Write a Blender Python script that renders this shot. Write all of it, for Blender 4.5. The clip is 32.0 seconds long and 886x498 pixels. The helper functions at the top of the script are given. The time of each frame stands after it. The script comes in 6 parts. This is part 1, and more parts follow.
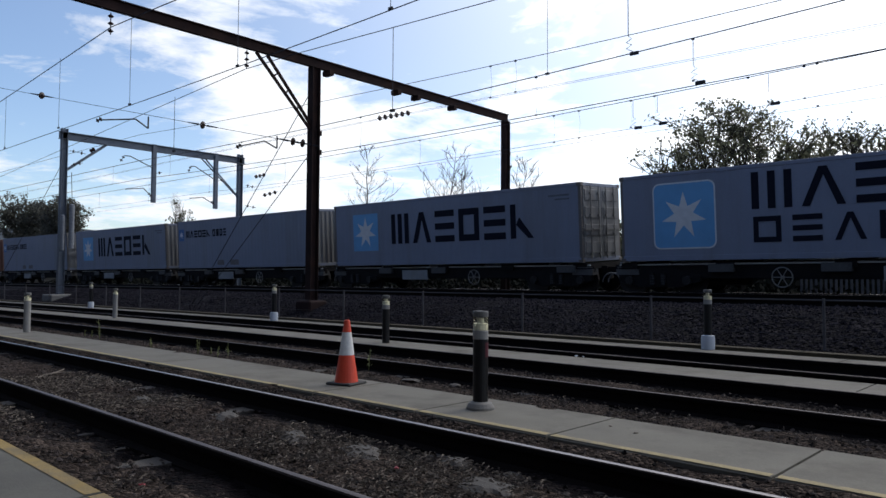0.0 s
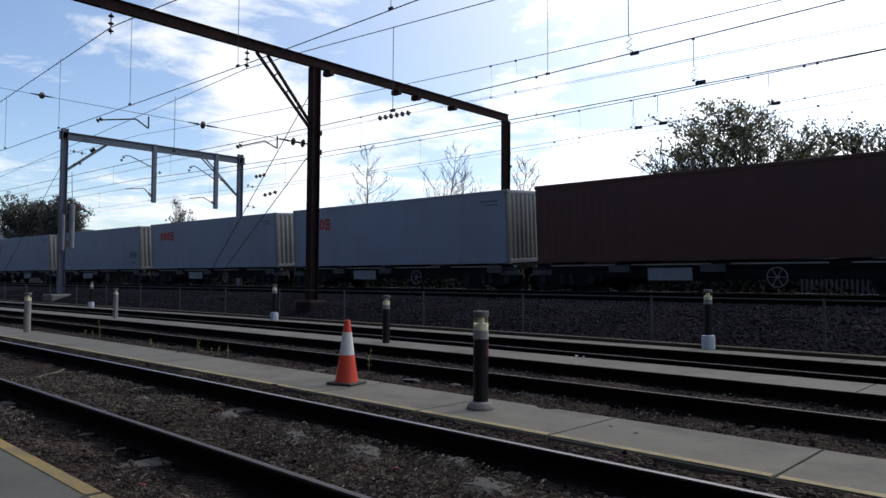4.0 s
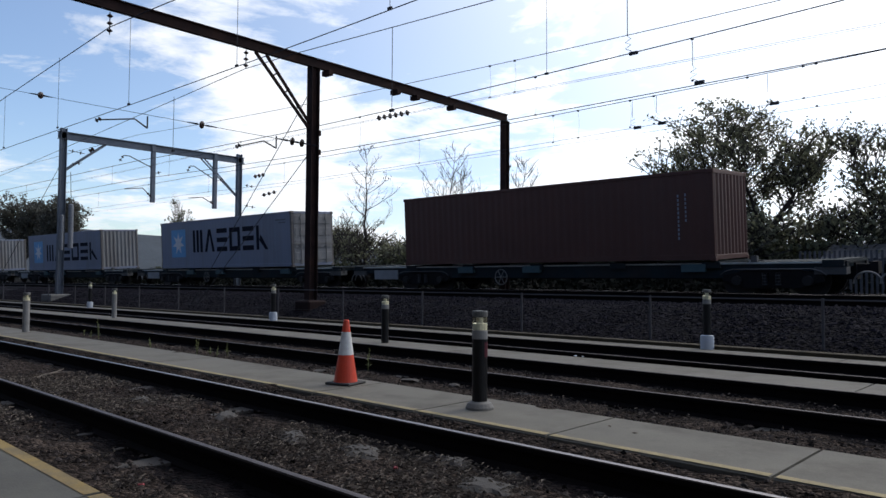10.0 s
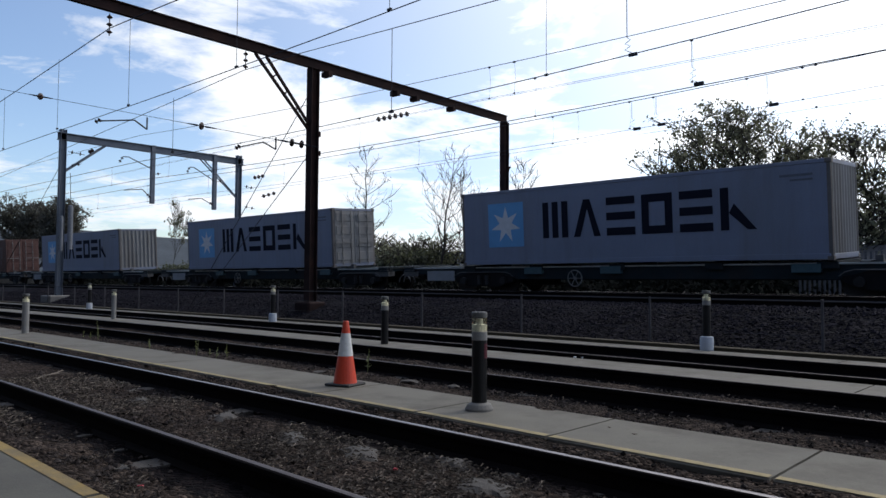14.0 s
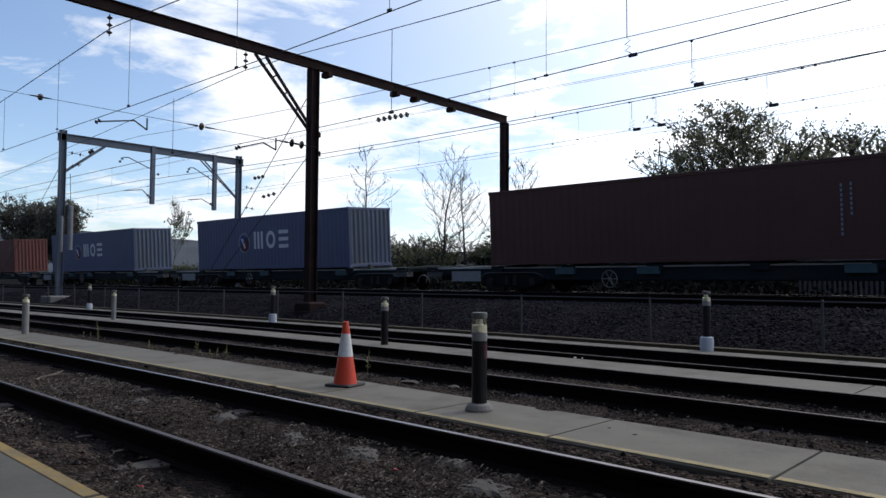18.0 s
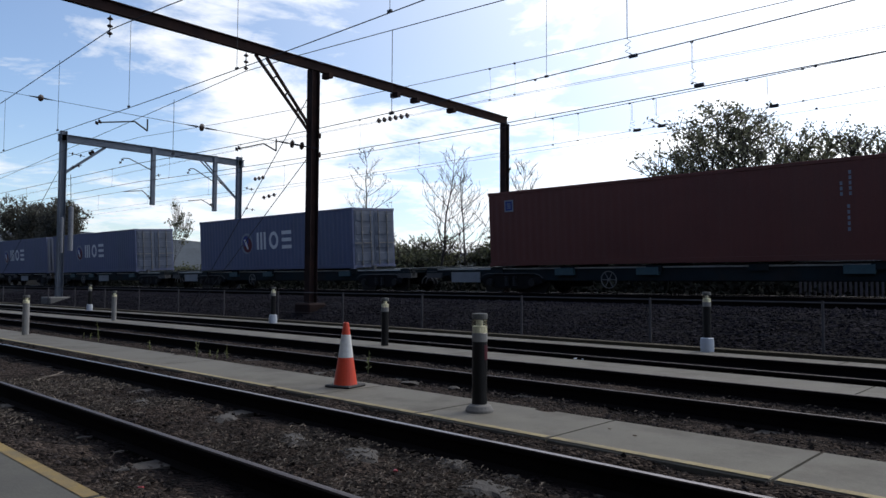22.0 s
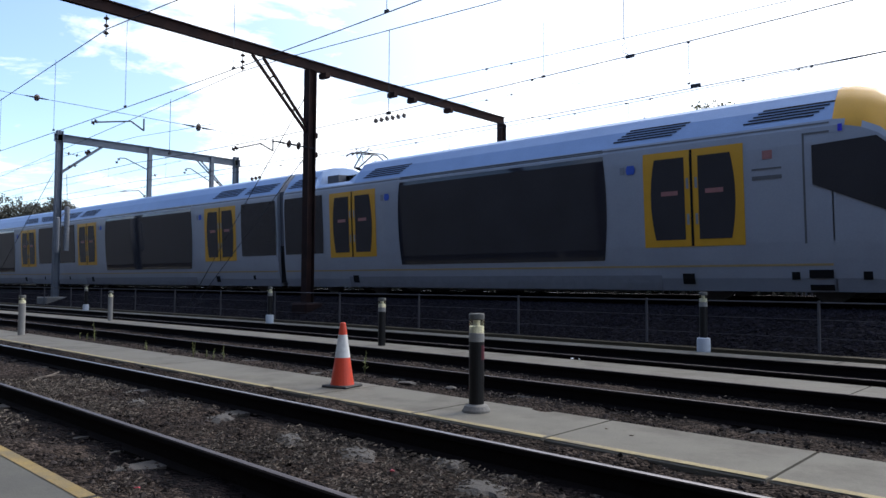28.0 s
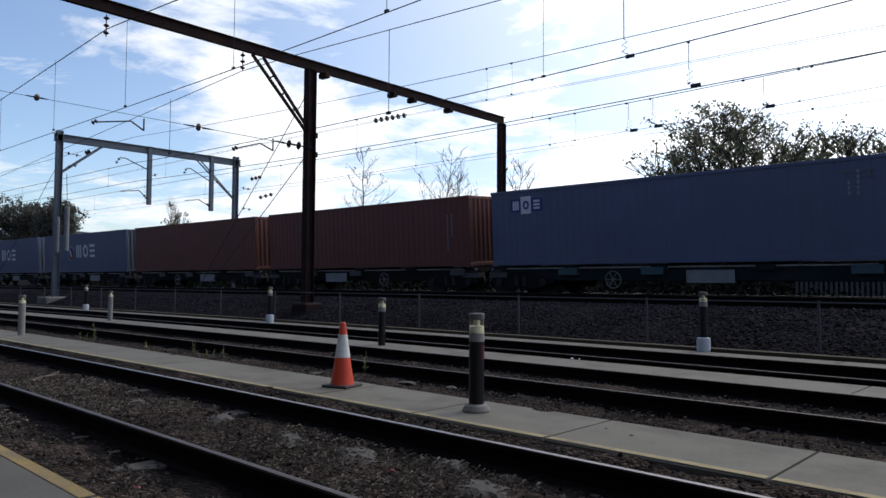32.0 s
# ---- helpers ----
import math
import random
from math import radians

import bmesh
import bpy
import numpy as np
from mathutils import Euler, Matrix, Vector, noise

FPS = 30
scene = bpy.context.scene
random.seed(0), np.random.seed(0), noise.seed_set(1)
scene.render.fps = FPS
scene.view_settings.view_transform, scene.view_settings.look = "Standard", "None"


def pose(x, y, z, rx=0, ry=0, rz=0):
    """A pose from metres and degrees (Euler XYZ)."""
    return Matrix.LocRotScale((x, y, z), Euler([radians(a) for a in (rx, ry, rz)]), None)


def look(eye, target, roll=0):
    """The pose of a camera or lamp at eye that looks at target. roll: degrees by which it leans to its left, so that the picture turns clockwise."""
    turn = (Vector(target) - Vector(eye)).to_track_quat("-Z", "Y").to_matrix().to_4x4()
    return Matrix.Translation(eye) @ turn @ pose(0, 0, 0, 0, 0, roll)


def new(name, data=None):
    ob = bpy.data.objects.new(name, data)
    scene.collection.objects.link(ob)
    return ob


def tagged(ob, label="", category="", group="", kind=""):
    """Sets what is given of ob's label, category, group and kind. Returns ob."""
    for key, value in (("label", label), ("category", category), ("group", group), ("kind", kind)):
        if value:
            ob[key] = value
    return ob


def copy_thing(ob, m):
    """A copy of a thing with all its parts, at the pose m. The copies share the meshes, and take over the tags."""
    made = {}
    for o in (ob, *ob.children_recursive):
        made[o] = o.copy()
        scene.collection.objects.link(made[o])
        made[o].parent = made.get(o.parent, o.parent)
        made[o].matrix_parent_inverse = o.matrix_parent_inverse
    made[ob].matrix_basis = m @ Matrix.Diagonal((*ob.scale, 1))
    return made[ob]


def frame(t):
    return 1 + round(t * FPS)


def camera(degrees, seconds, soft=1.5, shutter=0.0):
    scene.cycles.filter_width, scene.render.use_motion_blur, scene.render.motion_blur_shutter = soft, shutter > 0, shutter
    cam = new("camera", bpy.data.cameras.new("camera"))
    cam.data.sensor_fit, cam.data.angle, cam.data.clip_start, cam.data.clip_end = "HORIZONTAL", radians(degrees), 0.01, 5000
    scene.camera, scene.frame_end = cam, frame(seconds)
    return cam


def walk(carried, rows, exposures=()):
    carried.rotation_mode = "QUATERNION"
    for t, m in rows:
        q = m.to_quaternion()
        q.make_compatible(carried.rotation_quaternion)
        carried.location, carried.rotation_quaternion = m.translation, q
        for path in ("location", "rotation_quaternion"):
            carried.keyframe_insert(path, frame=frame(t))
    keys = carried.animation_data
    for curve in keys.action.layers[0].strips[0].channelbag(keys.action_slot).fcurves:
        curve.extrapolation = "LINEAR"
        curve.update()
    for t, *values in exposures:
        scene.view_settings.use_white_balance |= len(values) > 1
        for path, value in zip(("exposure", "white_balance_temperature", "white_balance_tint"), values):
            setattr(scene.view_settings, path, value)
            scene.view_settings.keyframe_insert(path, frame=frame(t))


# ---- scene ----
# World: x along the railway, y away from the camera, z up; the lens is at the origin.
cam = camera(62.0, 32.0, soft=1.5)


def aim(yaw, pitch, roll):
    """A camera pose at the origin: yaw from +y towards -x, pitch up, roll clockwise, all in degrees."""
    return pose(0, 0, 0, 0, 0, yaw) @ pose(0, 0, 0, 90 + pitch) @ pose(0, 0, 0, 0, 0, roll)


PATH = [
    (0, aim(42.430, 2.529, 0.332)), (6, aim(42.452, 2.524, 0.332)), (8.5, aim(42.430, 2.524, 0.332)),
    (11, aim(42.342, 2.524, 0.332)), (13.5, aim(42.342, 2.594, 0.332)), (16.5, aim(42.342, 2.656, 0.332)),
    (19, aim(42.342, 2.647, 0.332)), (22.5, aim(42.364, 2.726, 0.332)), (24, aim(42.342, 2.726, 0.332)),
    (25.5, aim(42.219, 2.735, 0.332)), (28, aim(42.123, 2.726, 0.332)), (30, aim(42.079, 2.770, 0.332)),
    (31, aim(42.123, 2.770, 0.332)), (32, aim(42.123, 2.713, 0.332)),
]
walk(cam, PATH, exposures=[(t, e, 6450.0, 13.0) for t, e in ((0.0, -0.1), (24.5, -0.1), (25.6, 0.0), (27.4, 0.65), (28.4, 0.6), (29.4, 0.0), (30.0, -0.1), (32.0, -0.1))])

# ---- world and sun ----
SUN_AZ, SUN_EL = radians(12), radians(43)      # from +y towards +x
sun_dir = Vector((math.sin(SUN_AZ) * math.cos(SUN_EL), math.cos(SUN_AZ) * math.cos(SUN_EL), math.sin(SUN_EL)))
sun = new("sun", bpy.data.lights.new("sun", "SUN"))
sun.data.energy, sun.data.angle, sun.data.color = 1.1, radians(2.5), (1.0, 0.95, 0.88)
sun.matrix_basis = look(sun_dir * 100, (0, 0, 0))

world = bpy.data.worlds.new("sky")
scene.world = world
world.use_nodes = True
wn, wl = world.node_tree.nodes, world.node_tree.links
wn.clear()
sky = wn.new("ShaderNodeTexSky")
sky.sky_type, sky.sun_disc = "NISHITA", False
sky.sun_elevation, sky.sun_rotation = SUN_EL, SUN_AZ
sky.dust_density, sky.air_density, sky.ozone_density = 0.7, 1.0, 3.0
tc = wn.new("ShaderNodeTexCoord")
sep = wn.new("ShaderNodeSeparateXYZ")
wl.new(tc.outputs["Generated"], sep.inputs[0])
# clouds lie on a flat layer: the direction divided by its height
addz = wn.new("ShaderNodeMath"); addz.operation = "ADD"; addz.inputs[1].default_value = 0.10
wl.new(sep.outputs["Z"], addz.inputs[0])
flat = wn.new("ShaderNodeVectorMath"); flat.operation = "DIVIDE"
comb = wn.new("ShaderNodeCombineXYZ")
for k in "XYZ":
    wl.new(addz.outputs[0], comb.inputs[k])
wl.new(tc.outputs["Generated"], flat.inputs[0])
wl.new(comb.outputs[0], flat.inputs[1])
n1 = wn.new("ShaderNodeTexNoise")
n1.inputs["Scale"].default_value, n1.inputs["Detail"].default_value, n1.inputs["Roughness"].default_value = 1.5, 11, 0.62
n1.inputs["Distortion"].default_value = 0.35
offs = wn.new("ShaderNodeVectorMath"); offs.operation = "ADD"; offs.inputs[1].default_value = (3.1, 7.4, 0)
wl.new(flat.outputs[0], offs.inputs[0])
wl.new(offs.outputs[0], n1.inputs["Vector"])
ramp = wn.new("ShaderNodeValToRGB")
ramp.color_ramp.elements[0].position, ramp.color_ramp.elements[1].position = 0.50, 0.68
# the layer looks thicker towards the horizon, where the view runs through it at a slant
slant = wn.new("ShaderNodeMath"); slant.operation = "MULTIPLY_ADD"
slant.inputs[1].default_value, slant.inputs[2].default_value = -0.36, 0.108
wl.new(sep.outputs["Z"], slant.inputs[0])
thick = wn.new("ShaderNodeMath"); thick.operation = "ADD"
wl.new(n1.outputs["Fac"], thick.inputs[0]); wl.new(slant.outputs[0], thick.inputs[1])
# wide banks of thicker cloud and clearer gaps: direction, half width in degrees, thickness
BANKS = [
    (-0.793, 0.541, 0.281, 9, 0.100),
    (-0.781, 0.587, 0.214, 6, 0.070),
    (-0.914, 0.307, 0.265, 4, 0.040),
    (-0.885, 0.379, 0.269, 4, 0.030),
    (-0.731, 0.592, 0.339, 6, -0.120),
    (-0.619, 0.716, 0.323, 9, -0.040),
    (-0.925, 0.339, 0.172, 9, -0.100),
    (-0.907, 0.286, 0.310, 6, -0.060),
    (-0.891, 0.419, 0.173, 5, -0.060),
    (-0.876, 0.474, 0.085, 8, 0.030),
    (-0.529, 0.817, 0.231, 6, 0.050),
    (-0.906, 0.414, 0.089, 6, 0.045),
]
wisp = wn.new("ShaderNodeTexNoise")
wisp.inputs["Scale"].default_value, wisp.inputs["Detail"].default_value, wisp.inputs["Roughness"].default_value = 7.0, 8, 0.6
wisp.inputs["Distortion"].default_value = 0.8
wl.new(offs.outputs[0], wisp.inputs["Vector"])
fray = wn.new("ShaderNodeMath"); fray.operation = "MULTIPLY_ADD"; fray.inputs[1].default_value = 0.22
torn = wn.new("ShaderNodeMath"); torn.operation = "SUBTRACT"; torn.inputs[1].default_value = 0.11
wl.new(thick.outputs[0], torn.inputs[0])
wl.new(wisp.outputs["Fac"], fray.inputs[0]); wl.new(torn.outputs[0], fray.inputs[2])
heap = fray.outputs[0]
for bx, by, bz, wide, gain in BANKS:
    near = wn.new("ShaderNodeVectorMath"); near.operation = "DOT_PRODUCT"; near.inputs[1].default_value = (bx, by, bz)
    wl.new(tc.outputs["Generated"], near.inputs[0])
    soft_edge = wn.new("ShaderNodeMapRange"); soft_edge.interpolation_type = "SMOOTHSTEP"
    soft_edge.inputs["From Min"].default_value, soft_edge.inputs["From Max"].default_value = math.cos(radians(wide * 1.5)), math.cos(radians(wide * 0.25))
    soft_edge.inputs["To Max"].default_value = gain
    wl.new(near.outputs["Value"], soft_edge.inputs["Value"])
    more = wn.new("ShaderNodeMath"); more.operation = "ADD"
    wl.new(heap, more.inputs[0]); wl.new(soft_edge.outputs["Result"], more.inputs[1])
    heap = more.outputs[0]
wl.new(heap, ramp.inputs[0])
# forward scattering in thin cloud: brighter towards the sun
dot = wn.new("ShaderNodeVectorMath"); dot.operation = "DOT_PRODUCT"; dot.inputs[1].default_value = sun_dir
wl.new(tc.outputs["Generated"], dot.inputs[0])
pw = wn.new("ShaderNodeMath"); pw.operation = "POWER"; pw.inputs[1].default_value = 3.0
mx = wn.new("ShaderNodeMath"); mx.operation = "MAXIMUM"; mx.inputs[1].default_value = 0.0
wl.new(dot.outputs["Value"], mx.inputs[0]); wl.new(mx.outputs[0], pw.inputs[0])
glow = wn.new("ShaderNodeMath"); glow.operation = "MULTIPLY_ADD"
glow.inputs[1].default_value, glow.inputs[2].default_value = 6.5, 6.4
wl.new(pw.outputs[0], glow.inputs[0])
cloudc = wn.new("ShaderNodeVectorMath"); cloudc.operation = "SCALE"; cloudc.inputs[0].default_value = (0.925, 0.97, 1.0)
wl.new(glow.outputs[0], cloudc.inputs["Scale"])
# thin veil everywhere near the sun
veil = wn.new("ShaderNodeMath"); veil.operation = "MULTIPLY"; veil.inputs[1].default_value = 1.3
wl.new(pw.outputs[0], veil.inputs[0])
cov = wn.new("ShaderNodeMath"); cov.operation = "ADD"; cov.use_clamp = True
wl.new(ramp.outputs["Color"], cov.inputs[0]); wl.new(veil.outputs[0], cov.inputs[1])
mixc = wn.new("ShaderNodeMix"); mixc.data_type = "RGBA"
wl.new(cov.outputs[0], mixc.inputs["Factor"])
wl.new(sky.outputs[0], mixc.inputs["A"])
wl.new(cloudc.outputs[0], mixc.inputs["B"])
bg = wn.new("ShaderNodeBackground"); bg.inputs["Strength"].default_value = 0.178
out = wn.new("ShaderNodeOutputWorld")
wl.new(mixc.outputs["Result"], bg.inputs["Color"])
wl.new(bg.outputs[0], out.inputs["Surface"])

# ---- materials ----


def mat(name, color, rough=0.7, metal=0.0, var=0.25, scale=6.0, grain=60.0, bump=0.3, bumpd=0.01, dirt=None, dirt_amt=0.0, island=0.0, objvar=0.0, transmission=0.0, spec=0.5, streak=1.0):
    """A surface with a base colour varied at two scales, dirt patches and fine relief, in metres of object space."""
    m = bpy.data.materials.new(name)
    m.use_nodes = True
    N, L = m.node_tree.nodes, m.node_tree.links
    b = N["Principled BSDF"]
    co = N.new("ShaderNodeTexCoord")
    big = N.new("ShaderNodeTexNoise"); big.inputs["Scale"].default_value = scale; big.inputs["Detail"].default_value = 5
    fine = N.new("ShaderNodeTexNoise"); fine.inputs["Scale"].default_value = grain; fine.inputs["Detail"].default_value = 3
    L.new(co.outputs["Object"], big.inputs["Vector"]); L.new(co.outputs["Object"], fine.inputs["Vector"])
    v = N.new("ShaderNodeMath"); v.operation = "ADD"
    L.new(big.outputs["Fac"], v.inputs[0]); L.new(fine.outputs["Fac"], v.inputs[1])
    mr = N.new("ShaderNodeMapRange")
    mr.inputs["From Min"].default_value, mr.inputs["From Max"].default_value = 0.6, 1.4
    mr.inputs["To Min"].default_value, mr.inputs["To Max"].default_value = 1 - var, 1 + var
    L.new(v.outputs[0], mr.inputs["Value"])
    base = N.new("ShaderNodeVectorMath"); base.operation = "SCALE"; base.inputs[0].default_value = color
    L.new(mr.outputs["Result"], base.inputs["Scale"])
    last = base.outputs["Vector"]
    if island or objvar:
        if island:
            g = N.new("ShaderNodeNewGeometry"); src = g.outputs["Random Per Island"]
        else:
            g = N.new("ShaderNodeObjectInfo"); src = g.outputs["Random"]
        m2 = N.new("ShaderNodeMapRange"); k = island or objvar
        m2.inputs["To Min"].default_value, m2.inputs["To Max"].default_value = 1 - k, 1 + k
        L.new(src, m2.inputs["Value"])
        sc = N.new("ShaderNodeVectorMath"); sc.operation = "SCALE"
        L.new(last, sc.inputs[0]); L.new(m2.outputs["Result"], sc.inputs["Scale"]); last = sc.outputs["Vector"]
    if dirt:
        dn = N.new("ShaderNodeTexNoise"); dn.inputs["Scale"].default_value = scale * 0.45; dn.inputs["Detail"].default_value = 8; dn.inputs["Roughness"].default_value = 0.7
        mp = N.new("ShaderNodeMapping"); mp.inputs["Scale"].default_value = (1.0, 1.0, streak)
        L.new(co.outputs["Object"], mp.inputs["Vector"]); L.new(mp.outputs[0], dn.inputs["Vector"])
        dr = N.new("ShaderNodeMapRange"); dr.inputs["From Min"].default_value, dr.inputs["From Max"].default_value = 0.48, 0.72
        dr.inputs["To Max"].default_value = dirt_amt
        L.new(dn.outputs["Fac"], dr.inputs["Value"])
        mxn = N.new("ShaderNodeMix"); mxn.data_type = "RGBA"; mxn.inputs["B"].default_value = (*dirt, 1)
        L.new(dr.outputs["Result"], mxn.inputs["Factor"]); L.new(last, mxn.inputs["A"]); last = mxn.outputs["Result"]
    L.new(last, b.inputs["Base Color"])
    b.inputs["Roughness"].default_value, b.inputs["Metallic"].default_value = rough, metal
    b.inputs["Specular IOR Level"].default_value = spec
    b.inputs["Transmission Weight"].default_value = transmission
    if bump:
        bp = N.new("ShaderNodeBump"); bp.inputs["Strength"].default_value, bp.inputs["Distance"].default_value = bump, bumpd
        L.new(fine.outputs["Fac"], bp.inputs["Height"]); L.new(bp.outputs[0], b.inputs["Normal"])
    return m




def pebbles(name, dark, light, scale, depth, var=0.35):
    """A bed of small stones: cells with a tone each, rounded in relief, dusted at a larger scale."""
    m = bpy.data.materials.new(name)
    m.use_nodes = True
    N, L = m.node_tree.nodes, m.node_tree.links
    b = N["Principled BSDF"]
    co = N.new("ShaderNodeTexCoord")
    warp = N.new("ShaderNodeTexNoise"); warp.inputs["Scale"].default_value = scale * 0.6
    add = N.new("ShaderNodeVectorMath"); add.operation = "MULTIPLY_ADD"
    add.inputs[1].default_value = (1.2 / scale,) * 3
    L.new(co.outputs["Object"], warp.inputs["Vector"]); L.new(warp.outputs["Color"], add.inputs[0]); L.new(co.outputs["Object"], add.inputs[2])
    vo = N.new("ShaderNodeTexVoronoi"); vo.inputs["Scale"].default_value = scale; vo.inputs["Randomness"].default_value = 1.0
    L.new(add.outputs[0], vo.inputs["Vector"])
    sp = N.new("ShaderNodeSeparateColor"); L.new(vo.outputs["Color"], sp.inputs[0])
    pw_ = N.new("ShaderNodeMath"); pw_.operation = "POWER"; pw_.inputs[1].default_value = 2.2
    L.new(sp.outputs[0], pw_.inputs[0])
    mixn = N.new("ShaderNodeMix"); mixn.data_type = "RGBA"
    mixn.inputs["A"].default_value, mixn.inputs["B"].default_value = (*dark, 1), (*light, 1)
    L.new(pw_.outputs[0], mixn.inputs["Factor"])
    big = N.new("ShaderNodeTexNoise"); big.inputs["Scale"].default_value = 1.1; big.inputs["Detail"].default_value = 7; big.inputs["Roughness"].default_value = 0.65
    L.new(co.outputs["Object"], big.inputs["Vector"])
    mr = N.new("ShaderNodeMapRange"); mr.inputs["From Min"].default_value, mr.inputs["From Max"].default_value = 0.3, 0.7
    mr.inputs["To Min"].default_value, mr.inputs["To Max"].default_value = 1 - var, 1 + var
    L.new(big.outputs["Fac"], mr.inputs["Value"])
    sc = N.new("ShaderNodeVectorMath"); sc.operation = "SCALE"
    L.new(mixn.outputs["Result"], sc.inputs[0]); L.new(mr.outputs["Result"], sc.inputs["Scale"])
    L.new(sc.outputs["Vector"], b.inputs["Base Color"])
    b.inputs["Roughness"].default_value, b.inputs["Specular IOR Level"].default_value = 0.95, 0.05
    inv = N.new("ShaderNodeMath"); inv.operation = "SUBTRACT"; inv.inputs[0].default_value = 1.0
    L.new(vo.outputs["Distance"], inv.inputs[1])
    bp = N.new("ShaderNodeBump"); bp.inputs["Strength"].default_value, bp.inputs["Distance"].default_value = 1.0, depth
    L.new(inv.outputs[0], bp.inputs["Height"]); L.new(bp.outputs[0], b.inputs["Normal"])
    return m


GRAVEL = pebbles("yard_gravel", (0.013, 0.0095, 0.008), (0.088, 0.067, 0.055), 38, 0.03, 0.5)
# darker gravel that stands for the shadow of the yard rails
RAIL_SHADE = pebbles("rail_shade_gravel", (0.0035, 0.003, 0.0035), (0.020, 0.015, 0.015), 34, 0.03, 0.5)
STRAW = mat("dry_straw", (0.135, 0.112, 0.092), 0.9, island=0.8, bump=0)
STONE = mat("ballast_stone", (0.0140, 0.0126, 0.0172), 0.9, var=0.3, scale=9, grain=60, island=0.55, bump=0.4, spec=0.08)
YARDSTONE = mat("yard_stone", (0.034, 0.028, 0.026), 0.9, var=0.3, scale=9, grain=60, island=0.85, bump=0.4, spec=0.08)
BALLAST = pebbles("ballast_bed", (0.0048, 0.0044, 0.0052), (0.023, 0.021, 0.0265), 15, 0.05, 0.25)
CONCRETE = mat("walkway_concrete", (0.121, 0.111, 0.089), 0.85, var=0.22, scale=3.2, grain=70, bump=0.3, bumpd=0.006, dirt=(0.062, 0.052, 0.038), dirt_amt=1.0, objvar=0.05)
PLATFORM = mat("platform_asphalt", (0.080, 0.076, 0.064), 0.9, var=0.25, scale=3, grain=80, bump=0.35, bumpd=0.006, dirt=(0.055, 0.052, 0.05), dirt_amt=0.8)
KERB = mat("kerb_concrete", (0.18, 0.172, 0.16), 0.9, var=0.2, scale=3, grain=60, dirt=(0.16, 0.14, 0.11), dirt_amt=0.6)
YELLOW = mat("worn_yellow_paint", (0.225, 0.150, 0.038), 0.75, var=0.3, scale=6, grain=70, dirt=(0.12, 0.095, 0.06), dirt_amt=0.9)
CREAM = mat("faded_yellow_paint", (0.265, 0.21, 0.10), 0.8, var=0.35, scale=7, grain=70, dirt=(0.11, 0.095, 0.07), dirt_amt=1.0)
RAILDULL = mat("dull_rail_head", (0.075, 0.062, 0.062), 0.6, 0.5, var=0.3, scale=3, grain=40, bump=0.1)
RAILTOP = mat("polished_rail_head", (0.27, 0.245, 0.245), 0.4, 1.0, var=0.15, scale=3, grain=40, bump=0.05)
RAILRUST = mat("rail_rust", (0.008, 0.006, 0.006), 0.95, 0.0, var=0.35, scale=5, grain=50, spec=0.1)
TIMBER = mat("old_sleeper_timber", (0.058, 0.052, 0.047), 0.95, var=0.4, scale=5, grain=60, bump=0.6, objvar=0.25)
SLEEPERC = mat("concrete_sleeper", (0.14, 0.135, 0.13), 0.9, var=0.2)
RUST = mat("rusty_gantry_steel", (0.020, 0.0105, 0.010), 0.9, 0.0, spec=0.2, var=0.45, scale=3, grain=40, dirt=(0.055, 0.024, 0.015), dirt_amt=0.5)
GALV = mat("galvanised_steel", (0.11, 0.128, 0.16), 0.6, 0.4, var=0.2, scale=3, grain=50, dirt=(0.11, 0.115, 0.125), dirt_amt=0.4)
WIRE = mat("overhead_wire", (0.035, 0.035, 0.04), 0.6, 0.6, bump=0)
INSUL = mat("brown_porcelain", (0.05, 0.03, 0.025), 0.25, bump=0)
BLACKP = mat("black_post_paint", (0.007, 0.007, 0.008), 0.45, var=0.3, scale=8, grain=80, dirt=(0.03, 0.03, 0.03), dirt_amt=0.2, spec=0.3)
GREYP = mat("grey_post_paint", (0.24, 0.235, 0.225), 0.6, var=0.2, scale=8, grain=80, dirt=(0.13, 0.12, 0.1), dirt_amt=0.4)
LENS = mat("clear_lens", (0.86, 0.84, 0.62), 0.12, var=0.05, transmission=1.0, bump=0)
WHITEP = mat("white_paint", (0.50, 0.54, 0.60), 0.6, var=0.1, dirt=(0.4, 0.4, 0.38), dirt_amt=0.4)
REDP = mat("red_plastic", (0.26, 0.012, 0.02), 0.5, bump=0)
STICKER = mat("dark_red_sticker", (0.075, 0.006, 0.016), 0.5, bump=0)
CONEO = mat("orange_cone_plastic", (0.62, 0.056, 0.022), 0.5, var=0.12, scale=8, grain=60, bump=0.05, dirt=(0.45, 0.08, 0.03), dirt_amt=0.3)
CONEW = mat("reflective_white_sleeve", (0.70, 0.70, 0.68), 0.4, var=0.1, scale=14, grain=90, bump=0.05, dirt=(0.35, 0.35, 0.33), dirt_amt=0.5)
RUBBER = mat("black_rubber", (0.022, 0.022, 0.022), 0.8, bump=0.2)
BARK = mat("tree_bark", (0.034, 0.027, 0.022), 0.95, var=0.4, scale=3, grain=30, bump=0.8)
LEAF = mat("tree_leaf", (0.140, 0.142, 0.086), 0.6, island=0.5, bump=0)
LEAF2 = mat("dark_leaf", (0.075, 0.080, 0.042), 0.6, island=0.5, bump=0)
LEAF3 = mat("brown_green_leaf", (0.075, 0.072, 0.055), 0.6, island=0.5, bump=0)
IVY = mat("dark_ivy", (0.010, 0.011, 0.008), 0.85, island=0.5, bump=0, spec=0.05)
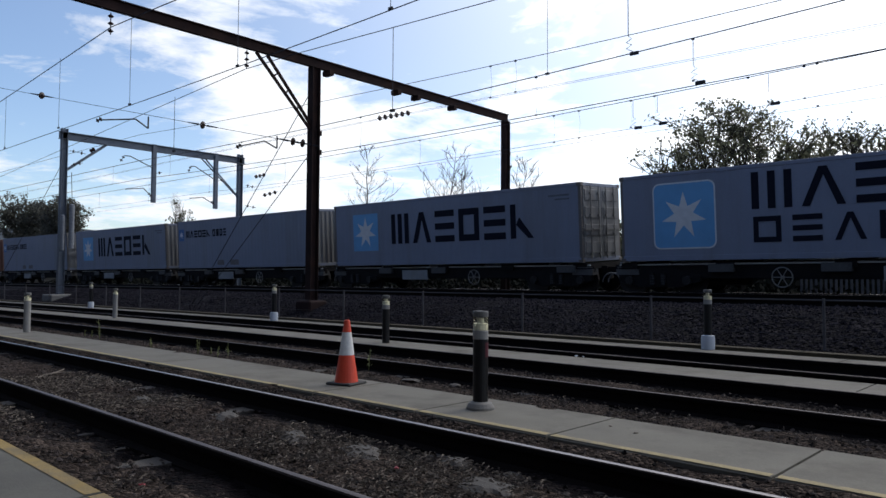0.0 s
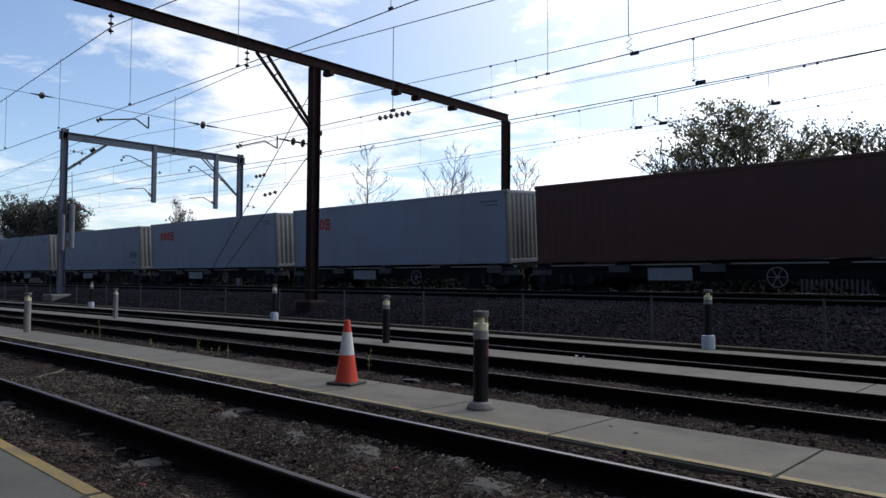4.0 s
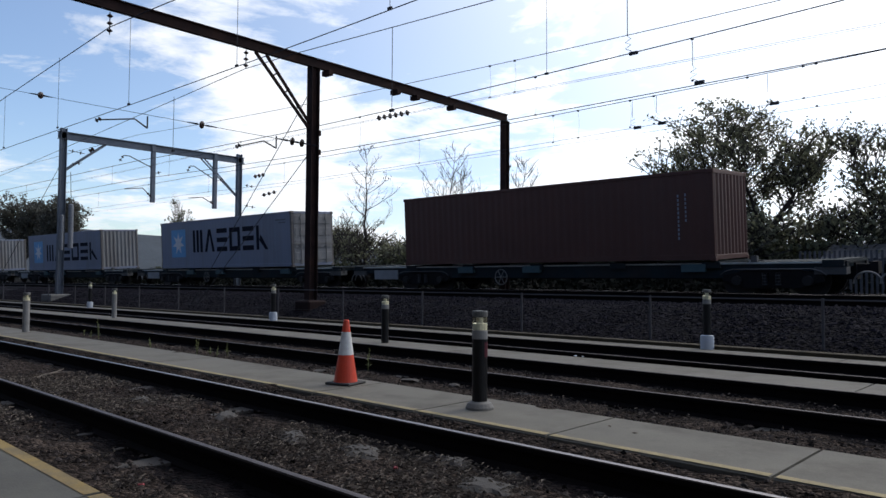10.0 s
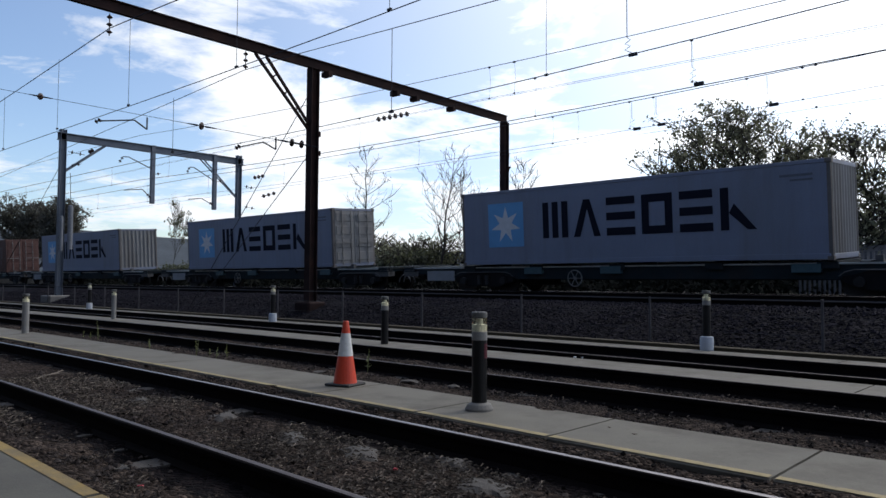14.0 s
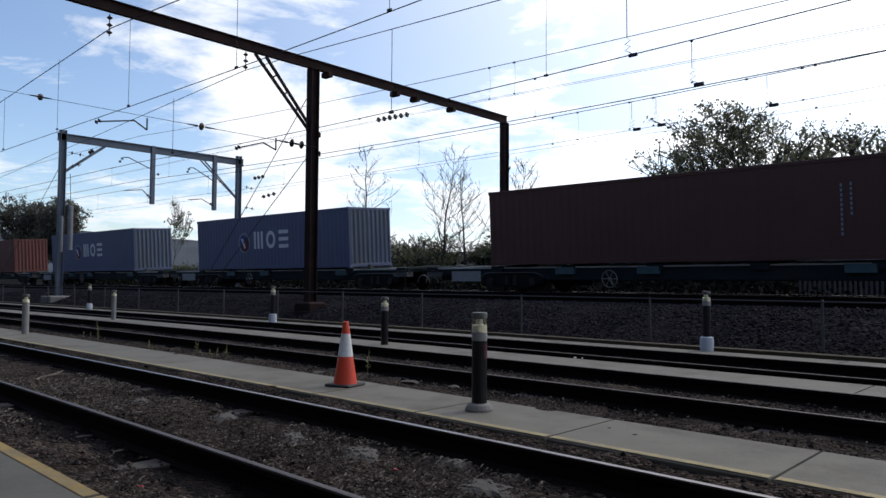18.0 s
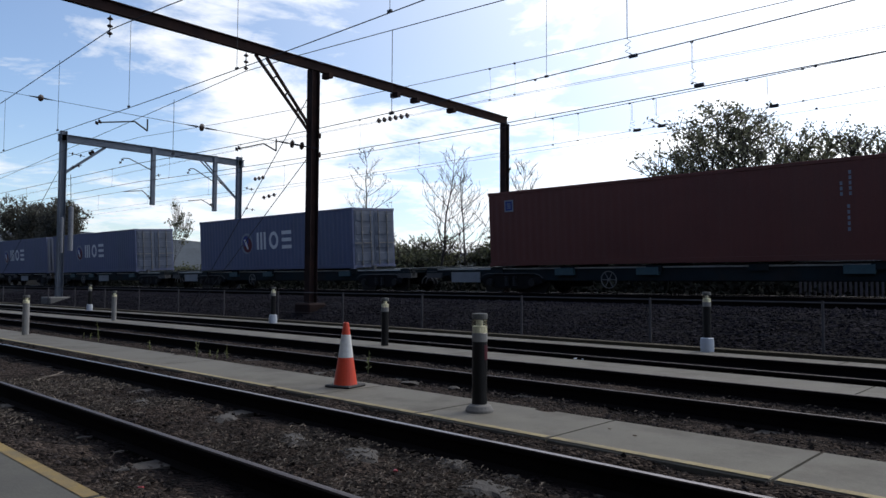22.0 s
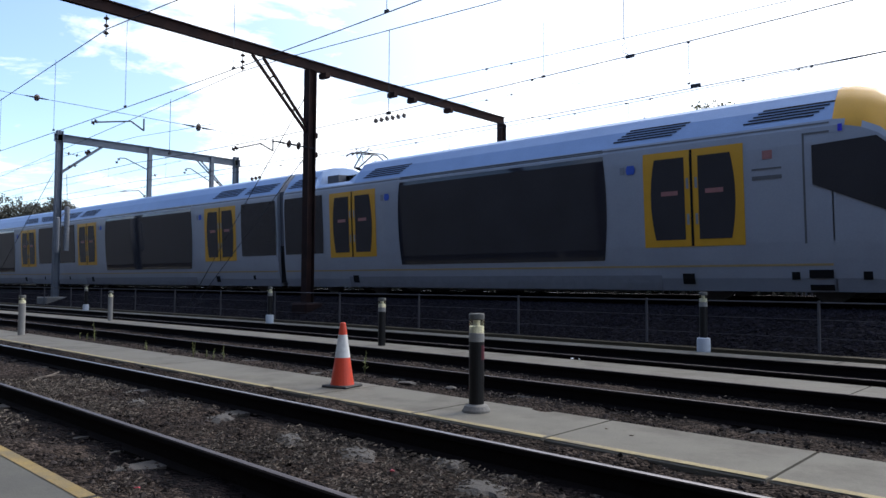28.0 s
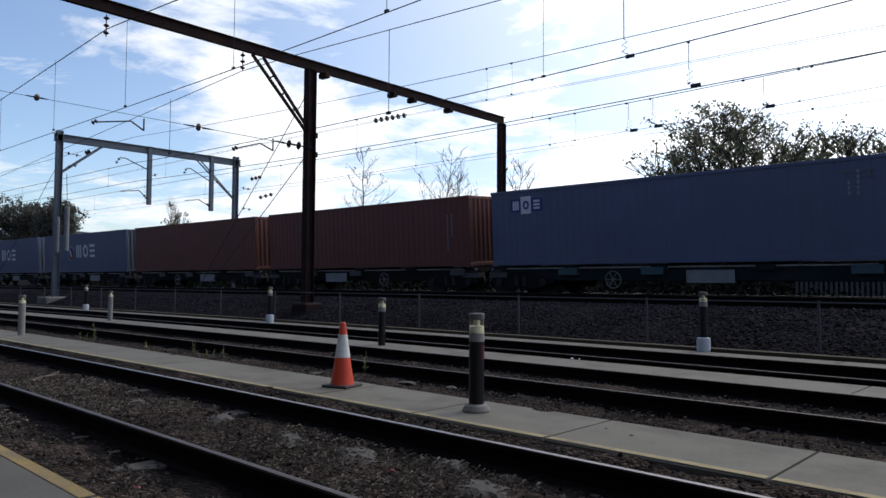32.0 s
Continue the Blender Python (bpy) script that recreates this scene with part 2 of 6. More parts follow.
WEED = mat("weed_green", (0.20, 0.22, 0.085), 0.6, island=0.35, bump=0)
FENCEG = mat("weathered_fence_steel", (0.075, 0.072, 0.078), 0.7, 0.2, var=0.25)
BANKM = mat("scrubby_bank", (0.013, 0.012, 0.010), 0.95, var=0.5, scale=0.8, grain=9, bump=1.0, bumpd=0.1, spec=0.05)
# dark surface of the added wall that blocks the sky behind the camera
SKY_BLOCK = mat("sky_block_dark", (0.060, 0.064, 0.072), 0.9, var=0.3, scale=1.5, grain=25)
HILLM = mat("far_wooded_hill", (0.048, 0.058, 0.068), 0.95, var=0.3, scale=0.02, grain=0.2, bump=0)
for lm in (LEAF, LEAF2, LEAF3, WEED):     # thin leaves let light through
    N, L = lm.node_tree.nodes, lm.node_tree.links
    b = N["Principled BSDF"]
    tr = N.new("ShaderNodeBsdfTranslucent")
    src = b.inputs["Base Color"].links[0].from_socket
    L.new(src, tr.inputs["Color"])
    ms = N.new("ShaderNodeMixShader"); ms.inputs[0].default_value = 0.5
    o = N["Material Output"]
    L.new(b.outputs[0], ms.inputs[1]); L.new(tr.outputs[0], ms.inputs[2]); L.new(ms.outputs[0], o.inputs["Surface"])

# ---- mesh helpers ----


def box(bm, x0, x1, y0, y1, z0, z1, bev=0.0):
    v = [bm.verts.new((x, y, z)) for x in (x0, x1) for y in (y0, y1) for z in (z0, z1)]
    fs = [bm.faces.new([v[i] for i in q]) for q in ((0, 1, 3, 2), (4, 6, 7, 5), (0, 4, 5, 1), (2, 3, 7, 6), (0, 2, 6, 4), (1, 5, 7, 3))]
    if bev:
        es = list({e for f in fs for e in f.edges})
        bmesh.ops.bevel(bm, geom=es, offset=bev, segments=1, affect="EDGES")
    return v


def cyl(bm, a, b, r0, r1=None, n=10, caps=True):
    """A tapered tube from a to b."""
    a, b = Vector(a), Vector(b)
    r1 = r0 if r1 is None else r1
    d = (b - a).normalized()
    q = d.to_track_quat("Z", "Y").to_matrix()
    rings = []
    for p, r in ((a, r0), (b, r1)):
        rings.append([bm.verts.new(p + q @ Vector((r * math.cos(2 * math.pi * i / n), r * math.sin(2 * math.pi * i / n), 0))) for i in range(n)])
    for i in range(n):
        bm.faces.new((rings[0][i], rings[0][(i + 1) % n], rings[1][(i + 1) % n], rings[1][i]))
    if caps:
        bm.faces.new(rings[0][::-1]); bm.faces.new(rings[1])


def lathe(bm, prof, n=16, cx=0, cy=0):
    """prof: (radius, z) from the bottom up."""
    rings = [[bm.verts.new((cx + r * math.cos(2 * math.pi * i / n), cy + r * math.sin(2 * math.pi * i / n), z)) for i in range(n)] for r, z in prof]
    for a, b in zip(rings, rings[1:]):
        for i in range(n):
            bm.faces.new((a[i], a[(i + 1) % n], b[(i + 1) % n], b[i]))
    bm.faces.new(rings[0][::-1]); bm.faces.new(rings[-1])


def beam(bm, a, b, w, h, up=(0, 0, 1)):
    """A square-edged bar from a to b, w wide and h deep."""
    a, b = Vector(a), Vector(b)
    d = (b - a).normalized()
    s = d.cross(Vector(up))
    s = s.normalized() if s.length > 1e-4 else Vector((1, 0, 0))
    u = s.cross(d)
    r = [[bm.verts.new(p + s * i * w / 2 + u * j * h / 2) for i, j in ((-1, -1), (1, -1), (1, 1), (-1, 1))] for p in (a, b)]
    for i in range(4):
        bm.faces.new((r[0][i], r[0][(i + 1) % 4], r[1][(i + 1) % 4], r[1][i]))
    bm.faces.new(r[0][::-1]); bm.faces.new(r[1])


def mesh(bm, material, smooth=False):
    bmesh.ops.recalc_face_normals(bm, faces=bm.faces)
    me = bpy.data.meshes.new("mesh")
    bm.to_mesh(me); bm.free()
    for m in (material if isinstance(material, (list, tuple)) else (material,)):
        me.materials.append(m)
    if smooth:
        me.shade_smooth()
    return me


def part(name, bm, material, parent=None, label="", smooth=False):
    ob = new(name, bm if isinstance(bm, bpy.types.Mesh) else mesh(bm, material, smooth))
    ob.parent = parent
    if label:
        tagged(ob, label)
    return ob


def thing(name, label, category, group="", kind="", m=None):
    ob = new(name)
    ob.empty_display_size = 0.2
    tagged(ob, label, category, group, kind)
    if m is not None:
        ob.matrix_basis = m
    return ob


def lay(x):
    """Sideways course of the yard tracks and walkways at x."""
    if x < -25:
        return lay(-25) + 0.0047 * (x + 25)
    if x > 8:
        return lay(8) - 0.0613 * (x - 8)
    return -0.0253 * (x + 10) - 0.001 * (x + 10) ** 2


def main(x):
    """Sideways course of the main lines at x: a wide curve that runs out straight on both sides."""
    if x < -75:
        d = min(-75 - x, 75)
        return main(-75) - (0.03 * d - 0.0002 * d * d)
    if x > 25:
        d = min(x - 25, 75)
        return main(25) - (0.03 * d - 0.0002 * d * d)
    return -0.0003 * (x + 25) ** 2


def main_slope(x):
    return (main(x + 0.5) - main(x - 0.5))


CANT = 0.06
RAIL = -1.08            # yard rail top
WALK = -1.13            # walkway top
UP_Y, DOWN_Y = 17.52, 21.37      # centres of the two main tracks
UP_Z, DOWN_Z = -0.30, -0.32      # their rail tops at the centre

# ---- ground and banks ----


def strip(name, rows, course, xs, material, label="", category="", kind="structure", rough=0.0, seed=1, smooth=True, parent=None):
    """A sheet that follows a course: rows of (y offset, z) across, stations xs along."""
    bm = bmesh.new()
    grid = []
    for x in xs:
        line = []
        for y, z in rows:
            n = noise.noise((x * 1.7, y * 1.7, seed)) * rough + noise.noise((x * 6, y * 6, seed + 9)) * rough * 0.5
            line.append(bm.verts.new((x, y + course(x), z + n)))
        grid.append(line)
    for a, b in zip(grid, grid[1:]):
        for i in range(len(rows) - 1):
            bm.faces.new((a[i], b[i], b[i + 1], a[i + 1]))
    ob = part(name, bm, material, parent, smooth=smooth)
    if category:
        tagged(ob, label, category, kind=kind)
    return ob


def span(a, b, step):
    n = max(1, round((b - a) / step))
    return [a + (b - a) * i / n for i in range(n + 1)]


bm = bmesh.new()
R = 2500
vs = [bm.verts.new(p) for p in ((-R, -R, -1.32), (R, -R, -1.32), (R, R, -1.32), (-R, R, -1.32))]
bm.faces.new(vs)
tagged(part("ground", bm, GRAVEL), "dark gravelly ground of a railway yard", "ground", kind="structure")

def bed_z(y):
    """Gravel level across the yard: heaped a little against the walkways."""
    d = min(abs(y - e) for e in (1.98, 4.79, 5.80, 8.86, 9.79, 11.72))
    g = min(abs(y + 0.08 - r) for q in YARD_TRACKS for r in q)
    return -1.215 + 0.062 * math.exp(-(d / 0.22) ** 2) - 0.035 * math.exp(-(g / 0.2) ** 2)


YARD_TRACKS = ((2.73, 4.24), (7.01, 8.515), (9.95, 11.45))
bed = strip("yard_bed", [(1.9 + i * 0.06, bed_z(1.9 + i * 0.06)) for i in range(0, 174)], lay, span(-30, 2, 0.1), GRAVEL, "gravel and dry litter between the yard tracks", "gravel bed", rough=0.05)
bed.data.materials.append(RAIL_SHADE)
for f in bed.data.polygons:      # rail shadow put into the gravel colour, wider on the camera side
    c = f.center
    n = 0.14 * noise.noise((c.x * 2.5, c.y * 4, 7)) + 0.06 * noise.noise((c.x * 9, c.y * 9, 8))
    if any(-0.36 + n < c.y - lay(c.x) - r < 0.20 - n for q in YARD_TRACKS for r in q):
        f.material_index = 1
strip("yard_bed_far", [(1.0, -1.22), (12.8, -1.22)], lay, span(-130, -30, 5), GRAVEL, "gravel of the far yard tracks", "gravel bed")
# raised ballast of the main lines
BANK = [(12.95, -1.2), (13.6, -0.95), (14.6, -0.62), (15.1, -0.52), (16.6, -0.47), (18.1, -0.42), (19.3, -0.5), (20.5, -0.52), (22.1, -0.46), (23.0, -0.5), (24.6, -1.2), (25.2, -1.3)]
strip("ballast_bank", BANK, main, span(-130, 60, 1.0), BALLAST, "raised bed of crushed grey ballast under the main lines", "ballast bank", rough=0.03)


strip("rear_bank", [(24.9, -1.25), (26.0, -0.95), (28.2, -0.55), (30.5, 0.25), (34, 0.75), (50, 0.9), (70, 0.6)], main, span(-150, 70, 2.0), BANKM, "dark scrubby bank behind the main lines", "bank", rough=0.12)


# ---- rails ----
def rail_line(name, course, y, z, x0, x1, step, label, category="rail", head_mat=None):
    prof = [(-0.065, -0.195), (0.065, -0.195), (0.065, -0.165), (0.014, -0.14), (0.011, -0.045), (0.034, -0.034), (0.034, -0.006), (0.026, 0.0), (-0.026, 0.0), (-0.034, -0.006), (-0.034, -0.034), (-0.011, -0.045), (-0.014, -0.14), (-0.065, -0.165)]
    ob = thing(name, label, category, kind="structure")
    web, head = bmesh.new(), bmesh.new()
    rings = [[web.verts.new((x, y + course(x) + a, z + c)) for a, c in prof] for x in span(x0, x1, step)]
    for p, q in zip(rings, rings[1:]):
        for i in range(len(prof)):
            if i != 7:
                web.faces.new((p[i], p[(i + 1) % len(prof)], q[(i + 1) % len(prof)], q[i]))
    hr = [[head.verts.new((x, y + course(x) + a, z + c)) for a, c in ((0.024, 0.0005), (0.015, 0.0025), (-0.010, 0.0025), (-0.020, 0.0005))] for x in span(x0, x1, step)]
    for p, q in zip(hr, hr[1:]):
        for i in range(3):
            head.faces.new((p[i], p[i + 1], q[i + 1], q[i]))
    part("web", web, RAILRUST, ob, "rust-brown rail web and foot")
    part("running_surface", head, head_mat or RAILTOP, ob, "worn rail head", smooth=True)
    return ob


for a, b in YARD_TRACKS:
    for y in (a, b):
        rail_line("yard_rail", lay, y, RAIL, -130, 12, 1.0, "worn steel yard rail with a polished top", head_mat=RAILTOP if y == 4.24 else RAILDULL)
for y, z in ((UP_Y, UP_Z), (DOWN_Y, DOWN_Z)):
    for s in (-1, 1):
        rail_line("main_rail", main, y + s * 0.7525, z + s * 0.7525 * CANT, -160, 80, 1.5, "steel main line rail on the ballast bank")


# ---- walkways ----
def slabs(name, y0, y1, top, x0, x1, pitch, label, joints, edge=None, thick=0.22, paint=None, surface=None):
    ob = thing(name, label, "walkway", kind="structure")
    cuts = [x0] + [x for x in joints] + [x1]
    for a, b in zip(cuts, cuts[1:]):
        bm = bmesh.new()
        st = span(a + 0.011, b - 0.011, 1.2)
        prof = [(y0, top - thick), (y0, top - 0.012), (y0 + 0.012, top), (y1 - 0.012, top), (y1, top - 0.012), (y1, top - thick)]
        rings = [[bm.verts.new((x, y + lay(x), z)) for y, z in prof] for x in st]
        for p, q in zip(rings, rings[1:]):
            for i in range(5):
                bm.faces.new((p[i], q[i], q[i + 1], p[i + 1]))
        bm.faces.new(rings[0]); bm.faces.new(rings[-1][::-1])
        part("slab", bm, surface or CONCRETE, ob)
        if edge:
            bm = bmesh.new()
            rr = [[bm.verts.new((x, y + lay(x), top + 0.004)) for y in edge] for x in span(a + 0.02, b - 0.02, 0.6)]
            for p, q in zip(rr, rr[1:]):
                bm.faces.new((p[0], q[0], q[1], p[1]))
            part("painted_edge", bm, paint, ob, "worn yellow edge line")
    return ob


slabs("walkway_1", 4.79, 5.80, WALK, -130, 12, 0, "pale concrete walkway slabs with a worn yellow edge", [-110, -90, -70, -50, -40, -32, -26, -21, -17, -13.5, -9.8, -6.05, -4.55, -3.13, -1.51, 2.2, 6], edge=(4.80, 4.875), paint=CREAM)
slabs("walkway_2", 8.86, 9.79, WALK, -130, 12, 0, "pale concrete walkway slabs between two yard tracks", [-100, -70, -50, -38, -28, -20, -14, -8, -2.05, 4])
slabs("walkway_3", 11.72, 12.55, WALK, -130, 12, 0, "narrow concrete strip beside the ballast bank", [-100, -70, -50, -38, -28, -20, -14, -8, -3, 4])
slabs("platform", -3.4, 1.91, WALK, -60, 12, 0, "dark asphalt platform with a worn yellow edge line", [-40, -30, -20, -12, -8, -4, 0, 4], edge=(1.815, 1.90), paint=YELLOW, surface=PLATFORM)
bm = bmesh.new()
st = span(-130, 12, 2)
rr = [[bm.verts.new((x, y + lay(x), z)) for y, z in ((12.62, -1.3), (12.62, -1.075), (12.70, -1.06), (12.78, -1.075), (12.78, -1.3))] for x in st]
for p, q in zip(rr, rr[1:]):
    for i in range(4):
        bm.faces.new((p[i], q[i], q[i + 1], p[i + 1]))
tagged(part("kerb", bm, mat("mossy_kerb", (0.045, 0.034, 0.016), 0.9, var=0.4, scale=2)), "low weathered kerb stained ochre below the ballast", "kerb", kind="structure")

# ---- traffic cone ----
cone = thing("traffic_cone", "orange traffic cone with a white reflective sleeve standing on the walkway", "traffic cone", m=pose(-6.28, 5.31, WALK, 0, 0, 14))
bm = bmesh.new()
box(bm, -0.165, 0.165, -0.165, 0.165, 0, 0.028, 0.012)
part("base", bm, RUBBER, cone, "black rubber base plate")
bm = bmesh.new(); lathe(bm, [(0.132, 0.026), (0.126, 0.05), (0.082, 0.325)], 24); part("lower_cone", bm, CONEO, cone, smooth=False)
bm = bmesh.new(); lathe(bm, [(0.0835, 0.320), (0.0835, 0.326), (0.050, 0.568), (0.047, 0.57)], 24); part("sleeve", bm, CONEW, cone, "scuffed white reflective sleeve")
bm = bmesh.new(); lathe(bm, [(0.049, 0.569), (0.032, 0.69), (0.026, 0.702), (0.012, 0.70)], 20); part("tip", bm, CONEO, cone)


# ---- bollard lights ----
GLOWW = mat("white_reflector", (0.82, 0.81, 0.74), 0.3, var=0.15, bump=0)
CAPM = mat("dark_grey_cap", (0.11, 0.11, 0.105), 0.6, var=0.3, scale=9)


def bollard(x, y, body, label, foot, h=0.87, r=0.068, sticker=False):
    b = thing("bollard_light", label, "bollard light", "bollard lights beside the yard tracks", m=pose(x, y, WALK))
    z0 = 0.0
    if foot == "flange":
        bm = bmesh.new(); lathe(bm, [(0.125, 0), (0.125, 0.02), (0.105, 0.055), (0.075, 0.07)], 20); part("foot", bm, KERB, b, "round concrete foot")
    if foot == "white":
        bm = bmesh.new(); lathe(bm, [(0.112, 0.0), (0.115, 0.13), (0.11, 0.23), (0.08, 0.24)], 20); part("foot", bm, WHITEP, b, "white painted foot")
    bm = bmesh.new(); lathe(bm, [(r, 0.0), (r, h - 0.25), (r * 0.97, h - 0.245)], 20); part("body", bm, body, b)
    bm = bmesh.new(); lathe(bm, [(r * 1.02, h - 0.25), (r * 1.02, h - 0.178), (r * 0.9, h - 0.172)], 20); part("collar", bm, GREYP, b)
    bm = bmesh.new(); lathe(bm, [(r * 0.99, h - 0.172), (r * 0.99, h - 0.05)], 20); part("lens", bm, LENS, b, "clear ribbed lens").visible_shadow = False
    bm = bmesh.new(); lathe(bm, [(r * 0.9, h - 0.171), (r * 0.84, h - 0.115), (r * 0.3, h - 0.105), (r * 0.3, h - 0.06)], 14); part("lamp_holder", bm, GLOWW, b, "white reflector ring")
    bm = bmesh.new(); lathe(bm, [(r * 1.02, h - 0.05), (r * 1.03, h - 0.012), (r * 0.98, h), (0.01, h + 0.003)], 20); part("cap", bm, CAPM, b, "grey metal cap")
    if sticker:
        bm = bmesh.new()
        rr = [[bm.verts.new((r * 1.02 * math.cos(a), r * 1.02 * math.sin(a), z)) for a in [radians(-12 + 8 * i) for i in range(9)]] for z in (h - 0.41, h - 0.28)]
        for i in range(8):
            bm.faces.new((rr[0][i], rr[0][i + 1], rr[1][i + 1], rr[1][i]))
        part("sticker", bm, STICKER, b, "dark red sticker")
    return b


bollard(-4.21, 5.11, BLACKP, "black bollard light with clear lens and red sticker on walkway", "flange", sticker=True)
bollard(-17.23, 5.68, GREYP, "grey bollard light with a clear lens on the walkway", "none", h=0.84)
bollard(-9.93, 9.32, BLACKP, "black bollard light with a clear lens on the second walkway", "none")
bollard(-21.87, 9.59, GREYP, "grey bollard light standing on the second walkway", "none")
bollard(-5.2, 12.43, BLACKP, "black bollard light in a white painted foot", "white", h=1.02)
bollard(-17.63, 12.22, BLACKP, "black bollard light in a white painted foot", "white", h=1.02)
bollard(-30.32, 12.32, BLACKP, "black bollard light in a white painted foot", "white", h=1.02)

# ---- unseen wall added behind the platform to block sky light ----
bm = bmesh.new()
box(bm, -190, 45, -3.9, -3.5, -1.32, 10.5)
tagged(part("wall_depot", bm, SKY_BLOCK), "plain dark unseen wall added behind the platform to block sky light", "wall", kind="structure")

# ---- gantries ----


def ibeam(bm, a, b, w, h, t=0.02, up=(0, 0, 1)):
    """A rolled I-section from a to b."""
    a, b = Vector(a), Vector(b)
    d = (b - a).normalized()
    s = d.cross(Vector(up)).normalized(); u = s.cross(d)
    x, y, q = w / 2, h / 2, t / 2
    prof = [(-x, -y), (x, -y), (x, -y + t), (q, -y + t), (q, y - t), (x, y - t), (x, y), (-x, y), (-x, y - t), (-q, y - t), (-q, -y + t), (-x, -y + t)]
    r = [[bm.verts.new(p + s * i + u * j) for i, j in prof] for p in (a, b)]
    for i in range(12):
        bm.faces.new((r[0][i], r[0][(i + 1) % 12], r[1][(i + 1) % 12], r[1][i]))
    bm.faces.new(r[0][::-1]); bm.faces.new(r[1])


def disc_string(bm, a, b, n=2, r=0.075):
    """Suspension insulators between a and b."""
    a, b = Vector(a), Vector(b)
    cyl(bm, a, b, 0.014, n=6)
    d = (b - a).normalized()
    for i in range(n):
        p = a.lerp(b, (i + 0.5) / n)
        cyl(bm, p - d * 0.04, p, r * 0.45, r, n=10)
        cyl(bm, p, p + d * 0.03, r, r * 0.5, n=10)


GX = -18.25
g1 = thing("overhead_gantry", "rust-brown steel gantry beam on posts over the tracks", "gantry", m=pose(GX, 14.0, 0, 0, 0, 1.3) @ pose(-GX, -14.0, 0))
bm = bmesh.new(); ibeam(bm, (GX, 1.0, 6.77), (GX, 24.15, 6.77), 0.15, 0.30, 0.025); part("cross_beam", bm, RUST, g1, "rusty steel cross beam")
for y, z0 in ((14.0, -1.1), (24.0, -0.9), (1.0, -1.25)):
    bm = bmesh.new(); ibeam(bm, (GX, y, z0), (GX, y, 6.62), 0.26, 0.30, 0.02, up=(0, 1, 0)); part("post", bm, RUST, g1, "rusty steel post")
    bm = bmesh.new(); box(bm, GX - 0.35, GX + 0.35, y - 0.35, y + 0.35, z0 - 0.3, z0 + 0.5, 0.05); part("post_base", bm, RUST, g1, "rust-stained post base")
for ya, zb in ((11.86, 4.66), (12.24, 4.84)):
    bm = bmesh.new(); beam(bm, (GX, ya, 6.60), (GX, 13.86, zb), 0.07, 0.075); part("knee_brace", bm, RUST, g1)
for f in (0.3, 0.52, 0.74):
    bm = bmesh.new(); y = 11.86 + f * 2.0; z = 6.60 - f * 1.94; beam(bm, (GX, y, z), (GX, y + 0.3 * (1 - f), z + 0.15), 0.04, 0.04); part("brace_lacing", bm, RUST, g1)
for y, z in ((7.65, 6.56), (11.55, 6.58)):
    bm = bmesh.new(); disc_string(bm, (GX, y, z), (GX, y, z - 0.55), 3); part("insulator", bm, INSUL, g1, "brown insulator string")
for y in (14.55, 17.6, 18.6, 20.6):
    bm = bmesh.new(); box(bm, GX - 0.18, GX + 0.18, y - 0.09, y + 0.09, 6.47, 6.63, 0.01); part("bracket", bm, RUST, g1)
for y, z in ((14.0, 4.6), (14.0, 4.0), (24.0, 5.3), (24.0, 4.7)):
    bm = bmesh.new(); box(bm, GX - 0.05, GX + 0.05, y + 0.15, y + 0.30, z - 0.08, z + 0.08, 0.015); part("post_fitting", bm, RUST, g1)
HX = -37.7
WEIGHT = mat("weathered_cast_weight", (0.17, 0.18, 0.2), 0.8, var=0.25, scale=4)
g2 = thing("galvanised_gantry", "grey galvanised steel gantry with drop posts over the main lines", "gantry")
bm = bmesh.new(); ibeam(bm, (HX, 13.6, 7.0), (HX, 23.9, 7.0), 0.24, 0.36, 0.02); part("cross_beam", bm, GALV, g2)
for y, z0 in ((13.85, -0.95), (23.6, -0.9)):
    bm = bmesh.new(); ibeam(bm, (HX, y, z0), (HX, y, 7.35), 0.26, 0.28, 0.02, up=(0, 1, 0)); part("post", bm, GALV, g2)
bm = bmesh.new(); box(bm, HX - 0.6, HX + 0.6, 13.85 - 0.6, 13.85 + 0.6, -1.2, -0.72, 0.04); part("plinth", bm, KERB, g2, "grey concrete plinth")
bm = bmesh.new(); box(bm, HX - 0.5, HX + 0.5, 23.1, 24.1, -1.2, -0.72, 0.04); part("plinth", bm, KERB, g2, "grey concrete plinth")
for y, z1 in ((18.4, 4.1), (22.05, 4.05)):
    bm = bmesh.new(); beam(bm, (HX, y, 7.2), (HX, y, z1), 0.2, 0.2); part("drop_post", bm, GALV, g2)
bm = bmesh.new(); beam(bm, (HX, 13.95, 5.3), (HX, 15.9, 6.85), 0.1, 0.12); part("knee_brace", bm, GALV, g2)
for dy in (0.0, 0.25):
    bm = bmesh.new(); beam(bm, (HX, 21.1 + dy, 6.85), (HX, 23.4 + dy * 0.3, 4.9), 0.06, 0.06); part("knee_brace", bm, GALV, g2)
bm = bmesh.new(); lathe(bm, [(0.12 - 0.007 * (i % 3 == 2), 1.5 + 0.05 * i) for i in range(43)] + [(0.05, 3.65)], 12, HX + 0.4, 14.15); part("tension_weight", bm, WEIGHT, g2, "pale grey stack of tensioning weights")
bm = bmesh.new(); lathe(bm, [(0.09 - 0.006 * (i % 3 == 2), 1.4 + 0.05 * i) for i in range(34)] + [(0.04, 3.1)], 12, HX + 0.4, 13.74); part("tension_weight", bm, WEIGHT, g2, "pale grey stack of tensioning weights")
